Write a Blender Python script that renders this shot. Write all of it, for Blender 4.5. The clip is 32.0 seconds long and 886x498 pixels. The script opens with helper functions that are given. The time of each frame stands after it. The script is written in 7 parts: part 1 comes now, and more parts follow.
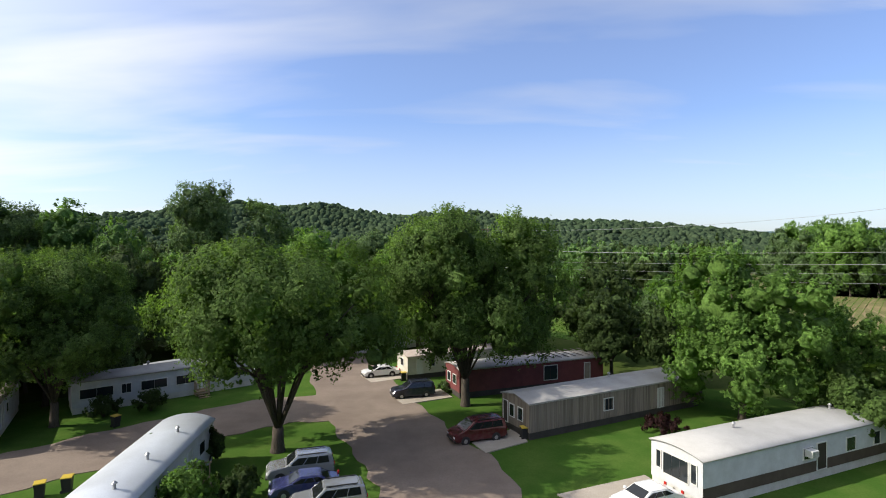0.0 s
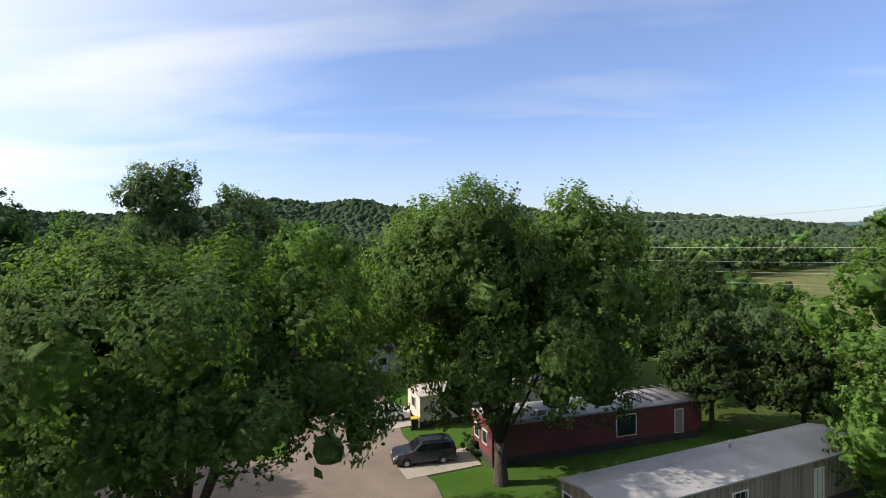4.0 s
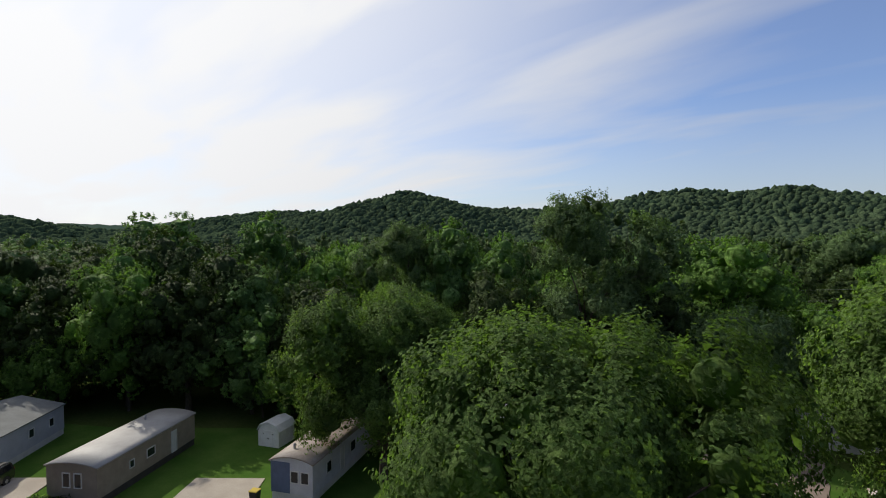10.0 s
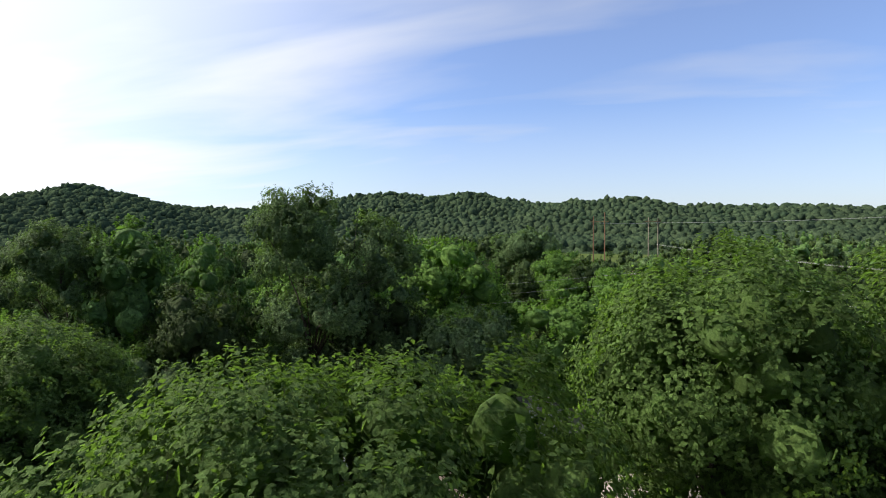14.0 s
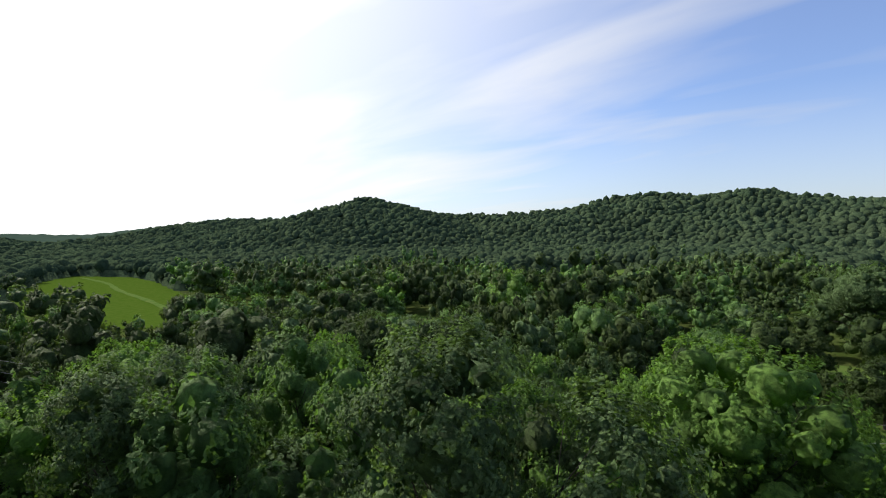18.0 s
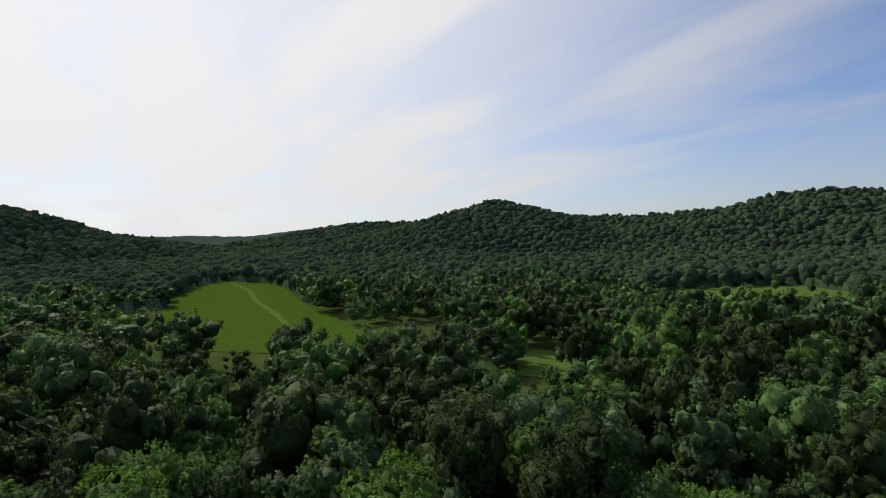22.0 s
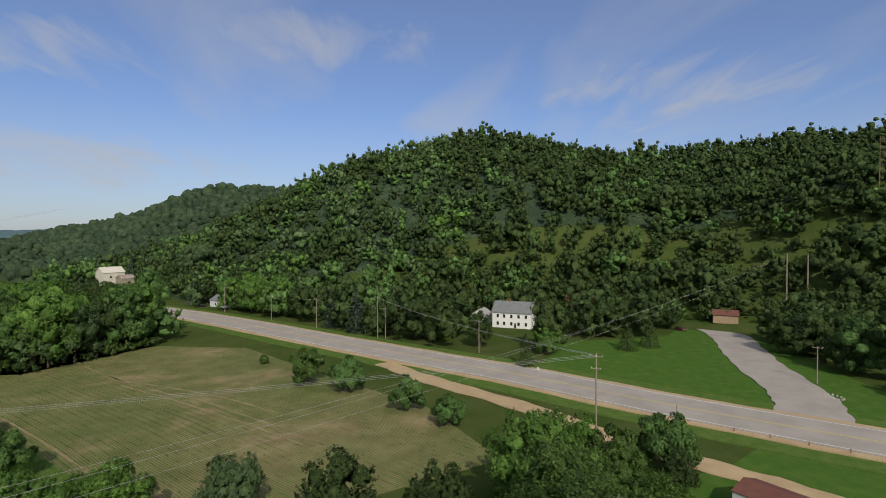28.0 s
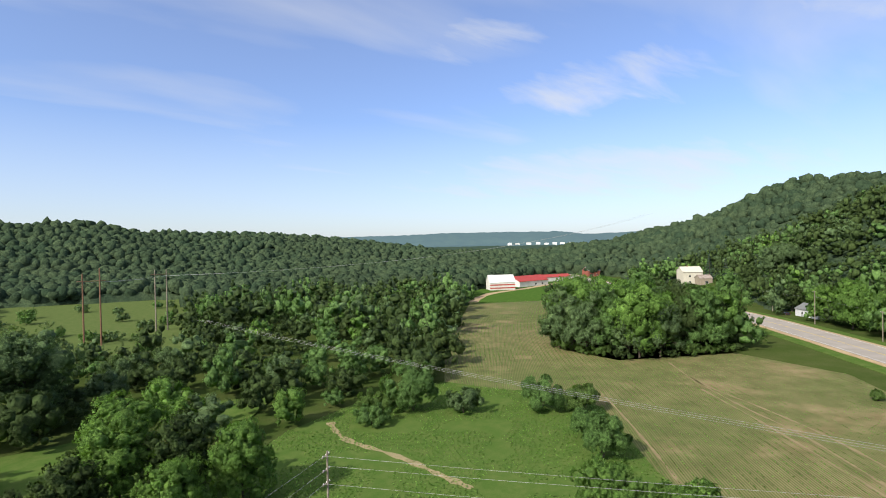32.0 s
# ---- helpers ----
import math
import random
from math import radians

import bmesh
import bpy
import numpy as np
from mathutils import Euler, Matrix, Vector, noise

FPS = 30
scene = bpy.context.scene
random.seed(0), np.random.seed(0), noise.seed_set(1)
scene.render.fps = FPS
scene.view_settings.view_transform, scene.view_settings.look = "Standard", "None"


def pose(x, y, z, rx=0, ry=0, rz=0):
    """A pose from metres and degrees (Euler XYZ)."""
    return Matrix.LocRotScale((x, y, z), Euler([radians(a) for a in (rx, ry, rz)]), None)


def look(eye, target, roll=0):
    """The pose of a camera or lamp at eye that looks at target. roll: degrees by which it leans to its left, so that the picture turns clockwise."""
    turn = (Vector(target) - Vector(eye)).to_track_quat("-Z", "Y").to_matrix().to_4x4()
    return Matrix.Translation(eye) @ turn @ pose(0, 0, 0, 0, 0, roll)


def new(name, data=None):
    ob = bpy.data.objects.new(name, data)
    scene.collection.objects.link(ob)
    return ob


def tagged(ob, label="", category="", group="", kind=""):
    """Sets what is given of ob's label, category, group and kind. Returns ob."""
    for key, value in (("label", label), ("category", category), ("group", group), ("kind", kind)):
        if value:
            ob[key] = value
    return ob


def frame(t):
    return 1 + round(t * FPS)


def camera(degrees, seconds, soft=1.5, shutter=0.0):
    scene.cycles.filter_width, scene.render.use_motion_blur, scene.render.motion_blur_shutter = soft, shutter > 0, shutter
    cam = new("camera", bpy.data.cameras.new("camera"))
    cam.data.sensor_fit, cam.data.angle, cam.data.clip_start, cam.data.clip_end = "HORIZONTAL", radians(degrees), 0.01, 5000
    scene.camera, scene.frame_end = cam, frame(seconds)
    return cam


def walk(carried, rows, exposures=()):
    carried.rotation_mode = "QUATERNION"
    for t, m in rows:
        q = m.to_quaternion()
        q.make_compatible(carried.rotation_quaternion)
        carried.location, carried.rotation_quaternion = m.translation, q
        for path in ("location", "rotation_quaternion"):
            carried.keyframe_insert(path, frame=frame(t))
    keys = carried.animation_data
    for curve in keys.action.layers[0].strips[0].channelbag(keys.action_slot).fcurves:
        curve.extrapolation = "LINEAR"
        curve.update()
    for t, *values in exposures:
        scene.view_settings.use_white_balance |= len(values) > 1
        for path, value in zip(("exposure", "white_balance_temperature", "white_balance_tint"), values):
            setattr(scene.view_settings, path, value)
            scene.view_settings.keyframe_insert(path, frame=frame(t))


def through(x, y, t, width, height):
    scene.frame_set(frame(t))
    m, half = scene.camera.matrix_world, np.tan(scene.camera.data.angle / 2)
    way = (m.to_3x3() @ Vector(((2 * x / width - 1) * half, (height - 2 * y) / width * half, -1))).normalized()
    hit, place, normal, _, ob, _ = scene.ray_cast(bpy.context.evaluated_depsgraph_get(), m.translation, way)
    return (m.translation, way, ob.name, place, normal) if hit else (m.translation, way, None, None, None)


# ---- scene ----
cam = camera(79.35, 32.0, soft=1.0)
PATH = [
    (0, (-0.01, -0.00, 16.95), (-0.011, 9.996, 16.839), -0.07),
    (0.5, (0.14, 1.37, 16.95), (0.111, 11.367, 16.794), -0.11),
    (1, (0.35, 3.33, 16.98), (0.297, 13.330, 16.811), -0.23),
    (1.5, (0.41, 5.51, 17.00), (0.334, 15.510, 16.816), -0.32),
    (2, (0.56, 8.11, 16.85), (0.379, 18.109, 16.658), -0.45),
    (2.5, (0.70, 10.70, 16.70), (0.365, 20.689, 16.490), -0.40),
    (3, (0.80, 13.64, 16.59), (0.333, 23.626, 16.375), -0.59),
    (3.5, (0.89, 16.60, 16.73), (0.318, 26.581, 16.530), -0.61),
    (5.5, (1.02, 21.71, 17.11), (0.161, 31.673, 16.935), -0.90),
    (6, (0.88, 21.65, 17.46), (0.021, 31.612, 17.290), -0.79),
    (6.5, (0.83, 21.67, 18.24), (-0.105, 31.622, 18.051), -0.73),
    (7, (0.71, 21.66, 19.42), (-1.364, 31.442, 19.214), -0.60),
    (7.5, (0.47, 21.86, 20.71), (-7.578, 27.795, 20.502), -0.38),
    (8, (0.26, 22.25, 21.42), (-9.199, 25.483, 21.100), 0.34),
    (8.5, (0.04, 22.43, 21.48), (-9.443, 25.594, 21.152), 0.12),
    (9, (-0.15, 22.31, 21.35), (-8.760, 27.384, 21.048), 0.15),
    (9.5, (-0.18, 21.86, 21.29), (-7.643, 28.516, 20.989), 0.03),
    (10, (-0.11, 21.59, 21.21), (-7.290, 28.544, 20.887), -0.12),
    (10.5, (-0.31, 21.70, 21.21), (-7.428, 28.708, 20.871), -0.21),
    (11, (-0.91, 22.25, 21.22), (-7.689, 29.595, 20.870), -0.27),
    (11.5, (-1.71, 22.84, 21.25), (-6.487, 31.612, 20.915), -0.28),
    (12, (-2.79, 23.36, 21.28), (-5.811, 32.885, 20.925), -0.37),
    (12.5, (-3.56, 24.12, 21.24), (-6.311, 33.725, 20.876), -0.44),
    (13, (-4.19, 25.26, 21.13), (-6.921, 34.877, 20.761), -0.41),
    (13.5, (-4.87, 26.85, 21.10), (-7.616, 36.459, 20.749), -0.41),
    (15.5, (-8.98, 36.95, 23.21), (-11.453, 46.629, 22.902), -0.46),
    (16, (-10.10, 40.46, 24.33), (-12.895, 50.060, 24.036), -0.53),
    (16.5, (-11.57, 44.59, 26.08), (-14.925, 54.003, 25.787), -0.61),
    (17, (-12.95, 48.80, 27.45), (-17.302, 57.800, 27.152), -0.89),
    (17.5, (-14.81, 53.42, 28.92), (-20.382, 61.724, 28.635), -1.12),
    (18, (-16.84, 57.95, 30.50), (-23.610, 65.306, 30.219), -0.94),
    (18.5, (-19.41, 62.37, 32.15), (-27.062, 68.806, 31.867), -1.06),
    (19, (-22.75, 66.31, 33.65), (-30.707, 72.366, 33.369), -1.10),
    (19.5, (-26.15, 70.05, 35.37), (-34.273, 75.878, 35.096), -1.09),
    (20, (-28.96, 73.24, 36.71), (-37.162, 78.951, 36.446), -1.14),
    (20.5, (-31.04, 75.38, 37.30), (-39.285, 81.036, 37.050), -1.08),
    (21, (-32.29, 76.46, 37.69), (-40.553, 82.083, 37.448), -1.07),
    (21.5, (-32.61, 76.60, 37.84), (-40.906, 82.184, 37.604), -1.09),
    (22, (-32.61, 76.37, 37.89), (-40.959, 81.863, 37.635), -1.13),
    (22.5, (-32.80, 76.25, 37.95), (-41.209, 81.646, 37.671), -1.15),
    (23, (-33.72, 75.67, 37.72), (-42.890, 79.661, 37.472), -1.28),
    (23.25, (-34.34, 75.61, 37.70), (-44.334, 76.057, 37.625), -0.68),
    (23.5, (-35.00, 75.59, 37.69), (-44.545, 72.628, 37.600), 0.25),
    (24, (-36.42, 76.16, 37.62), (-42.461, 68.188, 37.464), 0.59),
    (24.5, (-36.78, 76.26, 37.67), (-42.233, 67.880, 37.500), 0.32),
    (26.5, (-38.42, 73.26, 37.46), (-43.927, 64.920, 37.293), -0.29),
    (27, (-37.63, 72.99, 37.57), (-42.120, 64.050, 37.393), -0.47),
    (27.1, (-37.36, 72.74, 37.51), (-40.857, 63.368, 37.335), -0.32),
    (27.2, (-37.09, 72.49, 37.45), (-38.652, 62.611, 37.277), -0.18),
    (27.3, (-36.82, 72.24, 37.39), (-36.354, 62.250, 37.220), -0.03),
    (27.4, (-36.55, 71.99, 37.34), (-34.076, 62.300, 37.162), 0.12),
    (27.5, (-36.28, 71.74, 37.28), (-31.900, 62.750, 37.104), 0.27),
    (27.6, (-35.98, 71.48, 37.24), (-29.872, 63.564, 37.053), 0.28),
    (27.7, (-35.67, 71.23, 37.21), (-28.097, 64.705, 37.001), 0.29),
    (27.8, (-35.37, 70.95, 37.21), (-26.628, 66.088, 36.992), 0.14),
    (27.9, (-35.06, 70.66, 37.21), (-25.520, 67.670, 36.983), -0.02),
    (28, (-34.75, 70.38, 37.21), (-24.804, 69.377, 36.973), -0.18),
    (28.1, (-34.59, 70.17, 37.26), (-24.644, 71.201, 37.017), -0.20),
    (28.2, (-34.43, 69.97, 37.31), (-24.869, 72.901, 37.062), -0.22),
    (28.3, (-34.26, 69.76, 37.36), (-25.395, 74.374, 37.106), -0.24),
    (28.4, (-34.10, 69.55, 37.41), (-26.109, 75.557, 37.150), -0.26),
    (28.5, (-33.94, 69.34, 37.46), (-26.733, 76.272, 37.195), -0.28),
    (29, (-33.99, 69.34, 37.37), (-27.514, 76.963, 37.126), -0.44),
    (29.5, (-34.05, 69.95, 37.23), (-27.715, 77.678, 36.999), -0.58),
    (30, (-32.86, 70.65, 37.62), (-26.623, 78.460, 37.379), -0.45),
    (30.5, (-31.67, 71.96, 37.96), (-25.414, 79.754, 37.719), -0.44),
    (31, (-30.43, 73.34, 38.21), (-24.141, 81.109, 37.956), -0.60),
    (31.5, (-29.03, 74.32, 38.21), (-22.711, 82.070, 38.001), -0.70),
    (32, (-27.57, 75.18, 38.16), (-21.250, 82.932, 38.027), -1.09),
]
EXPOSURES = [(0, 0.25), (6.0, 0.25), (7.0, 0.25), (8.0, -0.1), (9.0, -0.25), (10.5, -0.35), (12.0, 0.03), (13.0, 0.2), (17.0, 0.15), (19.0, -0.2), (20.0, -0.5), (23.0, -0.5), (24.0, -0.51), (27.0, -0.55), (28.0, -0.61), (29.0, 0.05), (32.0, 0.2)]
walk(cam, [(t, look(eye, target, roll)) for t, eye, target, roll in PATH], EXPOSURES)

# ---- world, sun ----
SUN_BEARING, SUN_HEIGHT = 96.0, 36.0      # degrees from +y to the left, degrees above the horizon


def bearing(deg, r=1.0):
    return Vector((-math.sin(radians(deg)) * r, math.cos(radians(deg)) * r))


def make_world():
    w = bpy.data.worlds.new("sky")
    scene.world = w
    w.use_nodes = True
    nt = w.node_tree
    nt.nodes.clear()
    out = nt.nodes.new("ShaderNodeOutputWorld")
    sky = nt.nodes.new("ShaderNodeTexSky")
    sky.sky_type = "NISHITA"
    sky.sun_disc = False
    sky.sun_elevation = radians(SUN_HEIGHT)
    sky.sun_rotation = radians(-SUN_BEARING)
    sky.air_density, sky.dust_density, sky.ozone_density = 1.0, 0.6, 2.0
    bg = nt.nodes.new("ShaderNodeBackground")
    bg.inputs[1].default_value = SKY_STRENGTH
    # thin drawn-out cirrus, thicker round the sun's quarter
    co = nt.nodes.new("ShaderNodeTexCoord")
    sep = nt.nodes.new("ShaderNodeSeparateXYZ")
    nt.links.new(co.outputs["Generated"], sep.inputs[0])
    zc = nt.nodes.new("ShaderNodeMath"); zc.operation = "MAXIMUM"; zc.inputs[1].default_value = 0.04
    nt.links.new(sep.outputs[2], zc.inputs[0])
    za = nt.nodes.new("ShaderNodeMath"); za.operation = "ADD"; za.inputs[1].default_value = 0.12
    nt.links.new(zc.outputs[0], za.inputs[0])
    dv = nt.nodes.new("ShaderNodeVectorMath"); dv.operation = "DIVIDE"
    cz = nt.nodes.new("ShaderNodeCombineXYZ")
    for i in range(3):
        nt.links.new(za.outputs[0], cz.inputs[i])
    nt.links.new(co.outputs["Generated"], dv.inputs[0])
    nt.links.new(cz.outputs[0], dv.inputs[1])
    mp = nt.nodes.new("ShaderNodeMapping")
    mp.inputs["Rotation"].default_value = (0, 0, radians(28))
    mp.inputs["Scale"].default_value = (0.55, 1.5, 1.0)
    nt.links.new(dv.outputs[0], mp.inputs[0])
    n1 = nt.nodes.new("ShaderNodeTexNoise")
    n1.inputs["Scale"].default_value, n1.inputs["Detail"].default_value, n1.inputs["Roughness"].default_value = 1.1, 5, 0.46
    n1.inputs["Distortion"].default_value = 0.35
    nt.links.new(mp.outputs[0], n1.inputs["Vector"])
    ramp = nt.nodes.new("ShaderNodeMapRange")
    ramp.inputs[1].default_value, ramp.inputs[2].default_value = 0.40, 0.92
    ramp.clamp = True
    nt.links.new(n1.outputs["Fac"], ramp.inputs[0])
    # nearness to the sun
    d = nt.nodes.new("ShaderNodeVectorMath"); d.operation = "DOT_PRODUCT"
    b = bearing(SUN_BEARING)
    c = math.cos(radians(SUN_HEIGHT))
    veil = bearing(97.0)
    d.inputs[1].default_value = (veil.x * c, veil.y * c, math.sin(radians(SUN_HEIGHT)))
    nm = nt.nodes.new("ShaderNodeVectorMath"); nm.operation = "NORMALIZE"
    nt.links.new(co.outputs["Generated"], nm.inputs[0])
    nt.links.new(nm.outputs[0], d.inputs[0])
    near = nt.nodes.new("ShaderNodeMapRange"); near.interpolation_type = "SMOOTHSTEP"
    near.inputs[1].default_value, near.inputs[2].default_value = 0.1, 0.95
    near.inputs[3].default_value, near.inputs[4].default_value = 0.0, 0.85
    nt.links.new(d.outputs["Value"], near.inputs[0])
    add = nt.nodes.new("ShaderNodeMath"); add.operation = "ADD"; add.use_clamp = True
    m2 = nt.nodes.new("ShaderNodeMath"); m2.operation = "MULTIPLY"; m2.inputs[1].default_value = 0.75
    nt.links.new(ramp.outputs[0], m2.inputs[0])
    nt.links.new(m2.outputs[0], add.inputs[0])
    nt.links.new(near.outputs[0], add.inputs[1])
    # banks of fair-weather cloud: bearing, height, half widths in degrees, how ragged, how dense
    n2 = nt.nodes.new("ShaderNodeTexNoise")
    n2.inputs["Scale"].default_value, n2.inputs["Detail"].default_value, n2.inputs["Roughness"].default_value = 2.6, 7, 0.56
    n2.inputs["Distortion"].default_value = 0.5
    nt.links.new(mp.outputs[0], n2.inputs["Vector"])
    banks = add.outputs[0]
    for deg, up, wide, high, ragged, dense in ((172, 15.0, 24, 5.5, 2.4, .95), (196, 9.5, 30, 5, 2.0, .7), (146, 8.5, 26, 3.0, 1.6, .6), (304, 6.5, 30, 4.2, 1.2, .85), (304, 15.5, 14, 3.6, 3.0, .7), (318, 20, 10, 3.0, 3.2, .6), (242, 14, 16, 4.5, 3.0, .7), (276, 20, 14, 4, 3.2, .65)):
        bb, ce, se = bearing(deg), math.cos(radians(up)), math.sin(radians(up))
        axes = (((-bb.y, bb.x, 0), radians(wide)), ((-bb.x * se, -bb.y * se, ce), radians(high)))
        sq = []
        for axis, half in axes:
            dd = nt.nodes.new("ShaderNodeVectorMath"); dd.operation = "DOT_PRODUCT"
            dd.inputs[1].default_value = tuple(v / half for v in axis)
            nt.links.new(nm.outputs[0], dd.inputs[0])
            pw = nt.nodes.new("ShaderNodeMath"); pw.operation = "POWER"; pw.inputs[1].default_value = 2.0
            nt.links.new(dd.outputs["Value"], pw.inputs[0])
            sq.append(pw.outputs[0])
        far = nt.nodes.new("ShaderNodeVectorMath"); far.operation = "DOT_PRODUCT"
        far.inputs[1].default_value = (bb.x * ce, bb.y * ce, se)
        nt.links.new(nm.outputs[0], far.inputs[0])
        behind = nt.nodes.new("ShaderNodeMath"); behind.operation = "LESS_THAN"; behind.inputs[1].default_value = 0.0
        nt.links.new(far.outputs["Value"], behind.inputs[0])
        total = nt.nodes.new("ShaderNodeMath"); total.operation = "ADD"
        nt.links.new(sq[0], total.inputs[0]); nt.links.new(sq[1], total.inputs[1])
        away = nt.nodes.new("ShaderNodeMath"); away.operation = "MULTIPLY_ADD"; away.inputs[1].default_value = 9.0
        nt.links.new(behind.outputs[0], away.inputs[0]); nt.links.new(total.outputs[0], away.inputs[2])
        rag = nt.nodes.new("ShaderNodeMath"); rag.operation = "MULTIPLY_ADD"
        rag.inputs[1].default_value = -ragged
        nt.links.new(n2.outputs["Fac"], rag.inputs[0]); nt.links.new(away.outputs[0], rag.inputs[2])
        bank = nt.nodes.new("ShaderNodeMapRange"); bank.interpolation_type = "SMOOTHSTEP"
        bank.inputs[1].default_value, bank.inputs[2].default_value = 1.2 - .55 * ragged, -.5 - .55 * ragged
        bank.inputs[3].default_value, bank.inputs[4].default_value = 0.0, dense
        nt.links.new(rag.outputs[0], bank.inputs[0])
        both = nt.nodes.new("ShaderNodeMath"); both.operation = "MAXIMUM"
        nt.links.new(banks, both.inputs[0]); nt.links.new(bank.outputs[0], both.inputs[1])
        banks = both.outputs[0]
    # veil of haze low over the horizon
    hz = nt.nodes.new("ShaderNodeMapRange"); hz.interpolation_type = "SMOOTHSTEP"
    hz.inputs[1].default_value, hz.inputs[2].default_value = 0.0, 0.34
    hz.inputs[3].default_value, hz.inputs[4].default_value = 0.48, 0.0
    nt.links.new(sep.outputs[2], hz.inputs[0])
    mx0 = nt.nodes.new("ShaderNodeMath"); mx0.operation = "MAXIMUM"
    thin = nt.nodes.new("ShaderNodeMath"); thin.operation = "MAXIMUM"; thin.inputs[1].default_value = 0.14
    nt.links.new(banks, thin.inputs[0])
    nt.links.new(thin.outputs[0], mx0.inputs[0])
    nt.links.new(hz.outputs[0], mx0.inputs[1])
    glow = nt.nodes.new("ShaderNodeMapRange")
    glow.inputs[1].default_value, glow.inputs[2].default_value = 0.2, 1.0
    glow.inputs[3].default_value, glow.inputs[4].default_value = CLOUD_LOW, CLOUD_HIGH
    nt.links.new(d.outputs["Value"], glow.inputs[0])
    cloud = nt.nodes.new("ShaderNodeVectorMath"); cloud.operation = "SCALE"
    cloud.inputs[0].default_value = (0.98, 0.985, 1.0)
    nt.links.new(glow.outputs[0], cloud.inputs["Scale"])
    mix = nt.nodes.new("ShaderNodeMix"); mix.data_type = "RGBA"
    nt.links.new(mx0.outputs[0], mix.inputs["Factor"])
    tint = nt.nodes.new("ShaderNodeMix"); tint.data_type = "RGBA"; tint.blend_type = "MULTIPLY"
    tint.inputs["Factor"].default_value = 1.0
    tint.inputs[7].default_value = SKY_TINT
    nt.links.new(sky.outputs[0], tint.inputs[6])
    nt.links.new(tint.outputs[2], mix.inputs[6])
    nt.links.new(cloud.outputs[0], mix.inputs[7])
    nt.links.new(mix.outputs[2], bg.inputs[0])
    nt.links.new(bg.outputs[0], out.inputs[0])
    sun = bpy.data.lights.new("sun", "SUN")
    sun.energy, sun.angle, sun.color = SUN_POWER, radians(0.6), (1.0, 0.93, 0.80)
    ob = new("sun", sun)
    ob.matrix_world = look((b.x * c * 100, b.y * c * 100, math.sin(radians(SUN_HEIGHT)) * 100), (0, 0, 0))


SKY_STRENGTH, SUN_POWER = 0.13, 5.0
CLOUD_LOW, CLOUD_HIGH = 5.6, 10.0
SKY_TINT = (0.79, 0.965, 1.32, 1)
make_world()

# ---- materials ----
MATS = {}


class Graph:
    """A node material that is put together step by step."""

    def __init__(self, name):
        self.mat = bpy.data.materials.new(name)
        self.mat.use_nodes = True
        self.nt = self.mat.node_tree
        self.bsdf = self.nt.nodes["Principled BSDF"]
        MATS[name] = self.mat

    def node(self, kind, **values):
        n = self.nt.nodes.new(kind)
        for key, value in values.items():
            n.inputs[key].default_value = value
        return n

    def link(self, a, b):
        self.nt.links.new(a, b)

    def noise(self, scale, detail=4, rough=0.6, coords="Object"):
        n = self.node("ShaderNodeTexNoise", Scale=scale, Detail=detail, Roughness=rough)
        if coords == "world":
            g = self.node("ShaderNodeNewGeometry")
            self.link(g.outputs["Position"], n.inputs["Vector"])
        else:
            c = self.node("ShaderNodeTexCoord")
            self.link(c.outputs[coords], n.inputs["Vector"])
        return n.outputs["Fac"]

    def span(self, value, lo, hi, a=0.0, b=1.0):
        m = self.node("ShaderNodeMapRange")
        for i, v in enumerate((lo, hi, a, b)):
            m.inputs[i + 1].default_value = v
        self.link(value, m.inputs[0])
        return m.outputs[0]

    def mix(self, fac, a, b, blend="MIX"):
        m = self.nt.nodes.new("ShaderNodeMix")
        m.data_type, m.blend_type = "RGBA", blend
        for socket, v in ((m.inputs[0], fac), (m.inputs[6], a), (m.inputs[7], b)):
            if isinstance(v, (int, float)):
                socket.default_value = v
            elif isinstance(v, tuple):
                socket.default_value = (*v[:3], 1)
            else:
                self.link(v, socket)
        return m.outputs[2]

    def bump(self, height, strength=0.4, distance=0.02):
        n = self.node("ShaderNodeBump", Strength=strength, Distance=distance)
        self.link(height, n.inputs["Height"])
        self.link(n.outputs[0], self.bsdf.inputs["Normal"])

    def finish(self, color, rough=0.7, metal=0.0, spec=0.3):
        if isinstance(color, tuple):
            self.bsdf.inputs["Base Color"].default_value = (*color[:3], 1)
        else:
            self.link(color, self.bsdf.inputs["Base Color"])
        self.bsdf.inputs["Roughness"].default_value = rough
        self.bsdf.inputs["Metallic"].default_value = metal
        self.bsdf.inputs["Specular IOR Level"].default_value = spec
        return self.mat


def worn(name, color, dark, rough=0.65, scale=1.2, fine=14.0, metal=0.0, spec=0.3, bump=0.15):
    """Paint or sheet that is a little stained and uneven."""
    g = Graph(name)
    big = g.span(g.noise(scale, 5), 0.35, 0.7)
    small = g.span(g.noise(fine, 3), 0.3, 0.75)
    c = g.mix(big, color, dark)
    c = g.mix(g.span(small, 0, 1, 0, 0.35), c, tuple(v * 0.7 for v in dark))
    if bump:
        g.bump(g.noise(fine * 2, 3), bump, 0.01)
    return g.finish(c, rough, metal, spec)


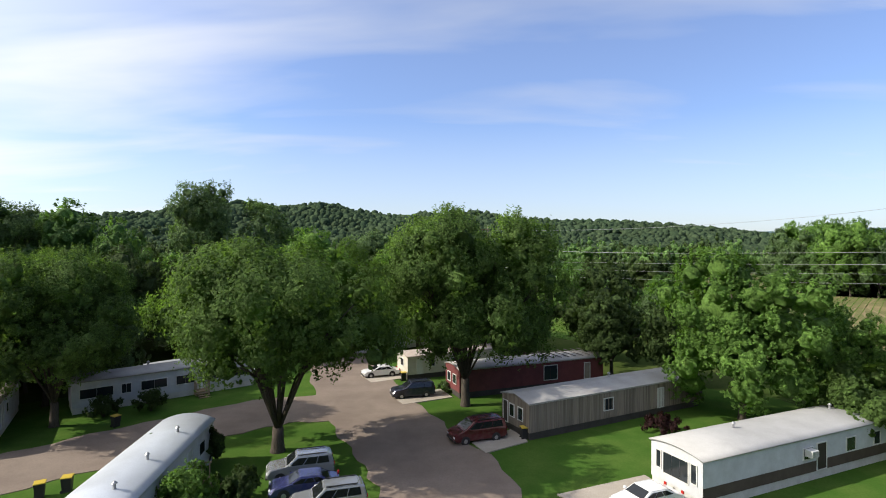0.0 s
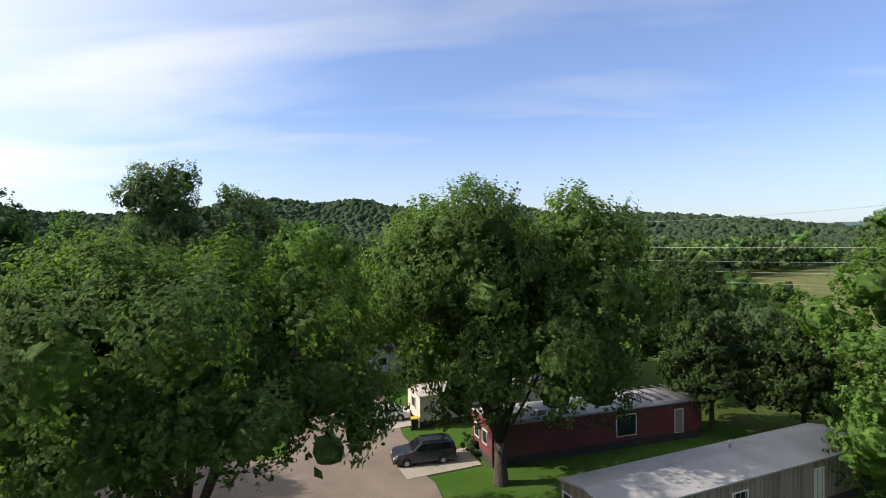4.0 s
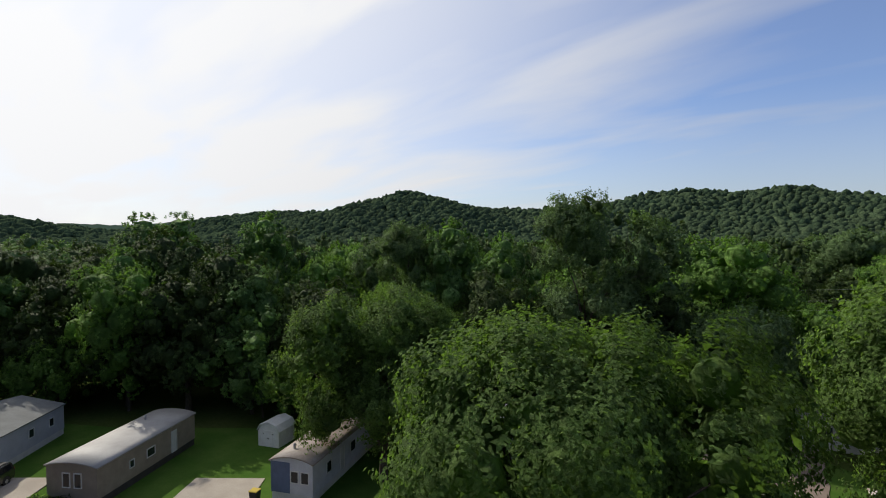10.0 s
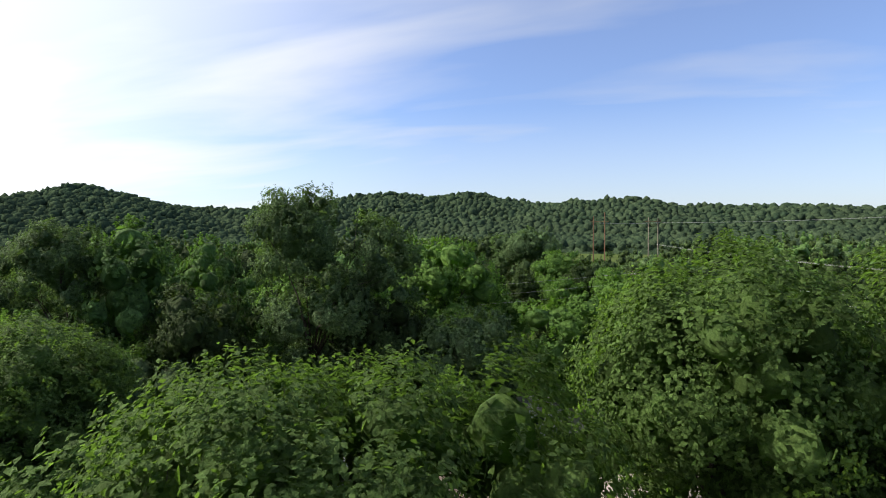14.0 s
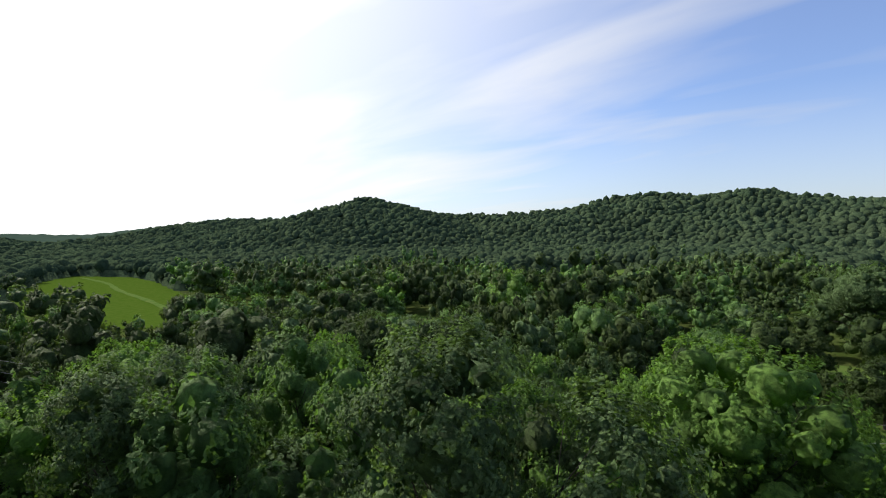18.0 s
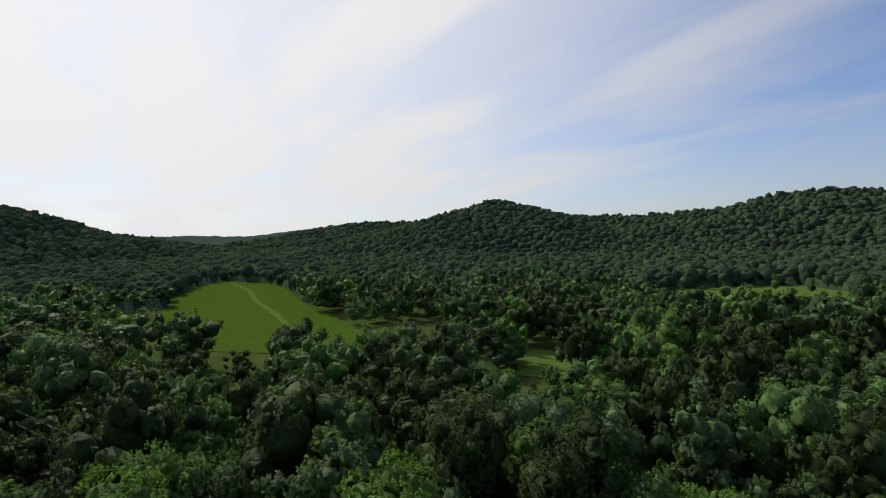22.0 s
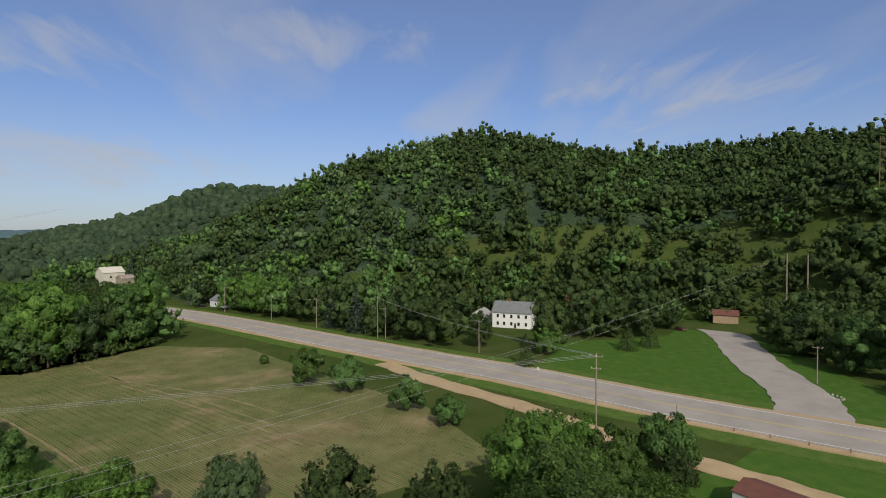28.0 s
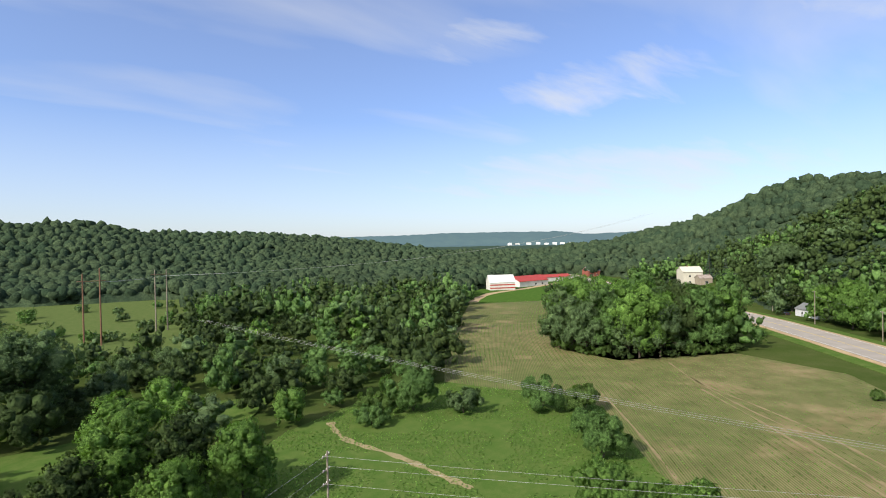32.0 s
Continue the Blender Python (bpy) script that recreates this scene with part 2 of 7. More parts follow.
def leaves(name, deep, light, old, through=0.16):
    """Foliage: varies from leaf to leaf and from tree to tree, with shade painted between clumps."""
    g = Graph(name)
    info = g.node("ShaderNodeObjectInfo")
    geo = g.node("ShaderNodeNewGeometry")
    at = g.node("ShaderNodeAttribute")
    at.attribute_name = "tone"
    tone = g.node("ShaderNodeMath")
    tone.operation = "ADD"
    g.link(info.outputs["Random"], tone.inputs[0])
    g.link(at.outputs["Fac"], tone.inputs[1])
    wrap = g.node("ShaderNodeMath")
    wrap.operation = "FRACT"
    g.link(tone.outputs[0], wrap.inputs[0])
    c = g.mix(geo.outputs["Random Per Island"], tuple(v * 0.72 for v in deep), tuple(v * 1.18 for v in light))
    c = g.mix(g.span(wrap.outputs[0], 0.45, 1.0, 0.0, 0.75), c, old)
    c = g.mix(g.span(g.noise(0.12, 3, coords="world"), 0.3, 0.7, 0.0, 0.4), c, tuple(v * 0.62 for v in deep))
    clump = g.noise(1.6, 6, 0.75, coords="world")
    # shade in the gaps between leaves, painted into the colour by noise
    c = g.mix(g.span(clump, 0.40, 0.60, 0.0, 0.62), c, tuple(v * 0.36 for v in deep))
    g.bump(clump, 1.0, 0.5)
    g.finish(c, 0.65, 0, 0.12)
    t = g.node("ShaderNodeBsdfTranslucent")
    bright = g.mix(1.0, c, (1.25, 1.42, 0.6), "MULTIPLY")
    g.link(bright, t.inputs["Color"])
    mx = g.node("ShaderNodeMixShader", Fac=through)
    g.link(g.bsdf.outputs[0], mx.inputs[1])
    g.link(t.outputs[0], mx.inputs[2])
    g.link(mx.outputs[0], g.nt.nodes["Material Output"].inputs["Surface"])
    return g.mat


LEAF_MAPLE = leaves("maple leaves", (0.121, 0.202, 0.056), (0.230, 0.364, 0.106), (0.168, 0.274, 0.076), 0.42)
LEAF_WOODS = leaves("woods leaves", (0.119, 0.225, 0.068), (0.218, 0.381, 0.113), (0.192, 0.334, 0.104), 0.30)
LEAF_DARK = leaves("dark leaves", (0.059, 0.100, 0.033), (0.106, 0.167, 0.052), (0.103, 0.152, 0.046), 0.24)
# species tones, raised further so that the near woods look sunlit
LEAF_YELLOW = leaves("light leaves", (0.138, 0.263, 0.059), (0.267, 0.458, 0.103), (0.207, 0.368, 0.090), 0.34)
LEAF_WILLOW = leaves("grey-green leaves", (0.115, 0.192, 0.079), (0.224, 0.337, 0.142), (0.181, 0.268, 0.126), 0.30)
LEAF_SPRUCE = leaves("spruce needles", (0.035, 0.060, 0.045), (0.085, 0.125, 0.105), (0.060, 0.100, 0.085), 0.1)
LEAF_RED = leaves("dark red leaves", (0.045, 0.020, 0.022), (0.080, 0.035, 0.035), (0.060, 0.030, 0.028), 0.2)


def bark_mat(name, a, b):
    g = Graph(name)
    n = g.node("ShaderNodeTexNoise", Scale=5.0, Detail=6.0)
    co = g.node("ShaderNodeTexCoord")
    mp = g.node("ShaderNodeMapping", Scale=(3.0, 3.0, 0.5))
    g.link(co.outputs["Object"], mp.inputs[0])
    g.link(mp.outputs[0], n.inputs["Vector"])
    g.bump(n.outputs["Fac"], 0.8, 0.05)
    return g.finish(g.mix(g.span(n.outputs["Fac"], 0.3, 0.7), a, b), 0.9)


BARK = bark_mat("bark", (0.042, 0.034, 0.026), (0.105, 0.086, 0.068))
POLE_WOOD = bark_mat("pole wood", (0.16, 0.13, 0.10), (0.32, 0.28, 0.23))
POLE_BROWN = bark_mat("brown pole wood", (0.13, 0.065, 0.04), (0.25, 0.14, 0.09))


def ground_mat():
    g = Graph("ground grass")
    big = g.noise(0.012, 5, coords="world")
    mid = g.noise(0.11, 5, coords="world")
    fine = g.noise(2.2, 4, coords="world")
    c = g.mix(g.span(big, 0.35, 0.65), (0.036, 0.062, 0.014), (0.066, 0.088, 0.024))
    c = g.mix(g.span(mid, 0.4, 0.75), c, (0.088, 0.098, 0.036))
    c = g.mix(g.span(fine, 0.35, 0.75, 0, 0.55), c, (0.030, 0.060, 0.012))
    g.bump(fine, 0.6, 0.12)
    return g.finish(c, 1.0, 0, 0.0)


def lawn_mat(name, a, b, c3):
    g = Graph(name)
    mid = g.noise(0.35, 5, coords="world")
    fine = g.noise(7.0, 4, coords="world")
    c = g.mix(g.span(mid, 0.38, 0.7), a, b)
    c = g.mix(g.span(fine, 0.35, 0.8, 0, 0.5), c, c3)
    g.bump(fine, 0.5, 0.04)
    return g.finish(c, 1.0, 0, 0.0)


def gravel_mat(name, a, b, stain, scale=0.25, rough=0.92):
    g = Graph(name)
    big = g.noise(scale, 6, coords="world")
    fine = g.noise(9.0, 4, coords="world")
    c = g.mix(g.span(big, 0.36, 0.68), a, b)
    c = g.mix(g.span(fine, 0.4, 0.75, 0, 0.45), c, stain)
    g.bump(fine, 0.4, 0.02)
    return g.finish(c, rough, 0, 0.2)


GROUND = ground_mat()
LAWN = lawn_mat("mown lawn", (0.052, 0.112, 0.020), (0.084, 0.138, 0.030), (0.036, 0.076, 0.014))
MEADOW = lawn_mat("meadow grass", (0.070, 0.125, 0.026), (0.112, 0.152, 0.042), (0.040, 0.078, 0.018))
HAYFIELD = lawn_mat("hay field", (0.046, 0.090, 0.010), (0.072, 0.108, 0.018), (0.034, 0.066, 0.008))
PASTURE = lawn_mat("dull pasture grass", (0.082, 0.120, 0.036), (0.118, 0.142, 0.052), (0.058, 0.088, 0.026))
GRAVEL = gravel_mat("gravel lane", (0.185, 0.146, 0.120), (0.255, 0.205, 0.168), (0.120, 0.096, 0.080))
CONCRETE = gravel_mat("concrete slab", (0.34, 0.30, 0.255), (0.42, 0.375, 0.32), (0.24, 0.21, 0.175), 0.6)
ASPHALT = gravel_mat("pale highway asphalt", (0.29, 0.262, 0.232), (0.36, 0.325, 0.29), (0.22, 0.198, 0.175), 0.15)
DIRT = gravel_mat("bare dirt", (0.36, 0.26, 0.15), (0.45, 0.34, 0.20), (0.26, 0.20, 0.11), 0.2)
WHITE_LINE = worn("road paint", (0.78, 0.77, 0.73), (0.6, 0.58, 0.54))
YELLOW_LINE = worn("yellow road paint", (0.62, 0.45, 0.08), (0.5, 0.38, 0.1))


def crop_mat():
    """Young rows of crop on pale soil."""
    g = Graph("crop rows")
    geo = g.node("ShaderNodeNewGeometry")
    mp = g.node("ShaderNodeMapping", Rotation=(0, 0, radians(-CROP_TURN)))
    g.link(geo.outputs["Position"], mp.inputs[0])
    wob = g.node("ShaderNodeTexWave", Scale=0.66, Distortion=0.5, Detail=1.0)
    wob.inputs["Detail Scale"].default_value = 0.3
    wob.bands_direction = "X"
    g.link(mp.outputs[0], wob.inputs["Vector"])
    big = g.noise(0.018, 5, coords="world")
    mid = g.noise(0.16, 5, coords="world")
    soil = g.mix(g.span(mid, 0.35, 0.7), (0.205, 0.150, 0.078), (0.31, 0.24, 0.135))
    green = g.mix(g.span(mid, 0.35, 0.7), (0.058, 0.094, 0.022), (0.096, 0.124, 0.034))
    cover = g.span(big, 0.34, 0.62, 0.05, 0.62)
    c = g.mix(cover, g.mix(g.span(wob.outputs["Fac"], 0, 1, .1, .9), soil, green), green)
    c = g.mix(g.span(g.noise(0.05, 4, coords="world"), 0.54, 0.68, 0, 0.7), c, soil)
    return g.finish(c, 0.95, 0, 0.1)


CROP_TURN = 135.0
CROP = crop_mat()
GLASS = Graph("window glass").finish((0.02, 0.025, 0.03), 0.08, 0, 0.6)
CAR_GLASS = Graph("car glass").finish((0.012, 0.014, 0.016), 0.05, 0, 0.6)
TYRE = worn("tyre rubber", (0.022, 0.022, 0.022), (0.035, 0.033, 0.03), 0.85, bump=0)
RIM = worn("alloy rim", (0.55, 0.55, 0.56), (0.35, 0.35, 0.35), 0.35, metal=0.8, bump=0)
GALV = worn("galvanised metal", (0.45, 0.46, 0.47), (0.33, 0.33, 0.33), 0.5, metal=0.6, bump=0)
WIRE_GREY = worn("weathered wire", (0.50, 0.50, 0.50), (0.36, 0.36, 0.36), 0.7, bump=0)
BLACK = worn("black plastic", (0.02, 0.02, 0.022), (0.035, 0.035, 0.035), 0.6, bump=0)
WHITE = worn("white paint", (0.78, 0.78, 0.77), (0.64, 0.63, 0.60), 0.5)
TRIM_WHITE = worn("white trim", (0.72, 0.72, 0.70), (0.58, 0.57, 0.54), 0.5)
LAMP_RED = Graph("red lens").finish((0.35, 0.015, 0.01), 0.2)
LAMP_CLEAR = Graph("clear lens").finish((0.6, 0.6, 0.6), 0.15)
YELLOW_LID = worn("yellow plastic", (0.55, 0.40, 0.05), (0.45, 0.33, 0.05), 0.5)
WOOD_GREY = worn("grey weathered wood", (0.30, 0.26, 0.22), (0.19, 0.165, 0.14), 0.85)
WOOD_TAN = worn("tan lumber", (0.36, 0.27, 0.17), (0.26, 0.19, 0.12), 0.8)


# ---- mesh helpers ----
def link_mesh(name, verts, faces, material, tones=None, smooth=False, normals=None):
    """A mesh from arrays of corners and of three- or four-cornered faces."""
    me = bpy.data.meshes.new(name)
    v = np.asarray(verts, dtype=np.float32)
    f = np.asarray(faces, dtype=np.int32)
    me.vertices.add(len(v))
    me.vertices.foreach_set("co", v.ravel())
    me.loops.add(f.size)
    me.loops.foreach_set("vertex_index", f.ravel())
    me.polygons.add(len(f))
    me.polygons.foreach_set("loop_start", np.arange(0, f.size, f.shape[1], dtype=np.int32))
    if smooth or normals is not None:
        me.polygons.foreach_set("use_smooth", np.ones(len(f), dtype=bool))
    if tones is not None:
        a = me.attributes.new("tone", "FLOAT", "POINT")
        a.data.foreach_set("value", np.asarray(tones, dtype=np.float32))
    me.update(calc_edges=True)
    if normals is not None:
        me.normals_split_custom_set_from_vertices(np.asarray(normals, dtype=np.float32))
    me.materials.append(material)
    return me


def mesh_of(name, bm, material, smooth=False):
    me = bpy.data.meshes.new(name)
    bmesh.ops.recalc_face_normals(bm, faces=bm.faces)
    bm.to_mesh(me)
    bm.free()
    if smooth:
        for p in me.polygons:
            p.use_smooth = True
    me.materials.append(material)
    return me


def part(name, bm, material, parent, label="", smooth=False):
    ob = new(name, bm if isinstance(bm, bpy.types.Mesh) else mesh_of(name, bm, material, smooth))
    ob.parent = parent
    return tagged(ob, label) if label else ob


def thing(name, label, category, m=None, group="", kind=""):
    ob = new(name)
    ob.empty_display_size = 0.2
    if m is not None:
        ob.matrix_world = m
    return tagged(ob, label, category, group, kind)


def box(bm, x0, x1, y0, y1, z0, z1, bevel=0.0):
    vs = [bm.verts.new((x, y, z)) for x in (x0, x1) for y in (y0, y1) for z in (z0, z1)]
    fs = [bm.faces.new([vs[i] for i in q]) for q in ((0, 1, 3, 2), (4, 6, 7, 5), (0, 4, 5, 1), (2, 3, 7, 6), (0, 2, 6, 4), (1, 5, 7, 3))]
    if bevel:
        edges = {e for f in fs for e in f.edges}
        bmesh.ops.bevel(bm, geom=list(edges), offset=bevel, segments=1, affect="EDGES")
    return bm


def boxed(*args, bevel=0.0):
    return box(bmesh.new(), *args, bevel=bevel)


def tube(bm, pts, radii, sides=8, caps=True):
    """A tapered tube along a line of points."""
    rings = []
    for i, p in enumerate(pts):
        p = Vector(p)
        a = Vector(pts[max(0, i - 1)])
        b = Vector(pts[min(len(pts) - 1, i + 1)])
        d = (b - a).normalized()
        side = d.cross(Vector((0, 0, 1)) if abs(d.z) < 0.9 else Vector((1, 0, 0))).normalized()
        up = side.cross(d)
        rings.append([bm.verts.new(p + (side * math.cos(k * 2 * math.pi / sides) + up * math.sin(k * 2 * math.pi / sides)) * radii[i]) for k in range(sides)])
    for a, b in zip(rings, rings[1:]):
        for k in range(sides):
            bm.faces.new((a[k], a[(k + 1) % sides], b[(k + 1) % sides], b[k]))
    if caps:
        bm.faces.new(rings[0])
        bm.faces.new(rings[-1])
    return bm

# ---- land ----
HILLS = []


def ridge(points, width, steep=1.6, foot=None):
    """A hill along a line of (x, y, height); it falls off to nothing at width from the line, and lies wholly to the left of the foot line."""
    HILLS.append((np.array(points, float), width, steep, foot))


def beside(x, y, line):
    """How far places lie to the left of a line."""
    best, out = np.full(x.shape, 1e18), np.zeros(x.shape)
    for (ax, ay), (bx, by) in zip(line, line[1:]):
        dx, dy = bx - ax, by - ay
        n = math.hypot(dx, dy)
        t = np.clip(((x - ax) * dx + (y - ay) * dy) / (n * n), 0, 1)
        d = np.hypot(x - ax - t * dx, y - ay - t * dy)
        side = dx * (y - ay) - dy * (x - ax)
        closer = d < best
        best = np.where(closer, d, best)
        out = np.where(closer, np.where(side > 0, d, -d), out)
    return out


def smooth(t):
    t = np.clip(t, 0, 1)
    return t * t * (3 - 2 * t)


def wave(x, y, size, seed=0.0):
    """Smooth unevenness between -1 and 1, of that size in metres."""
    a = np.sin(x / size * 1.7 + seed) * np.cos(y / size * 1.3 - seed * 2.1)
    b = np.sin((x * 0.6 + y * 0.8) / size * 2.9 + seed * 3.3) * 0.6
    c = np.cos((x * 0.7 - y * 0.7) / size * 4.7 - seed * 1.7) * 0.35
    return (a + b + c) / 1.95


def height(x, y):
    """The land's height at places in the plan."""
    x, y = np.asarray(x, float), np.asarray(y, float)
    h = np.zeros(np.broadcast(x, y).shape)
    for pts, width, steep, foot in HILLS:
        best = np.zeros_like(h)
        for a, b in zip(pts, pts[1:]):
            d = b[:2] - a[:2]
            t = np.clip(((x - a[0]) * d[0] + (y - a[1]) * d[1]) / (d @ d), 0, 1)
            r = np.hypot(x - a[0] - t * d[0], y - a[1] - t * d[1])
            r = r * (1 + 0.16 * wave(x, y, 90, pts[0, 0])) + 8 * wave(x, y, 38, pts[0, 1]) * np.clip(r / 60, 0, 1)
            top = a[2] + (b[2] - a[2]) * smooth(t)
            t1 = np.clip(1 - np.maximum(r, 0) / width, 0, 1)
            best = np.maximum(best, top * (0.82 * t1 ** steep + 0.18 * smooth(1 - np.maximum(r, 0) / (1.25 * width))))
        if foot is not None:
            best = best * smooth((beside(x, y, foot) - 26 - 75 * np.exp(-((x - 150) ** 2 + (y + 30) ** 2) / 150 ** 2)) / 150)
        h = np.maximum(h, best)
    return h


# ---- plants ----
def cards(centres, normals, size, rng, fold=0.25, slim=0.6, stray=0.5, own=0.45):
    """Small folded leaf clumps: one four-cornered piece at each centre, facing about along its normal."""
    n = len(centres)
    r = rng.normal(size=(n, 3))
    nn = normals + stray * r
    nn *= np.where((nn * normals).sum(1, keepdims=True) < 0, -1, 1)
    nn /= np.linalg.norm(nn, axis=1, keepdims=True) + 1e-9
    a = np.cross(nn, rng.normal(size=(n, 3)))
    a /= np.linalg.norm(a, axis=1, keepdims=True) + 1e-9
    b = np.cross(nn, a)
    s = np.broadcast_to(size, n)[:, None]
    v = np.empty((n, 4, 3))
    v[:, 0] = centres - a * s
    v[:, 1] = centres - b * s * slim + nn * s * fold
    v[:, 2] = centres + a * s
    v[:, 3] = centres + b * s * slim + nn * s * fold
    round_ = normals / (np.linalg.norm(normals, axis=1, keepdims=True) + 1e-9) + own * nn
    round_ /= np.linalg.norm(round_, axis=1, keepdims=True) + 1e-9
    return v.reshape(-1, 3), np.arange(4 * n).reshape(-1, 4), np.repeat(round_, 4, axis=0)


def crown_form(h, r, low, shape):
    """The rounded masses of a crown: x, y, z, width and height radii of each."""
    d = h - low
    if shape == "vase":
        return [(0, 0, low + .64 * d, r, .36 * d), (0, 0, low + .32 * d, .84 * r, .32 * d)]
    if shape == "cone":
        return [(0, 0, low + .36 * d, r, .36 * d), (0, 0, low + .68 * d, .62 * r, .32 * d)]
    if shape == "heads":
        return [(-.2 * r, .1 * r, low + .62 * d, .68 * r, .38 * d), (.42 * r, -.15 * r, low + .5 * d, .55 * r, .36 * d), (0, 0, low + .3 * d, .85 * r, .3 * d)]
    return [(0, 0, low + .54 * d, r, .46 * d), (0, 0, low + .24 * d, .85 * r, .24 * d)]


def crown_points(rng, form, lumps, count, per=12, reach=1.1, fill=0.05):
    """Places of leaf clumps: leafy shoots that stand out of the lumps of a crown, and a dense inside. Returns centres, normals, sizes and the lumps."""
    form = np.array(form, float)
    area = form[:, 3] * (form[:, 3] + form[:, 4])
    share = np.maximum(3, np.round(lumps * area / area.sum())).astype(int)
    c, lr, out = [], [], []
    for (cx, cy, cz, rx, rz), n in zip(form, share):
        i = np.arange(n)
        z = 1 - 1.5 * (i + .5) / n
        ang = i * 2.39996 + rng.uniform(0, 6)
        flat = np.sqrt(np.maximum(0, 1 - z * z))
        u = np.stack([np.cos(ang) * flat, np.sin(ang) * flat, z], 1)
        u += rng.normal(size=u.shape) * .12
        k = rng.uniform(.24, .42, n) * min(rx, rz * 1.15)
        room = np.array([rx, rx, rz]) - .8 * k[:, None]
        c.append(np.array([cx, cy, cz]) + u * room * np.where(rng.random(n) < .8, rng.uniform(.78, 1.03, n), rng.uniform(.25, .7, n))[:, None])
        lr.append(k)
        out.append(u)
    c, lr, out = np.concatenate(c), np.concatenate(lr), np.concatenate(out)
    lumps = len(c)
    w = lr ** 2
    shoots = max(1, int(count * (1 - fill)) // per)
    k = rng.choice(lumps, shoots, p=w / w.sum())
    d = rng.normal(size=(shoots, 3)) + 1.1 * out[k] + np.array([0, 0, .25])
    d /= np.linalg.norm(d, axis=1, keepdims=True)
    root = c[k] + d * (lr[k] * rng.uniform(.80, 1.0, shoots))[:, None]
    up = np.clip(.75 + .8 * out[k, 2], -.25, 1.1)
    way = .55 * d + .3 * out[k] + rng.normal(size=(shoots, 3)) * .3
    way[:, 2] += up
    way /= np.linalg.norm(way, axis=1, keepdims=True)
    length = reach * rng.uniform(.45, 1.25, shoots)
    j = np.repeat(np.arange(shoots), per)
    t = rng.uniform(0, 1, len(j))
    q = root[j] + way[j] * (length[j] * t)[:, None] + rng.normal(size=(len(j), 3)) * (reach * .15 * (1.2 - .8 * t))[:, None]
    nrm = .75 * d[j] + .5 * out[k][j] + .15 * way[j] + np.array([0, 0, .2])
    size = rng.uniform(.7, 1.25, len(j)) * (1.05 - .3 * t)
    m = max(1, count - len(j))
    k = rng.choice(lumps, m, p=w / w.sum())
    d = rng.normal(size=(m, 3))
    d /= np.linalg.norm(d, axis=1, keepdims=True)
    q = np.concatenate([q, c[k] + d * (lr[k] * rng.uniform(.3, .85, m))[:, None]])
    nrm = np.concatenate([nrm, d + .4 * out[k]])
    size = np.concatenate([size, rng.uniform(1.5, 2.3, m)])
    return q, nrm, size, c, lr


def ball_form(n):
    """Corners and faces of a ball made of n by n pieces on each of six sides."""
    index, verts, faces = {}, [], []

    def corner(p):
        if p not in index:
            index[p] = len(verts)
            q = np.array(p, float) / n * 2 - 1
            verts.append(q / np.linalg.norm(q))
        return index[p]

    for ax in range(3):
        for side in (0, n):
            for a in range(n):
                for b in range(n):
                    quad = []
                    for da, db in ((0, 0), (1, 0), (1, 1), (0, 1)):
                        p = [0, 0, 0]
                        p[ax], p[(ax + 1) % 3], p[(ax + 2) % 3] = side, a + da, b + db
                        quad.append(corner(tuple(p)))
                    faces.append(quad if side else quad[::-1])
    return np.array(verts), np.array(faces)


BALLS = {2: ball_form(2), 3: ball_form(3), 4: ball_form(4)}


def with_cores(v, f, nr, c, radii, rng, fine=3, low=.84, high=1.1):
    """Adds the dense leafy inside of each lump."""
    u, bf = BALLS[fine]
    k, n = len(c), len(u)
    bump = rng.uniform(low, high, (k, n, 1))
    radii = np.asarray(radii, float)
    radii = radii[:, None, :] if radii.ndim == 2 else radii[:, None, None]
    bv = c[:, None, :] + u[None] * radii * bump
    bn = u[None] + rng.normal(size=(k, n, 3)) * .45
    bn /= np.linalg.norm(bn, axis=2, keepdims=True)
    off = np.arange(k)[:, None, None] * n + len(v)
    return np.concatenate([v, bv.reshape(-1, 3)]), np.concatenate([f, (bf[None] + off).reshape(-1, 4)]), np.concatenate([nr, bn.reshape(-1, 3)])


def leafy(rng, form, lumps, count, leaf, reach, per=12, fine=2, core=.62, inner=.32, fill=.05, own=.65, mass=3):
    """A crown: leafy shoots on many rounded clumps, each clump with a dense inside. Returns corners, faces, normals and the clumps' middles."""
    q, nrm, size, c, lr = crown_points(rng, form, lumps, count, per, reach, fill)
    v, f, nr = cards(q, nrm, leaf * size, rng, own=own)
    v, f, nr = with_cores(v, f, nr, c, lr * core, rng, fine)
    masses = np.array(form, float)
    v, f, nr = with_cores(v, f, nr, masses[:, :3], masses[:, [3, 3, 4]] * inner, rng, mass)
    return v, f, nr, c


def crown_mesh(name, seed, h, r, low, lumps, count, leaf, material, shape="round", form=None, reach=None, core=.72, inner=.32, fine=2, per=12):
    rng = np.random.default_rng(seed)
    v, f, nr, c = leafy(rng, form or crown_form(h, r, low, shape), lumps, count, leaf, reach or .05 * h + .3, per, fine, core, inner)
    return link_mesh(name, v, f, material, normals=nr), c


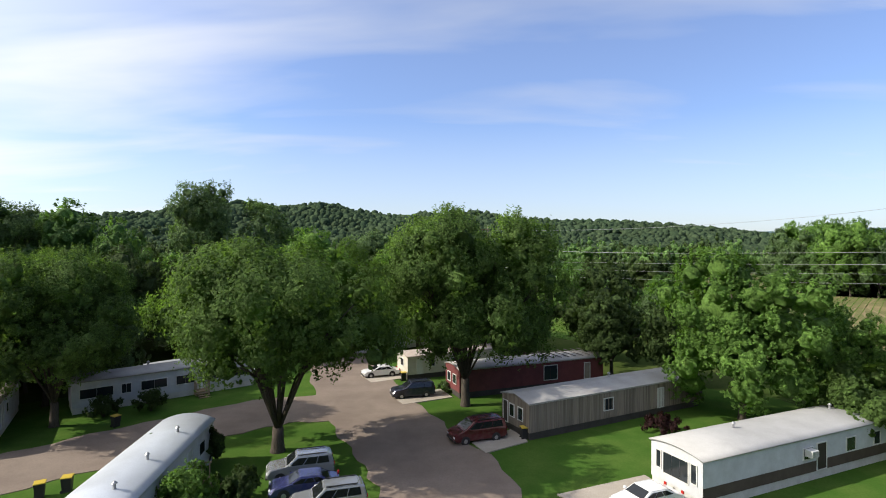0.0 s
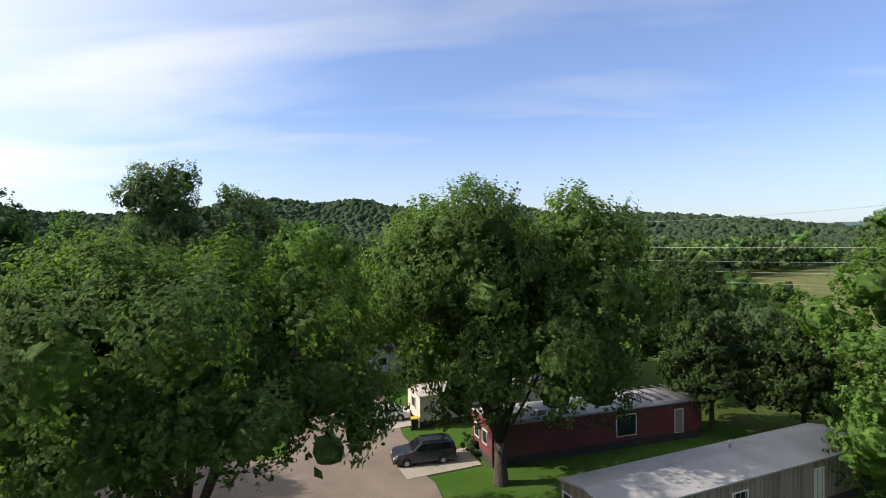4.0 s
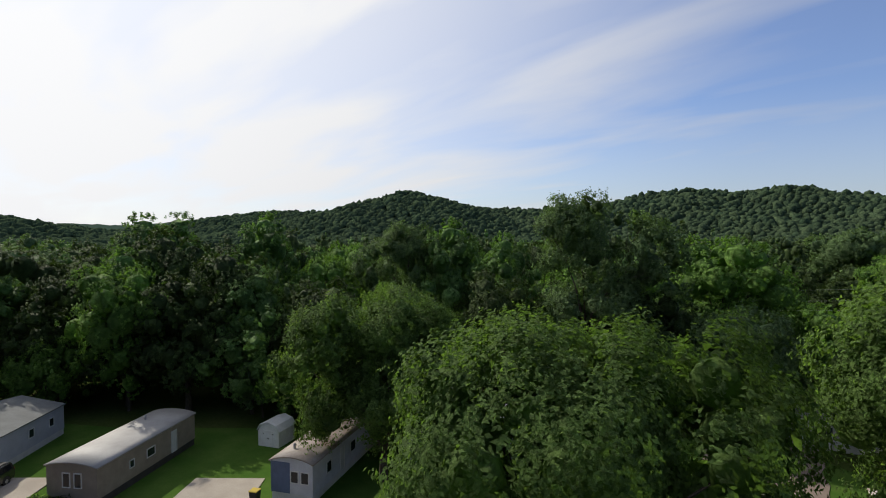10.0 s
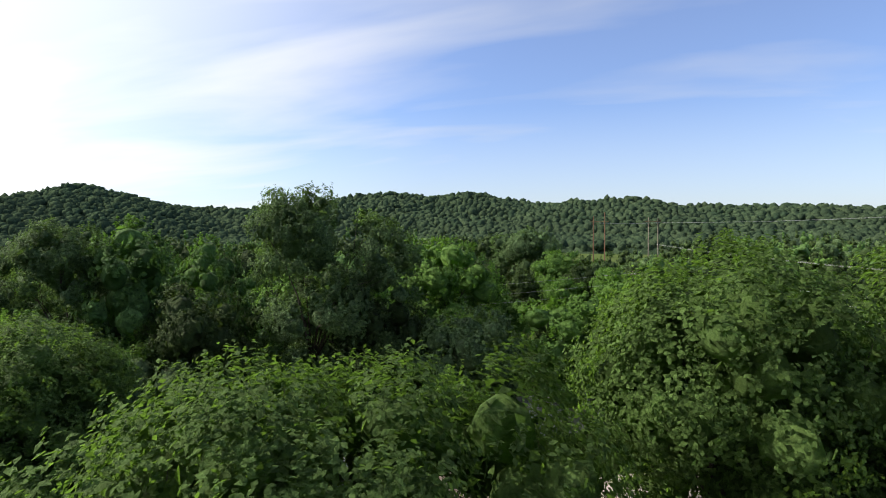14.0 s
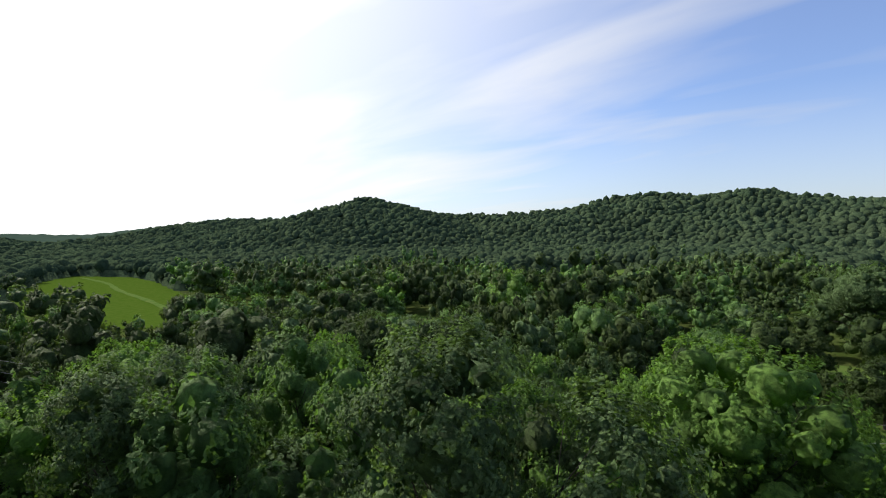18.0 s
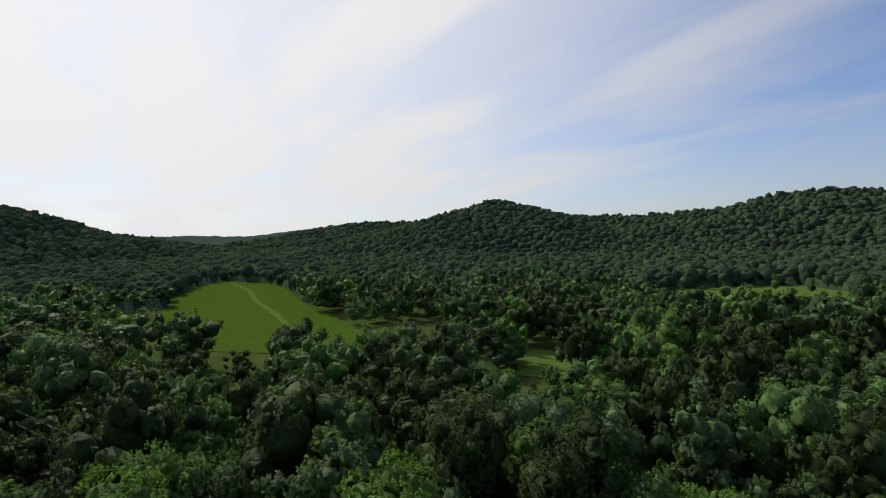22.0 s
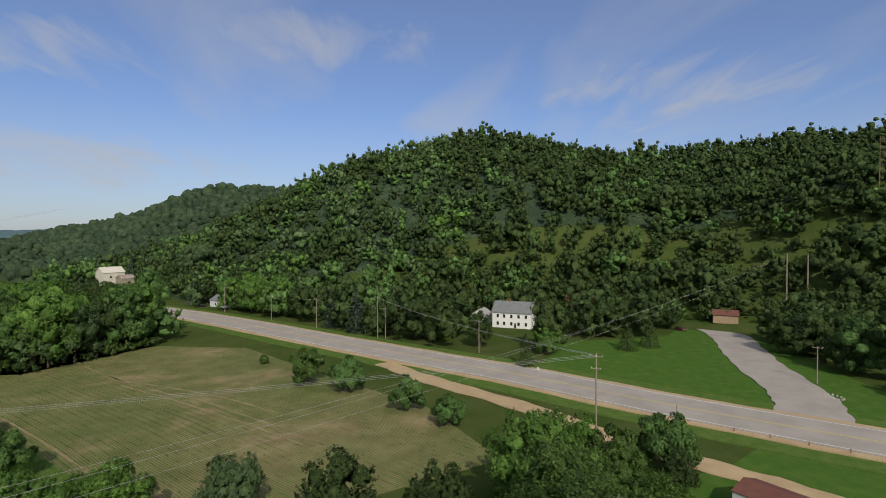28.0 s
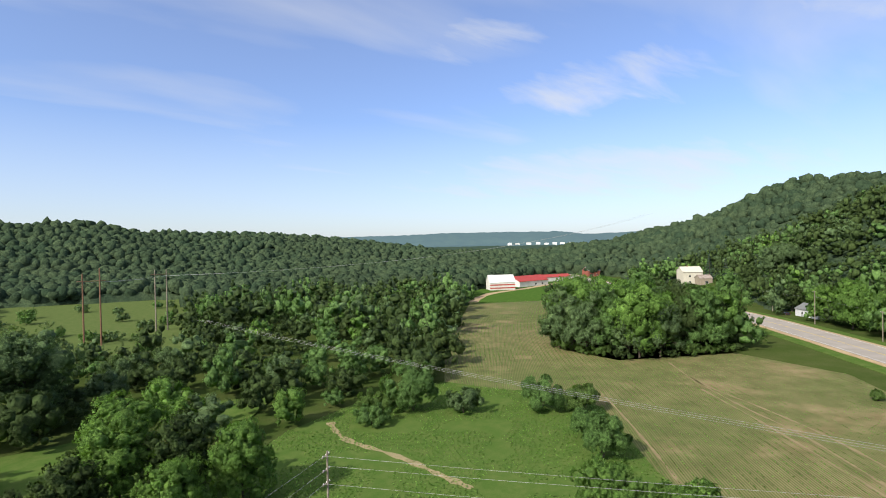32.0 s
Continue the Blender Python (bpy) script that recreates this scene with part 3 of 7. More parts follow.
def trunk_bm(seed, h, fork, c, girth, limbs=8):
    """A trunk that forks into limbs which run out into the crown's lumps."""
    rng = random.Random(seed)
    bm = bmesh.new()
    lean = Vector((rng.uniform(-0.3, 0.3), rng.uniform(-0.3, 0.3), 0))
    base = [Vector((0, 0, -0.3)), Vector((0, 0, 0.25)), lean * 0.3 + Vector((0, 0, fork * 0.5)), lean + Vector((0, 0, fork))]
    tube(bm, base, [girth * 1.5, girth * 1.1, girth * 0.92, girth * 0.85], 9)
    picks = sorted(range(len(c)), key=lambda i: rng.random())[:limbs]
    for i in picks:
        e = Vector(c[i])
        s = base[-1]
        m1 = s.lerp(e, 0.35) + Vector((rng.uniform(-.4, .4), rng.uniform(-.4, .4), 0.08 * h))
        m2 = s.lerp(e, 0.7) + Vector((rng.uniform(-.4, .4), rng.uniform(-.4, .4), 0.05 * h))
        g = girth * rng.uniform(0.42, 0.6) * (.62 if limbs > 14 else 1)
        tube(bm, [s - Vector((0, 0, 0.3)), m1, m2, e], [g, g * 0.7, g * 0.42, g * 0.12], 6)
        for _ in range(2):
            t = e + Vector((rng.uniform(-1, 1), rng.uniform(-1, 1), rng.uniform(-.3, .8))) * h * 0.09
            tube(bm, [m2, m2.lerp(t, 0.6), t], [g * 0.3, g * 0.2, g * 0.06], 5)
    return bm


TREES = {}


def tree_kind(key, seed, h, r, low, lumps, count, leaf, material, girth, shape="round", fork=None, form=None, reach=None, limbs=9, core=.62, inner=.32, fine=2, per=12):
    """Makes the meshes of one kind of tree, to be shared by the trees of that kind."""
    me, c = crown_mesh("crown", seed, h, r, low, lumps, count, leaf, material, shape, form, reach, core, inner, fine, per)
    TREES[key] = (mesh_of("trunk", trunk_bm(seed, h, fork or low * 0.7 + 0.15 * h, c, girth, limbs), BARK, True), me, h, r)


def plant(key, x, y, size=1.0, turn=None, label="", category="tree", name="tree", group="", wide=1.0):
    trunk, crown, h, r = TREES[key]
    turn = (x * 37.7 + y * 91.3) % 360 if turn is None else turn
    z = float(height(x, y))
    m = pose(x, y, z, 0, 0, turn) @ Matrix.Diagonal((size * wide, size * wide, size, 1))
    ob = thing(name, label, category, m, group)
    for n, me in (("trunk", trunk), ("crown", crown)):
        o = new(n, me)
        o.parent = ob
    return ob


def woods_kinds(seed, count, lumps, leaf, fine):
    """Crowns for the joined woods: arrays of corners, to be scaled."""
    made = []
    for k in range(8):
        rng = np.random.default_rng(seed + k)
        tall = (13, 15, 11, 14, 16, 12, 9, 18)[k]
        wide = (7.4, 7.8, 8.4, 6.6, 7.6, 8.4, 6.8, 7.2)[k]
        form = crown_form(tall, wide, -tall * .02, ("round", "vase", "heads", "round", "heads", "vase", "round", "heads")[k])
        made.append(leafy(rng, form, lumps, count, leaf, leaf * 2.2, 5, fine, .78, .4, own=.7, mass=2)[:3])
    return made


def woods(name, label, places, kinds, material, rng, lift=0.0):
    """Many trees joined into one mesh: places are rows of x, y, size."""
    vs, fs, ts, ns, n = [], [], [], [], 0
    z = height(places[:, 0], places[:, 1])
    for (x, y, s), zz in zip(places, z):
        v, f, nr = kinds[rng.integers(0, len(kinds))]
        a = rng.uniform(0, 6.283)
        ca, sa = math.cos(a), math.sin(a)
        w = s * (rng.uniform(.9, 1.25) if s < .7 else rng.uniform(0.76, 1.06))
        p = np.empty_like(v)
        p[:, 0] = (v[:, 0] * ca - v[:, 1] * sa) * w + x
        p[:, 1] = (v[:, 0] * sa + v[:, 1] * ca) * w + y
        p[:, 2] = v[:, 2] * s + zz + lift
        vs.append(p)
        ns.append(np.stack([nr[:, 0] * ca - nr[:, 1] * sa, nr[:, 0] * sa + nr[:, 1] * ca, nr[:, 2]], 1))
        fs.append(f + n)
        ts.append(np.full(len(v), rng.uniform(0, 1)))
        n += len(v)
    me = link_mesh(name, np.concatenate(vs), np.concatenate(fs), material, np.concatenate(ts), normals=np.concatenate(ns))
    return tagged(new(name, me), label, "woods", kind="stuff")


def scatter(rng, step, inside, box_):
    """Places on a shaken grid for which inside(x, y) holds."""
    x0, x1, y0, y1 = box_
    gx, gy = np.meshgrid(np.arange(x0, x1, step), np.arange(y0, y1, step))
    gx, gy = gx.ravel() + rng.uniform(-.46, .46, gx.size) * step, gy.ravel() + rng.uniform(-.46, .46, gy.size) * step
    ok = inside(gx, gy)
    return gx[ok], gy[ok]


def in_poly(x, y, poly):
    """Which places lie inside a closed line of corners."""
    x, y = np.asarray(x, float), np.asarray(y, float)
    hit = np.zeros(x.shape, bool)
    for (ax, ay), (bx, by) in zip(poly, poly[1:] + poly[:1]):
        c = (ay > y) != (by > y)
        with np.errstate(divide="ignore", invalid="ignore"):
            hit ^= c & (x < (bx - ax) * (y - ay) / (by - ay if by != ay else 1e-9) + ax)
    return hit


def near_line(x, y, pts, width):
    hit = np.zeros(np.shape(x), bool)
    for (ax, ay), (bx, by) in zip(pts, pts[1:]):
        dx, dy = bx - ax, by - ay
        t = np.clip(((x - ax) * dx + (y - ay) * dy) / (dx * dx + dy * dy), 0, 1)
        hit |= np.hypot(x - ax - t * dx, y - ay - t * dy) < width
    return hit

# ---- things: functions for each kind ----
def roof_bm(L, W, z, rise, over=0.12, bow=True, thick=0.10):
    """A low bowed or gabled roof over x from 0 to L, y across."""
    bm = bmesh.new()
    n = 9 if bow else 3
    ring = []
    for i in range(n):
        u = -1 + 2 * i / (n - 1)
        zz = z + rise * (math.cos(u * math.pi / 2) ** 0.8 if bow else 1 - abs(u))
        ring.append((u * (W / 2 + over), zz))
    outer = ring + [(y, zz - thick) for y, zz in reversed(ring)]
    ends = []
    for x in (-over, L * 0.25, L * 0.5, L * 0.75, L + over):
        ends.append([bm.verts.new((x, y, zz)) for y, zz in outer])
    m = len(outer)
    for a, b in zip(ends, ends[1:]):
        for i in range(m):
            bm.faces.new((a[i], a[(i + 1) % m], b[(i + 1) % m], b[i]))
    for e in (ends[0], ends[-1]):
        for i in range(n - 1):
            bm.faces.new((e[i], e[i + 1], e[m - 2 - i], e[m - 1 - i]))
    return bm


def wall_box(L, W, z0, z1, rise, bow):
    bm = bmesh.new()
    n = 9 if bow else 3
    top = []
    for i in range(n):
        u = -1 + 2 * i / (n - 1)
        top.append((u * W / 2, z1 + rise * (math.cos(u * math.pi / 2) ** 0.8 if bow else 1 - abs(u)) - 0.10))
    loop = [(-W / 2, z0)] + top + [(W / 2, z0)]
    a = [bm.verts.new((0, y, z)) for y, z in loop]
    b = [bm.verts.new((L, y, z)) for y, z in loop]
    for i in range(len(loop)):
        bm.faces.new((a[i], a[(i + 1) % len(loop)], b[(i + 1) % len(loop)], b[i]))
    bm.faces.new(a)
    bm.faces.new(b)
    return bm


def opening(parent, name, face, u, z, w, h, L, W, frame_mat, pane_mat, mullions=1):
    """A window or door on a wall: a frame that stands proud, with panes. face: front, back, left or right; u: along the wall."""
    def at(u0, u1, d0, d1, z0, z1):
        if face == "right":
            return boxed(u0, u1, -W / 2 - d1, -W / 2 - d0, z0, z1)
        if face == "left":
            return boxed(u0, u1, W / 2 + d0, W / 2 + d1, z0, z1)
        if face == "front":
            return boxed(-d1, -d0, u0, u1, z0, z1)
        return boxed(L + d0, L + d1, u0, u1, z0, z1)

    bm = bmesh.new()
    t = 0.07
    for u0, u1, z0, z1 in ((u, u + w, z, z + t), (u, u + w, z + h - t, z + h), (u, u + t, z + t, z + h - t), (u + w - t, u + w, z + t, z + h - t)):
        piece = at(u0, u1, -0.02, 0.06, z0, z1)
        me = bpy.data.meshes.new("piece")
        piece.to_mesh(me)
        piece.free()
        bm.from_mesh(me)
        bpy.data.meshes.remove(me)
    fr = part(name, bm, frame_mat, parent)
    for k in range(mullions):
        a = u + t + (w - 2 * t) * k / mullions
        b = u + t + (w - 2 * t) * (k + 1) / mullions
        part("pane" if name == "window" else "panel", at(a + 0.015, b - 0.015, -0.02, 0.025, z + t, z + h - t), pane_mat, fr)
    return fr


def trailer(corner, toward, L, W, wall, roof, skirt, label, name="mobile_home", H=2.55, base=0.65, rise=0.35, bow=True, windows=(), doors=(), rib=0.0, band=None, group="mobile homes of the park", vents=(0.3, 0.6)):
    """A mobile home. corner: its front right corner on the ground; toward: degrees of its long axis from +x."""
    ob = thing(name, label, "mobile home", pose(corner[0], corner[1], 0, 0, 0, toward) @ Matrix.Translation((0, W / 2, 0)), group)
    top = base + H
    part("wall", wall_box(L, W, base, top, rise, bow), wall, ob)
    part("skirt", boxed(0.05, L - 0.05, -W / 2 + 0.05, W / 2 - 0.05, -0.1, base), skirt, ob, "low skirting round the base")
    part("roof", roof_bm(L, W, top, rise, bow=bow), roof, ob, smooth=bow)
    if rib:
        me = mesh_of("batten", boxed(-.03, .03, -.04, .04, base, top - .05), wall)
        for s in (-1, 1):
            for k in range(int(L / rib)):
                part("batten", me, None, ob).location = (rib * (k + .5), s * W / 2, 0)
    for s in (-1, 1):
        if band:
            part("lower_band", boxed(0, L, min(s * W / 2, s * (W / 2 + .015)), max(s * W / 2, s * (W / 2 + .015)), base, base + .75), band, ob, "darker lower siding")
        part("gutter", boxed(-.02, L + .02, min(s * W / 2, s * (W / 2 + .06)), max(s * W / 2, s * (W / 2 + .06)), top - .14, top - .04), TRIM_WHITE, ob)
    for face, u, z, w, h, n in windows:
        opening(ob, "window", face, u, base + z, w, h, L, W, TRIM_WHITE, GLASS, n)
    for face, u, w, mat in doors:
        opening(ob, "door", face, u, base, w, 2.0, L, W, TRIM_WHITE, mat, 1)
    for v in vents:
        bm = bmesh.new()
        zr = top + rise * 0.75
        tube(bm, [(L * v, W * 0.18, zr - 0.1), (L * v, W * 0.18, zr + 0.35)], [0.09, 0.09], 8)
        tube(bm, [(L * v, W * 0.18, zr + 0.36), (L * v, W * 0.18, zr + 0.5)], [0.17, 0.05], 8)
        part("roof_vent", bm, GALV, ob)
    return ob


def car(x, y, turn, paint, label, kind="sedan", z=0.0, group="parked cars", category="car"):
    """A car that stands with its nose towards turn degrees from +x."""
    spec = {
        "sedan": (4.7, 1.80, [(-2.35, .45), (-2.32, .80), (-1.65, .98), (-1.0, 1.38), (.35, 1.42), (1.15, .98), (2.1, .86), (2.35, .62), (2.35, .36)], (-1.0, .35, -1.65, 1.15)),
        "suv": (4.75, 1.88, [(-2.37, .5), (-2.36, 1.05), (-2.2, 1.62), (-1.9, 1.72), (.3, 1.72), (1.05, 1.12), (2.15, 1.02), (2.37, .75), (2.37, .42)], (-2.05, .28, -2.25, 1.0)),
        "pickup": (5.5, 1.95, [(-2.75, .6), (-2.75, 1.12), (-.75, 1.14), (-.6, 1.72), (.55, 1.74), (1.2, 1.18), (2.6, 1.06), (2.75, .8), (2.75, .5)], (-.55, .5, -.72, 1.18)),
        "van": (4.9, 1.95, [(-2.45, .5), (-2.45, 1.1), (-2.3, 1.75), (-2.0, 1.85), (.6, 1.85), (1.5, 1.2), (2.3, 1.0), (2.45, .75), (2.45, .45)], (-2.1, .55, -2.3, 1.4)),
    }[kind]
    L, W, prof, (g0, g1, h0, h1) = spec
    ob = thing({"pickup": "pickup_truck", "van": "van", "suv": "suv"}.get(kind, "car"), label, category, pose(x, y, z, 0, 0, turn), group)
    belt = prof[5][1] if kind != "pickup" else 1.14
    bm = bmesh.new()
    prof = prof + [(p, .30) for p in (L / 2 - .15, -L / 2 + .15)]
    rows = []
    for f in (-1, -0.86, 0, 0.86, 1):
        row = []
        for px, pz in prof:
            tuck = 0.0
            if pz > belt:
                tuck = 0.30 * (pz - belt)
            half = W / 2 - tuck
            edge = 0.06 if abs(f) == 1 else 0.0
            row.append(bm.verts.new((px * (1 - 0.03 * (abs(f) == 1)), f * half, pz - edge * (0.6 if pz > 0.6 else -0.5))))
        rows.append(row)
    n = len(prof)
    for a, b in zip(rows, rows[1:]):
        for i in range(n):
            bm.faces.new((a[i], a[(i + 1) % n], b[(i + 1) % n], b[i]))
    bm.faces.new(rows[0])
    bm.faces.new(rows[-1])
    bmesh.ops.bevel(bm, geom=bm.edges[:], offset=.045, segments=2, affect="EDGES", clamp_overlap=True)
    part("body", bm, paint, ob, smooth=False)
    for sx in (-1, 1):
        for sy in (-1, 1):
            wx, wy = sx * L * .29 + .05, sy * (W / 2 - .02)
            part("wheel_arch", tube(bmesh.new(), [(wx, wy - .03, .36), (wx, wy + .03, .36)], [.41, .41], 14), BLACK, ob, "dark wheel arch")
    roof_z = max(p[1] for p in prof)
    # side windows, windscreen and rear window
    for s in (-1, 1):
        k = 2 if kind == "pickup" else 3
        for j in range(k):
            bm = bmesh.new()
            a0, a1 = h0 + .25 + (h1 - .2 - h0 - .25) * j / k, h0 + .25 + (h1 - .2 - h0 - .25) * (j + 1) / k
            b0, b1 = g0 + .12 + (g1 - g0 - .16) * j / k, g0 + .12 + (g1 - g0 - .16) * (j + 1) / k
            zb, zt = belt + .05, roof_z - .12
            y0 = W / 2 - .30 * (zb - belt) + .012
            y1 = W / 2 - .30 * (zt - belt) + .012
            q = [bm.verts.new(p) for p in ((a0 + .03, s * y0, zb), (a1 - .03, s * y0, zb), (b1 - .03, s * y1, zt), (b0 + .03, s * y1, zt))]
            r = [bm.verts.new((v.co.x, v.co.y - s * .05, v.co.z)) for v in q]
            bm.faces.new(q)
            bm.faces.new(r)
            for i in range(4):
                bm.faces.new((q[i], q[(i + 1) % 4], r[(i + 1) % 4], r[i]))
            part("side_window", bm, CAR_GLASS, ob)
    pts = prof[:9]
    for (ax, az), (bx, bz), nm in ((pts[4], pts[5], "windscreen"), ((pts[2], pts[3], "rear_window") if kind != "suv" and kind != "van" else (pts[1], pts[2], "rear_window"))):
        bm = bmesh.new()
        d = Vector((bx - ax, 0, bz - az))
        nrm = Vector((d.z, 0, -d.x)).normalized()
        if nm == "windscreen" and nrm.x < 0 or nm != "windscreen" and nrm.x > 0:
            nrm = -nrm
        a = Vector((ax, 0, az)) + d * .1 + nrm * .012
        b = Vector((ax, 0, az)) + d * .88 + nrm * .012
        wa, wb = [W / 2 - .30 * max(0, p.z - belt) - .13 for p in (a, b)]
        q = [bm.verts.new(p) for p in ((a.x, -wa, a.z), (a.x, wa, a.z), (b.x, wb, b.z), (b.x, -wb, b.z))]
        r = [bm.verts.new(v.co - nrm * .05) for v in q]
        bm.faces.new(q)
        bm.faces.new(r)
        for i in range(4):
            bm.faces.new((q[i], q[(i + 1) % 4], r[(i + 1) % 4], r[i]))
        part(nm, bm, CAR_GLASS, ob)
    for sx in (-1, 1):
        for sy in (-1, 1):
            wx, wy, r = sx * L * .29 + .05, sy * (W / 2 - .12), .34
            bm = bmesh.new()
            tube(bm, [(wx, wy - .12, r), (wx, wy + .12, r)], [r, r], 14)
            ty = part("wheel", bm, TYRE, ob)
            bm = bmesh.new()
            tube(bm, [(wx, wy + sy * .10, r), (wx, wy + sy * .135, r)], [r * .62, r * .5], 10)
            part("rim", bm, RIM, ty)
    for sy in (-1, 1):
        part("headlight", boxed(L / 2 - .12, L / 2 + .012, sy * W * .36 - .16, sy * W * .36 + .16, .62, .76, bevel=.02), LAMP_CLEAR, ob)
        zt = .85 if kind == "sedan" else 1.0
        part("tail_light", boxed(-L / 2 - .012, -L / 2 + .1, sy * W * .40 - .1, sy * W * .40 + .1, zt - .1, zt + .12, bevel=.02), LAMP_RED, ob)
        part("door_mirror", boxed(h1 - .35, h1 - .18, min(sy * W / 2, sy * (W / 2 + .18)), max(sy * W / 2, sy * (W / 2 + .18)), belt + .02, belt + .17, bevel=.02), paint, ob)
    part("front_bumper", boxed(L / 2 - .1, L / 2 + .05, -W / 2 + .12, W / 2 - .12, .32, .5, bevel=.03), BLACK, ob)
    part("rear_bumper", boxed(-L / 2 - .05, -L / 2 + .1, -W / 2 + .12, W / 2 - .12, .34, .54, bevel=.03), BLACK, ob)
    if kind in ("suv", "van"):
        for sy in (-1, 1):
            part("roof_rail", boxed(-1.8, .2, sy * W * .33 - .03, sy * W * .33 + .03, roof_z + .03, roof_z + .09), BLACK, ob)
            part("rail_foot", boxed(-.1, .0, sy * W * .33 - .03, sy * W * .33 + .03, roof_z - .02, roof_z + .04), BLACK, ob)
    return ob


def car_paint(name, color, rough=0.25, metal=0.3):
    g = Graph(name)
    g.bsdf.inputs["Coat Weight"].default_value = 0.6
    g.bsdf.inputs["Coat Roughness"].default_value = 0.08
    dust = g.span(g.noise(3.0, 4), 0.4, 0.8, 0, 0.18)
    return g.finish(g.mix(dust, color, (0.3, 0.27, 0.23)), rough, metal, 0.5)


PAINT_WHITE = car_paint("white car paint", (0.75, 0.75, 0.74), metal=0)
PAINT_SILVER = car_paint("silver car paint", (0.42, 0.44, 0.46), metal=0.6)
PAINT_NAVY = car_paint("dark blue car paint", (0.02, 0.025, 0.05))
PAINT_BLUE = car_paint("blue car paint", (0.04, 0.05, 0.16))
PAINT_RED = car_paint("dark red car paint", (0.10, 0.012, 0.018))
PAINT_BLACK = car_paint("black car paint", (0.014, 0.014, 0.016))
PAINT_TAUPE = car_paint("grey-brown car paint", (0.16, 0.15, 0.14), metal=0.5)


def pole(x, y, h, label, arms=((-.35, 1.2),), turn=0.0, girth=.15, wood=None, name="utility_pole", group="utility poles", insul=3, z=None):
    """A wooden pole with cross-arms. arms: rows of height from the top and half length."""
    z = float(height(x, y)) if z is None else z
    ob = thing(name, label, "utility pole", pose(x, y, z, 0, 0, turn), group)
    wood = wood or POLE_WOOD
    part("shaft", tube(bmesh.new(), [(0, 0, -.4), (0, 0, h * .5), (0, 0, h)], [girth, girth * .85, girth * .65], 10), wood, ob)
    for dz, half in arms:
        a = part("crossarm", boxed(-half, half, .02 + girth * .6, .14 + girth * .6, h + dz - .07, h + dz + .07, bevel=.01), wood, ob)
        for k in range(insul):
            u = -half + .12 + (2 * half - .24) * k / max(1, insul - 1)
            part("insulator", tube(bmesh.new(), [(u, .08 + girth * .6, h + dz + .06), (u, .08 + girth * .6, h + dz + .16), (u, .08 + girth * .6, h + dz + .24)], [.035, .06, .03], 6), WHITE if name != "steel" else GALV, a)
    return ob


def wire(a, b, sag, label="thin sagging overhead wire", thick=0.014, mat=None, name="overhead_wire"):
    a, b = Vector(a), Vector(b)
    pts = [a.lerp(b, i / 14) - Vector((0, 0, sag * 4 * (i / 14) * (1 - i / 14))) for i in range(15)]
    ob = new(name, mesh_of("wire", tube(bmesh.new(), pts, [thick] * 15, 4), mat or WIRE_GREY))
    return tagged(ob, label, "wire", "overhead wires")


def house(x, y, turn, L, W, H, rise, wall, roof, label, name="house", windows=(), doors=(), chimney=True, z=None):
    """A house with a gable roof whose ridge runs along its own x."""
    z = float(height(x, y)) if z is None else z
    ob = thing(name, label, {"house": "house", "barn": "barn"}.get(name, "building"), pose(x, y, z, 0, 0, turn) @ Matrix.Translation((-L / 2, 0, 0)))
    part("wall", wall_box(L, W, -.5, H, rise, False), wall, ob)
    r = part("roof", roof_bm(L, W, H, rise, over=.4, bow=False, thick=.16), roof, ob)
    if chimney:
        part("chimney", boxed(L * .6, L * .6 + .7, -.35, .35, H + rise * .5, H + rise + .7), MATS.get("brick red") or WOOD_GREY, r)
    for face, u, zz, w, h, n in windows:
        opening(ob, "window", face, u, zz, w, h, L, W, TRIM_WHITE, GLASS, n)
    for face, u, w, mat in doors:
        opening(ob, "door", face, u, 0.05, w, 2.05, L, W, TRIM_WHITE, mat, 1)
    return ob


def wheelie_bin(x, y, turn, label="black wheeled bin with a yellow lid"):
    ob = thing("wheelie_bin", label, "bin", pose(x, y, 0, 0, 0, turn), "bins beside the lanes")
    bm = bmesh.new()
    lo = [bm.verts.new((sx * .24, sy * .26, .06)) for sx, sy in ((-1, -1), (1, -1), (1, 1), (-1, 1))]
    hi = [bm.verts.new((sx * .31, sy * .34, 1.0)) for sx, sy in ((-1, -1), (1, -1), (1, 1), (-1, 1))]
    bm.faces.new(lo), bm.faces.new(hi)
    for i in range(4):
        bm.faces.new((lo[i], lo[(i + 1) % 4], hi[(i + 1) % 4], hi[i]))
    part("body", bm, BLACK, ob)
    part("lid", boxed(-.34, .36, -.36, .36, 1.0, 1.09, bevel=.03), YELLOW_LID, ob, "yellow plastic lid")
    for s in (-1, 1):
        part("wheel", tube(bmesh.new(), [(-.26, s * .24, .11), (-.26, s * .30, .11)], [.11, .11], 10), TYRE, ob)
    return ob


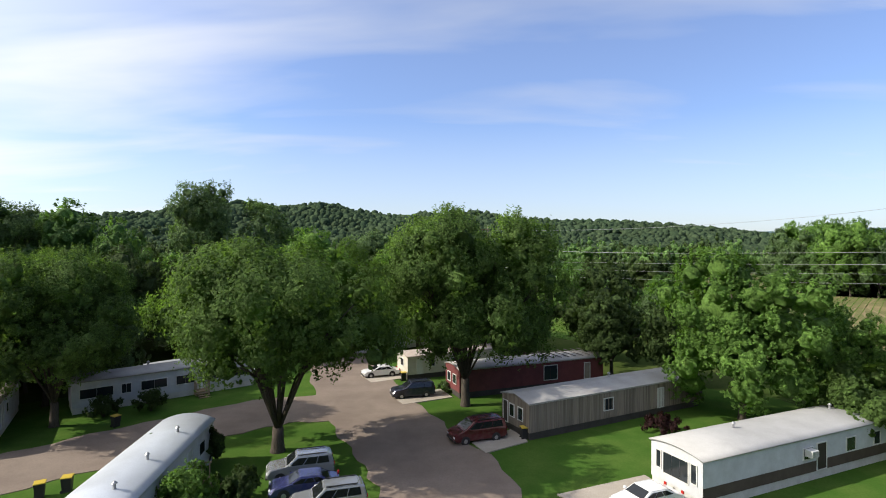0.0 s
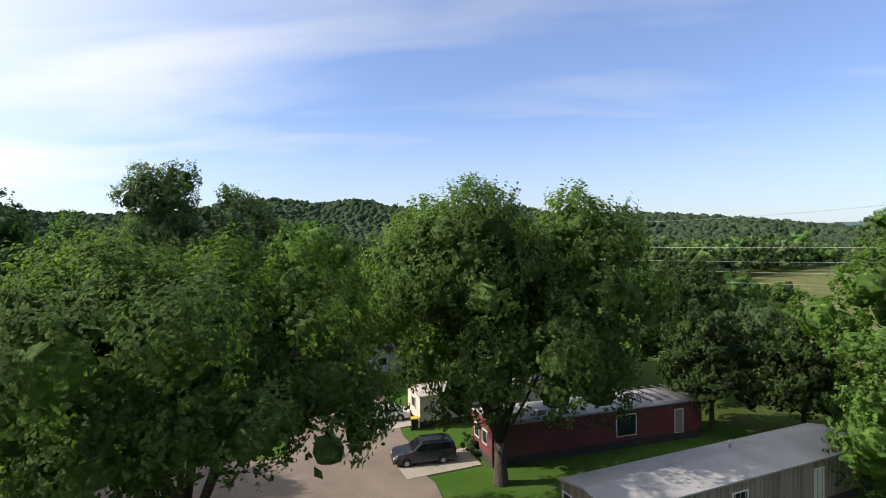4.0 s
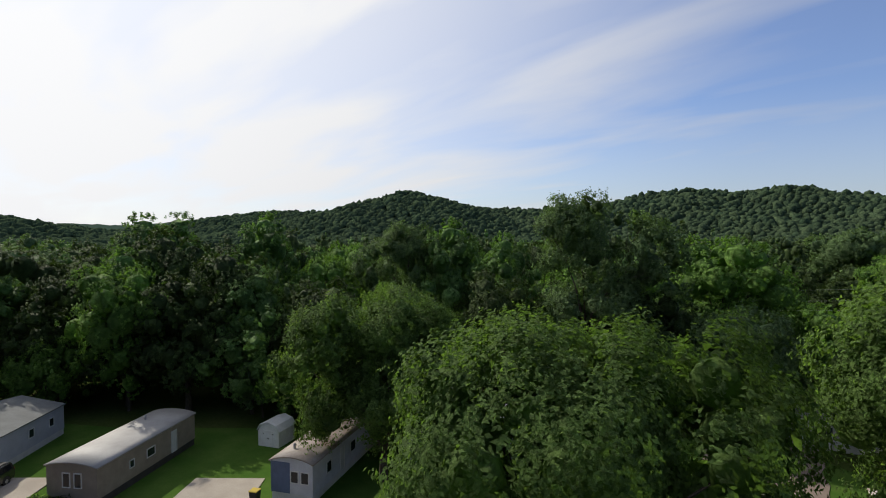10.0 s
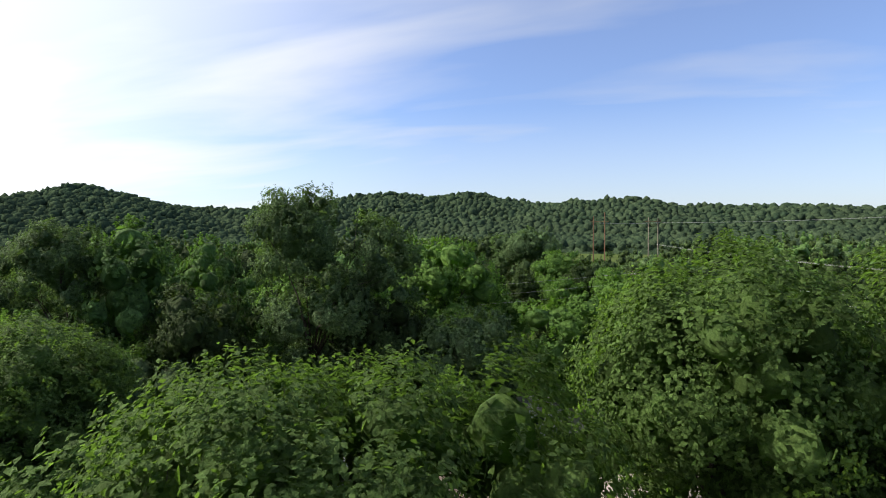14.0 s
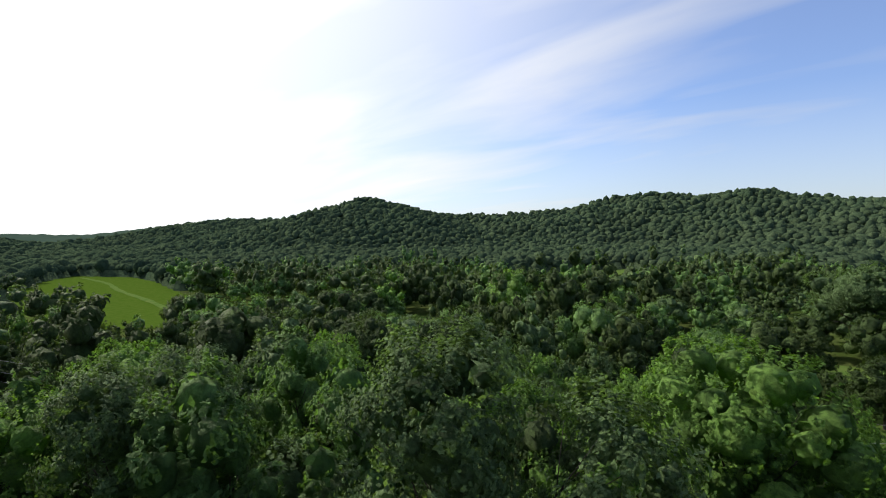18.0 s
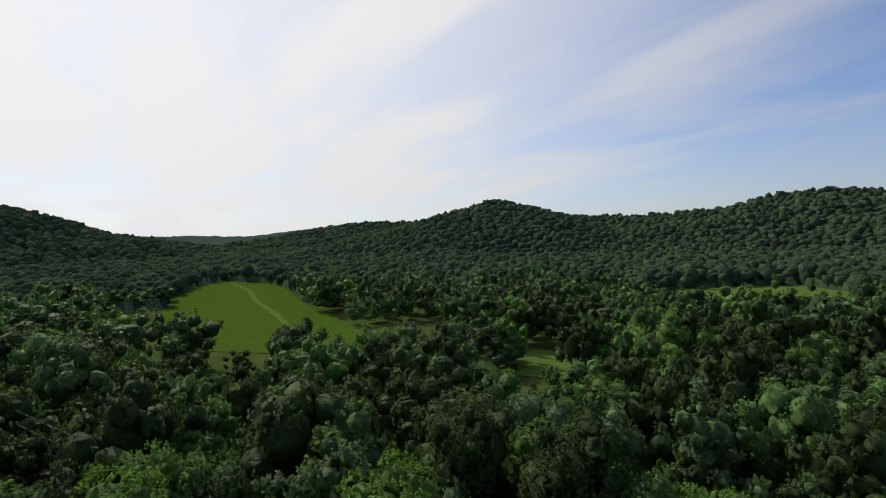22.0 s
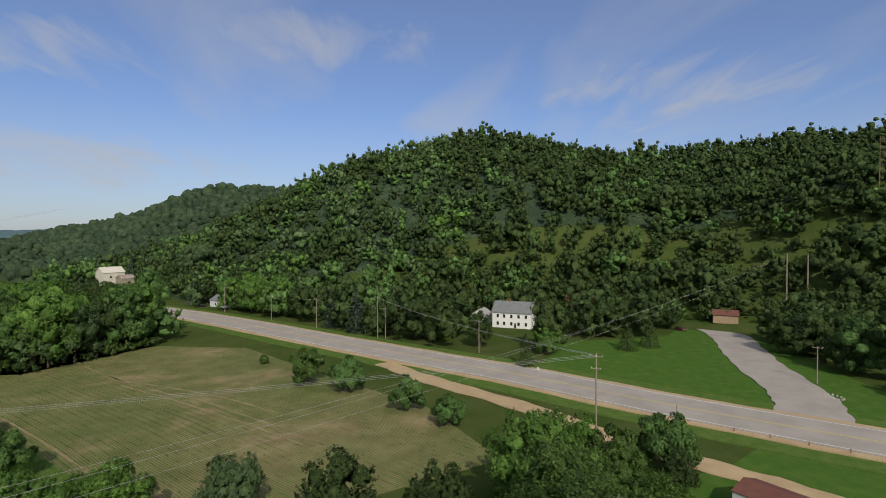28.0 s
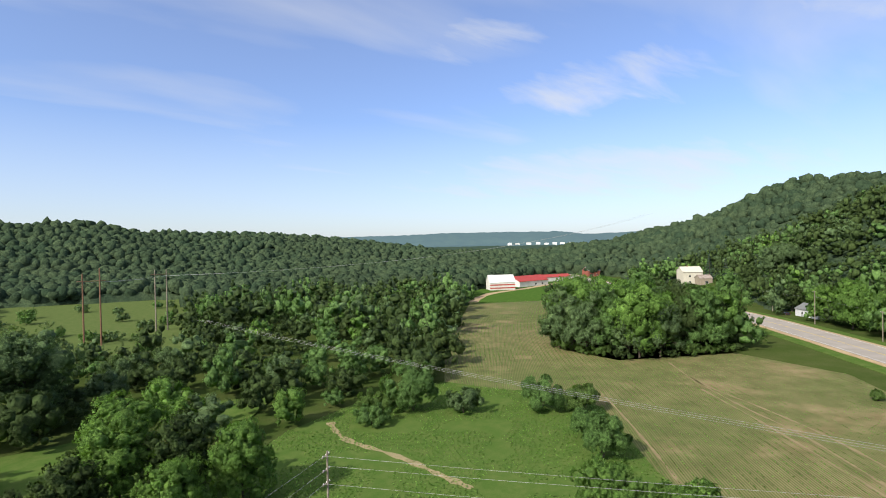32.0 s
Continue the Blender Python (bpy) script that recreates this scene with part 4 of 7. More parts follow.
def bush(x, y, r, h, label, material=None, leaf=.14, count=900, seed=1, name="bush", group="", category="bush"):
    rng = np.random.default_rng(seed)
    v, f, nr, _ = leafy(rng, [(0, 0, h * .52, r, h * .48), (r * .3, r * .2, h * .3, r * .75, h * .34)], 20, count * 2, leaf * 1.2, leaf * 3.2, 8, 2)
    c = [(r * .4, 0, h * .6), (-r * .4, r * .2, h * .6), (0, -r * .4, h * .7), (0, r * .3, h * .5)]
    ob = thing(name, label, category, pose(x, y, float(height(x, y)), 0, 0, (x * 53 + y * 17) % 360), group)
    part("foliage", link_mesh("foliage", v, f, material or LEAF_DARK, normals=nr), None, ob)
    bm = bmesh.new()
    for k in range(4):
        tube(bm, [(0, 0, -.15), (c[k][0] * .5, c[k][1] * .5, h * .35), tuple(c[k])], [.05, .035, .01], 5)
    part("stem", bm, BARK, ob)
    return ob


def conifer(x, y, h, r, label, material, seed=3, name="spruce_tree", leaf=.22, rows=16, per=60, low=.4):
    """A conifer of drooping whorls round a straight stem."""
    rng = np.random.default_rng(seed)
    qs, ns = [], []
    for k in range(rows):
        f = k / (rows - 1)
        z = low + (h - low) * f
        rr = r * (1 - f) ** .85 + .08
        m = max(8, int(per * (1 - f * .75)))
        a = rng.uniform(0, 6.283, m)
        d = rr * np.sqrt(rng.uniform(.05, 1, m)) * (1 + .12 * np.sin(a * 7 + k))
        qs.append(np.stack([np.cos(a) * d, np.sin(a) * d, z - .28 * d + rng.uniform(-.18, .18, m)], 1))
        ns.append(np.stack([np.cos(a) * .6, np.sin(a) * .6, np.full(m, .8)], 1))
    v, fc, nr = cards(np.concatenate(qs), np.concatenate(ns), leaf, rng, slim=.45)
    ob = thing(name, label, "tree", pose(x, y, float(height(x, y))))
    part("trunk", tube(bmesh.new(), [(0, 0, -.2), (0, 0, h * .95)], [r * .09, .02], 7), BARK, ob)
    part("crown", link_mesh("crown", v, fc, material), None, ob)
    return ob


def sheet(name, poly, z, material, label, category, kind="structure", thick=0.12, drape=False):
    """A flat area with a rim, lying on the ground."""
    bm = bmesh.new()
    top = [bm.verts.new((x, y, z + (float(height(x, y)) if drape else 0))) for x, y in poly]
    low = [bm.verts.new((v.co.x, v.co.y, v.co.z - thick)) for v in top]
    bm.faces.new(top)
    for i in range(len(poly)):
        bm.faces.new((top[i], low[i], low[(i + 1) % len(poly)], top[(i + 1) % len(poly)]))
    bmesh.ops.triangulate(bm, faces=[f for f in bm.faces if len(f.verts) > 4])
    return tagged(new(name, mesh_of(name, bm, material)), label, category, kind=kind)


def ribbon(pts, width, z, steps=8):
    """A strip along a smooth line; returns left and right edges."""
    P = [Vector((*p, 0)) for p in pts]
    line = []
    for i in range(len(P) - 1):
        p0, p1, p2, p3 = P[max(0, i - 1)], P[i], P[i + 1], P[min(len(P) - 1, i + 2)]
        for k in range(steps):
            t = k / steps
            line.append(.5 * ((2 * p1) + (p2 - p0) * t + (2 * p0 - 5 * p1 + 4 * p2 - p3) * t * t + (3 * p1 - p0 - 3 * p2 + p3) * t ** 3))
    line.append(P[-1])
    left, right = [], []
    for i, p in enumerate(line):
        d = (line[min(i + 1, len(line) - 1)] - line[max(0, i - 1)]).normalized()
        nrm = Vector((-d.y, d.x, 0))
        left.append(p + nrm * width / 2 + Vector((0, 0, z)))
        right.append(p - nrm * width / 2 + Vector((0, 0, z)))
    return line, left, right


def strip(name, pts, width, z, material, label, category, thick=.15, kind="structure", offset=0.0, steps=8, wobble=0.0):
    line, left, right = ribbon(pts, width, z, steps)
    bm = bmesh.new()
    rows = []
    for i, (p, l, r) in enumerate(zip(line, left, right)):
        n = (l - r).normalized()
        s = n * offset
        w = n * wobble * (math.sin(i * 1.7) + .6 * math.sin(i * .73 + 1))
        rows.append([bm.verts.new(v) for v in (l + s + w - Vector((0, 0, thick)), l + s + w, r + s - w, r + s - w - Vector((0, 0, thick)))])
    for a, b in zip(rows, rows[1:]):
        for i in range(3):
            bm.faces.new((a[i], a[i + 1], b[i + 1], b[i]))
    return tagged(new(name, mesh_of(name, bm, material)), label, category, kind=kind)

# ---- the hills ----
VX, VY = -33.5, 70.0        # a middle of the valley, from which the hills are laid out


def far_off(b, d, h):
    v = bearing(b, d)
    return (VX + v.x, VY + v.y, h)


HIGHWAY = [(440, 440), (310, 272), (246, 186), (204, 139), (158, 93), (122, 56), (103, 36), (73, 8), (43, -25), (20, -53), (-13, -106), (-43, -134), (-66, -170), (-106, -230), (-165, -305), (-250, -402), (-358, -514)]
ridge([far_off(b, d, h - 12) for b, d, h in ((276, 560, 40), (269.5, 545, 76), (264.5, 510, 135), (258.5, 500, 137), (252, 510, 126), (246, 530, 118), (236, 530, 120), (224, 490, 119), (216, 460, 122), (207, 490, 107), (198, 530, 101), (187.6, 570, 104), (179, 570, 108), (175, 600, 110), (171, 640, 66))], 360, 1.3, HIGHWAY)
ridge([far_off(b, d, h - 12) for b, d, h in ((289.0, 800, 106), (286.7, 755, 107), (284, 720, 104), (277.7, 660, 99))], 170, 1.0, HIGHWAY)
ridge([far_off(297, 950, 40), far_off(293, 950, 66), far_off(288, 1000, 96), far_off(270, 1100, 100)], 300, 1.2, HIGHWAY)
ridge([far_off(171, 900, 70), far_off(163, 920, 80), far_off(157, 980, 74)], 330, 1.2)
ridge([far_off(156, 1900, 62), far_off(146, 2200, 72), far_off(137, 2200, 84), far_off(135, 2200, 100), far_off(130, 2200, 108), far_off(121, 2300, 58)], 420, 1.1)
ridge([far_off(120, 1150, 36), far_off(116, 1100, 82), far_off(113, 1080, 104), far_off(107, 1100, 120), far_off(101, 1130, 114), far_off(97, 1160, 96), far_off(93.5, 1200, 62), far_off(90, 1300, 44)], 330, 1.15)
ridge([far_off(93, 2300, 56), far_off(84, 2600, 46), far_off(76, 2600, 40), far_off(70, 2100, 60)], 420, 1.1)
ridge([far_off(68, 1500, 58), far_off(65, 1450, 64), far_off(57, 1250, 58), far_off(54, 1060, 62), far_off(50.7, 1000, 92), far_off(48, 1010, 80), far_off(43, 1080, 60), far_off(36, 1080, 58), far_off(29, 1080, 66), far_off(24, 1080, 86), far_off(20.7, 1090, 94), far_off(16, 1080, 84), far_off(11.5, 1080, 92), far_off(8, 1100, 76), far_off(3, 1050, 63), far_off(-1, 1000, 67), far_off(-5, 1000, 71), far_off(-11, 1000, 52), far_off(-21, 1050, 50), far_off(-26, 1100, 42), far_off(-29, 1150, 12)], 330, 1.15)
ridge([far_off(335, 4300, 76), far_off(328, 4100, 80), far_off(319, 4000, 92), far_off(309, 4050, 92), far_off(306, 4200, 70), far_off(298, 4400, 84), far_off(288, 4400, 80)], 420, 0.6)

# ---- open ground among the woods ----
PARK = [(44, 18), (40, 44), (36, 58), (22, 68), (6, 70), (-4, 78), (-18, 83), (-26, 70), (-40, 60), (-52, 50), (-66, 36), (-80, 26), (-92, 12), (-100, -18), (-98, -44), (-66, -66), (-34, -92), (0, -56), (28, -26), (52, 6)]
DIRT_ROAD = [(122, 72), (104, 61.5), (80, 43), (58, 29), (42, 16.5), (29, 7.5), (17, 3), (7, -5)]
FIELD = [(201, 328), (98, 229), (64, 188), (70, 172), (79, 160), (76, 146), (54, 121), (41, 100), (38, 80), (52, 52), (80, 62), (106, 84), (130, 103), (149, 118), (156, 150), (120, 170), (121, 194), (238, 293)]
MEADOW_NEAR = [(13, 104), (6, 124), (-3, 148), (0, 168), (16, 180), (44, 190), (64, 188), (70, 172), (79, 160), (76, 146), (54, 121), (41, 100), (34, 90), (22, 93)]
MEADOW_POLES = [(-44, 535), (72, 500), (42, 362), (30, 318), (20, 276), (-6, 270), (-28, 298), (-42, 336)]
MEADOW_MID = [(-36, 202), (-14, 202), (2, 168), (-3, 148), (-14, 138), (-27, 148), (-37, 162)]
PATCHES = [[(-170, 196), (-147, 199), (-128, 178), (-140, 170)], [(-224, 318), (-238, 394), (-199, 470), (-156, 441), (-138, 376), (-190, 352)], [(-74, 212), (-62, 212), (-58, 194), (-68, 194)], [(-2, 200), (10, 212), (24, 206), (12, 192)]]
HAY = [(-505, 148), (-552, 178), (-486, 203), (-424, 198), (-316, 175), (-214, 168), (-186, 148), (-232, 104), (-336, 104), (-422, 119)]
EAST_LAWN = [(46, -36), (69, -12), (103, 24), (109, 32), (124, 22), (147, 9), (150, -17), (153, -32), (172, -48), (160, -68), (150, -100), (176, -112), (170, -90), (140, -62), (104, -52), (80, -46), (62, -50)]
FARMYARD = [(192, 318), (238, 293), (310, 312), (430, 345), (450, 400), (340, 408), (245, 380)]
LOTS = [[(330, 270), (360, 292), (400, 300), (402, 262), (345, 225), (262, 176), (248, 184)]]
VERGES = [[(109, 34), (118, 48), (150, 42), (166, 42), (152, 12), (124, 22)], [(-13, -106), (-43, -134), (-66, -166), (-96, -214), (-140, -305), (-165, -300), (-122, -212), (-92, -168), (-68, -138), (-34, -92)], [(-8, 98), (-20, 112), (-30, 132), (-30, 150), (-14, 138), (-3, 148), (6, 124), (13, 104), (6, 97)], [(36, 58), (22, 70), (20, 92), (34, 92), (40, 80), (54, 52), (44, 40)], [(44, 30), (50, 56), (80, 66), (106, 88), (130, 106), (124, 72), (80, 43), (58, 29)], [(130, 103), (156, 126), (232, 194), (300, 262), (330, 300), (300, 312), (238, 293), (186, 214), (180, 182), (180, 158), (156, 146)]]
LOW_GROWTH = [[(-157, 186), (-130, 180), (-104, 152), (-112, 142), (-140, 165)], [(-224, 318), (-190, 352), (-138, 376), (-112, 318), (-184, 268)]]
HAY_FRONT = [(-330, 108), (-246, 116), (-212, 140), (-212, 160)]
HOME_LOTS = [[(150, 18), (168, 4), (196, 14), (204, 36), (186, 44), (160, 40)], [(250, 148), (262, 138), (284, 158), (268, 178), (252, 168)]]
OPEN = [*HOME_LOTS, PARK, FIELD, MEADOW_NEAR, MEADOW_POLES, MEADOW_MID, HAY, EAST_LAWN, FARMYARD, *PATCHES, *LOTS]


def wooded(x, y):
    free = np.zeros(np.shape(x), bool)
    for p in OPEN:
        free |= in_poly(x, y, p)
    free |= near_line(x, y, HIGHWAY, 16) | near_line(x, y, DIRT_ROAD, 9) | near_line(x, y, HAY_FRONT, 34)
    for p in VERGES:
        free |= in_poly(x, y, p)
    free |= in_poly(x, y, [(122, 56), (158, 93), (204, 139), (246, 186), (232, 194), (156, 126), (104, 72)])
    free |= in_poly(x, y, [(103, 36), (43, -25), (20, -53), (-13, -106), (-30, -84), (2, -48), (30, -18), (62, 26)])
    return ~free


def stunted(x, y):
    """How much lower the trees stand in the scrubby parts."""
    low = np.zeros(np.shape(x), bool)
    for p in LOW_GROWTH:
        low |= in_poly(x, y, p)
    return np.where(low, .42, 1.0)


def land():
    rings = np.concatenate([np.linspace(0, 400, 41), np.linspace(412, 1500, 80), np.linspace(1540, 4900, 60)])
    ang = np.linspace(0, 2 * np.pi, 301)[:-1]
    R, A = np.meshgrid(rings, ang, indexing="ij")
    x, y = VX + R * np.cos(A), VY + R * np.sin(A)
    v = np.stack([x, y, height(x, y) - 0.02], -1).reshape(-1, 3)
    n = len(ang)
    i, j = np.meshgrid(np.arange(len(rings) - 1), np.arange(n), indexing="ij")
    f = np.stack([i * n + j, (i + 1) * n + j, (i + 1) * n + (j + 1) % n, i * n + (j + 1) % n], -1).reshape(-1, 4)
    return tagged(new("ground", link_mesh("ground", v, f[n:], GROUND, smooth=True)), "wide grassy valley floor and hillsides to the horizon", "ground", kind="structure")


land()

# ---- roads, fields ----
TRACK_SOIL = gravel_mat("bare field soil", (0.20, 0.155, 0.085), (0.28, 0.215, 0.12), (0.11, 0.12, 0.04), 0.35)
WORN_PATH = gravel_mat("worn path", (0.24, 0.20, 0.10), (0.33, 0.26, 0.15), (0.12, 0.15, 0.05), 0.5)
sheet("crop_field", FIELD, 0.03, CROP, "crop field with young green rows on pale dry soil", "field")
sheet("meadow", MEADOW_NEAR, 0.035, MEADOW, "rough green meadow beside the crop field", "meadow")
sheet("pasture", MEADOW_POLES, 0.04, PASTURE, "green pasture under the tall line poles", "meadow")


def draped(name, poly, z, material, label, category, step=12.0):
    """A field that lies on the rise of the land."""
    xs, ys = [p[0] for p in poly], [p[1] for p in poly]
    bm = bmesh.new()
    bm.faces.new([bm.verts.new((x, y, 0)) for x, y in poly])
    for lo, hi, nrm in ((min(xs), max(xs), (1, 0, 0)), (min(ys), max(ys), (0, 1, 0))):
        c = lo + step
        while c < hi:
            bmesh.ops.bisect_plane(bm, geom=bm.verts[:] + bm.edges[:] + bm.faces[:], plane_co=(c * nrm[0], c * nrm[1], 0), plane_no=nrm)
            c += step
    bmesh.ops.triangulate(bm, faces=bm.faces[:])
    for v in bm.verts:
        v.co.z = float(height(v.co.x, v.co.y)) + z
    return tagged(new(name, mesh_of(name, bm, material, True)), label, category, kind="structure")


draped("hay_field", HAY, 0.15, HAYFIELD, "bright green hay field between wooded hills", "field")
strip("mown_strip", [(-236, 142), (-300, 152), (-372, 160), (-440, 172), (-520, 176)], 3.4, 0.22, MEADOW, "paler mown strip along the hay field", "field strip", thick=.06, wobble=.3)
for p in PATCHES + [MEADOW_MID]:
    sheet("clearing", p, 0.30, MEADOW, "small grassy clearing in the woods", "clearing", thick=.4)
sheet("lawn", EAST_LAWN, 0.035, LAWN, "mown lawn beside the highway", "lawn")
sheet("park_lawn", PARK, 0.03, LAWN, "mown lawn between the mobile homes", "lawn")
sheet("farmyard", FARMYARD, 0.04, LAWN, "mown grass round the farm buildings", "lawn")
strip("highway", HIGHWAY, 15.5, 0.55, ASPHALT, "wide pale grey highway", "road", thick=.7)
strip("road_shoulder", HIGHWAY, 19.5, 0.42, DIRT, "sandy gravel shoulder of the highway", "shoulder", thick=.6, wobble=.2)
strip("grass_verge", HIGHWAY, 30, 0.20, MEADOW, "grass verge of the highway", "verge", thick=.4)
for off in (-7.0, 7.0):
    strip("edge_line", HIGHWAY, 0.16, 0.558, WHITE_LINE, "white painted edge line", "road marking", thick=.02, offset=off)
for off in (-0.25, 0.25):
    strip("centre_line", HIGHWAY, 0.14, 0.558, YELLOW_LINE, "yellow painted centre line", "road marking", thick=.02, offset=off)
strip("dirt_road", DIRT_ROAD, 5.8, 0.24, DIRT, "tan dirt road beside the highway", "road", wobble=.35)
strip("dirt_track", [(25, 179), (22.7, 168), (25.5, 154.4), (26.5, 143), (27.1, 136.2)], 1.3, 0.06, WORN_PATH, "bare tan footpath through the meadow", "path", wobble=.25)
for pts in ([(106.4, 138), (91.4, 119.1), (77.2, 102.4), (62, 86)], [(115.9, 145.9), (100.8, 127.8), (90, 112.2), (79.5, 100.5), (64, 85)], [(82.8, 149.5), (66.1, 130.7), (54.3, 118.2), (43.9, 108.2)], [(128, 158), (112, 141), (101, 122), (92, 108), (80, 94)]):
    strip("wheel_track", pts, .55, 0.05, TRACK_SOIL, "pale wheel track bent across the crop field", "track", thick=.06, wobble=.12)
strip("dirt_track", [(10.1, 146.1), (14.8, 140), (15.9, 134.1), (17, 128)], .9, 0.06, WORN_PATH, "short bare footpath in the meadow", "path", wobble=.25)
strip("driveway", [(178, -60), (150, -54), (128, -44), (107, -34.5), (82, -25.5), (70, -19), (58, -10)], 13.5, .24, ASPHALT, "pale driveway that turns off the highway", "driveway", wobble=.3)
strip("farm_track", [(196, 322), (240, 352), (290, 362), (360, 380)], 6, 0.08, DIRT, "pale gravel track into the farmyard", "track", wobble=.4)
LANE_A = [(4, -14), (2, 8), (0.9, 26), (0.3, 37), (-3.5, 45.8), (-8, 56.5), (-13.3, 72), (-16, 81)]
LANE_B = [(-8, 55), (-17, 53.8), (-25, 46.8), (-33, 38.8), (-41.8, 30.3), (-52.5, 20.8), (-64, 10), (-72, -1), (-79, -12), (-87, -25), (-95, -40)]
strip("lane", LANE_A, 9.5, 0.085, GRAVEL, "brown gravel lane through the park", "lane", wobble=.25)
strip("lane", LANE_B, 9.0, 0.080, GRAVEL, "brown gravel lane past the mobile homes", "lane", wobble=.25)
sheet("parking_lot", [(17, -8), (1, -26), (-14, -20), (-8, -4), (-4, 6), (11, 11)], 0.09, GRAVEL, "brown gravel parking ground under trees", "parking ground")
for name, poly in (("driveway_slab", [(7.6, 35.6), (14.6, 38.6), (15.6, 36.0), (9.4, 33.0)]), ("driveway_slab", [(2.4, 45.0), (6.2, 48.2), (7.2, 45.2), (3.4, 42.7)]),
                   ("driveway_slab", [(-5.9, 59.2), (-0.3, 61.5), (1.0, 58.3), (-4.2, 55.6)]), ("driveway_slab", [(-10.6, 68.1), (-6.2, 70.6), (-4.7, 66.6), (-8.7, 64.4)]),
                   ("driveway_slab", [(-43.9, 33.9), (-47.4, 37.8), (-43.2, 42.0), (-39.4, 38.4)]), ("driveway_slab", [(-53.8, 22.1), (-58.6, 26.4), (-55.9, 29.2), (-51.2, 25.2)]),
                   ("driveway_slab", [(-62.5, 13.6), (-67.6, 17.2), (-69.6, 14.2), (-64.8, 10.4)])):
    sheet(name, poly, 0.11, CONCRETE, "pale concrete parking slab", "driveway")

# ---- mobile homes ----


def board_mat(name, a, b, gap):
    """Upright boards, each weathered to its own tone."""
    g = Graph(name)
    co = g.node("ShaderNodeTexCoord")
    mp = g.node("ShaderNodeMapping", Scale=(2.4, 2.4, 0.06))
    g.link(co.outputs["Object"], mp.inputs[0])
    vo = g.node("ShaderNodeTexVoronoi", Scale=1.0)
    g.link(mp.outputs[0], vo.inputs["Vector"])
    n = g.node("ShaderNodeTexNoise", Scale=3.0, Detail=5.0)
    g.link(mp.outputs[0], n.inputs["Vector"])
    c = g.mix(g.span(vo.outputs["Color"], 0.1, 0.9), a, b)
    c = g.mix(g.span(n.outputs["Fac"], 0.45, 0.7, 0, 0.7), c, gap)
    return g.finish(c, 0.88, 0, 0.2)


SIDING_GREY = board_mat("weathered board siding", (0.30, 0.255, 0.21), (0.19, 0.16, 0.132), (0.10, 0.085, 0.07))
SIDING_WHITE = worn("pale grey siding", (0.62, 0.63, 0.66), (0.50, 0.505, 0.53), 0.6)
SIDING_RED = worn("dull red siding", (0.19, 0.055, 0.055), (0.13, 0.04, 0.04), 0.7)
SIDING_TAN = worn("tan siding", (0.33, 0.28, 0.22), (0.25, 0.21, 0.165), 0.7)
SIDING_CREAM = worn("cream siding", (0.62, 0.59, 0.50), (0.5, 0.47, 0.4), 0.6)
SIDING_BLUE = worn("blue-grey siding", (0.13, 0.17, 0.27), (0.10, 0.13, 0.20), 0.6)
SIDING_LILAC = worn("pale lilac siding", (0.50, 0.50, 0.55), (0.42, 0.42, 0.46), 0.6)
BAND_BROWN = worn("brown lower siding", (0.11, 0.085, 0.07), (0.08, 0.06, 0.05), 0.7)
ROOF_GREY = worn("weathered grey roof coating", (0.40, 0.39, 0.38), (0.29, 0.28, 0.27), 0.6, 0.5)
ROOF_WHITE = worn("white roof coating", (0.45, 0.445, 0.44), (0.36, 0.355, 0.35), 0.6, 0.5)
ROOF_BLUE = worn("pale metal roof", (0.58, 0.62, 0.68), (0.48, 0.51, 0.56), 0.4, 0.4, metal=0.2)
ROOF_DARK = worn("dark shingles", (0.055, 0.05, 0.055), (0.085, 0.08, 0.08), 0.9, 0.8)
ROOF_BROWN = worn("red-brown shingles", (0.165, 0.066, 0.048), (0.12, 0.05, 0.04), 0.9, 0.8)
ROOF_RUST = worn("rust-streaked metal roof", (0.40, 0.36, 0.33), (0.20, 0.14, 0.10), 0.6, 0.5)
ROOF_RED = worn("red metal roof", (0.42, 0.055, 0.04), (0.34, 0.05, 0.04), 0.5, 0.5)
ROOF_SLATE = worn("grey roof shingles", (0.19, 0.20, 0.20), (0.14, 0.145, 0.145), 0.85, 0.8)
BRICK = worn("brick red", (0.28, 0.09, 0.065), (0.20, 0.07, 0.05), 0.85, 1.0)
SKIRT_DARK = worn("dark skirting", (0.07, 0.065, 0.06), (0.05, 0.045, 0.04), 0.8)
SKIRT_WHITE = worn("white skirting", (0.66, 0.65, 0.63), (0.52, 0.51, 0.48), 0.6)
DOOR_WHITE = worn("white door", (0.68, 0.68, 0.66), (0.55, 0.55, 0.53), 0.5)
DOOR_DARK = worn("dark doorway", (0.06, 0.045, 0.04), (0.04, 0.035, 0.03), 0.6)


def add_unit(ob, x, W, z=1.9):
    """A window air conditioner on the near long wall."""
    a = part("air_conditioner", boxed(x, x + .75, -W / 2 - .55, -W / 2, z, z + .5, bevel=.03), TRIM_WHITE, ob, "white window air conditioner")
    for k in range(5):
        part("louvre", boxed(x + .08, x + .67, -W / 2 - .565, -W / 2 - .545, z + .07 + k * .075, z + .105 + k * .075), GALV, a)


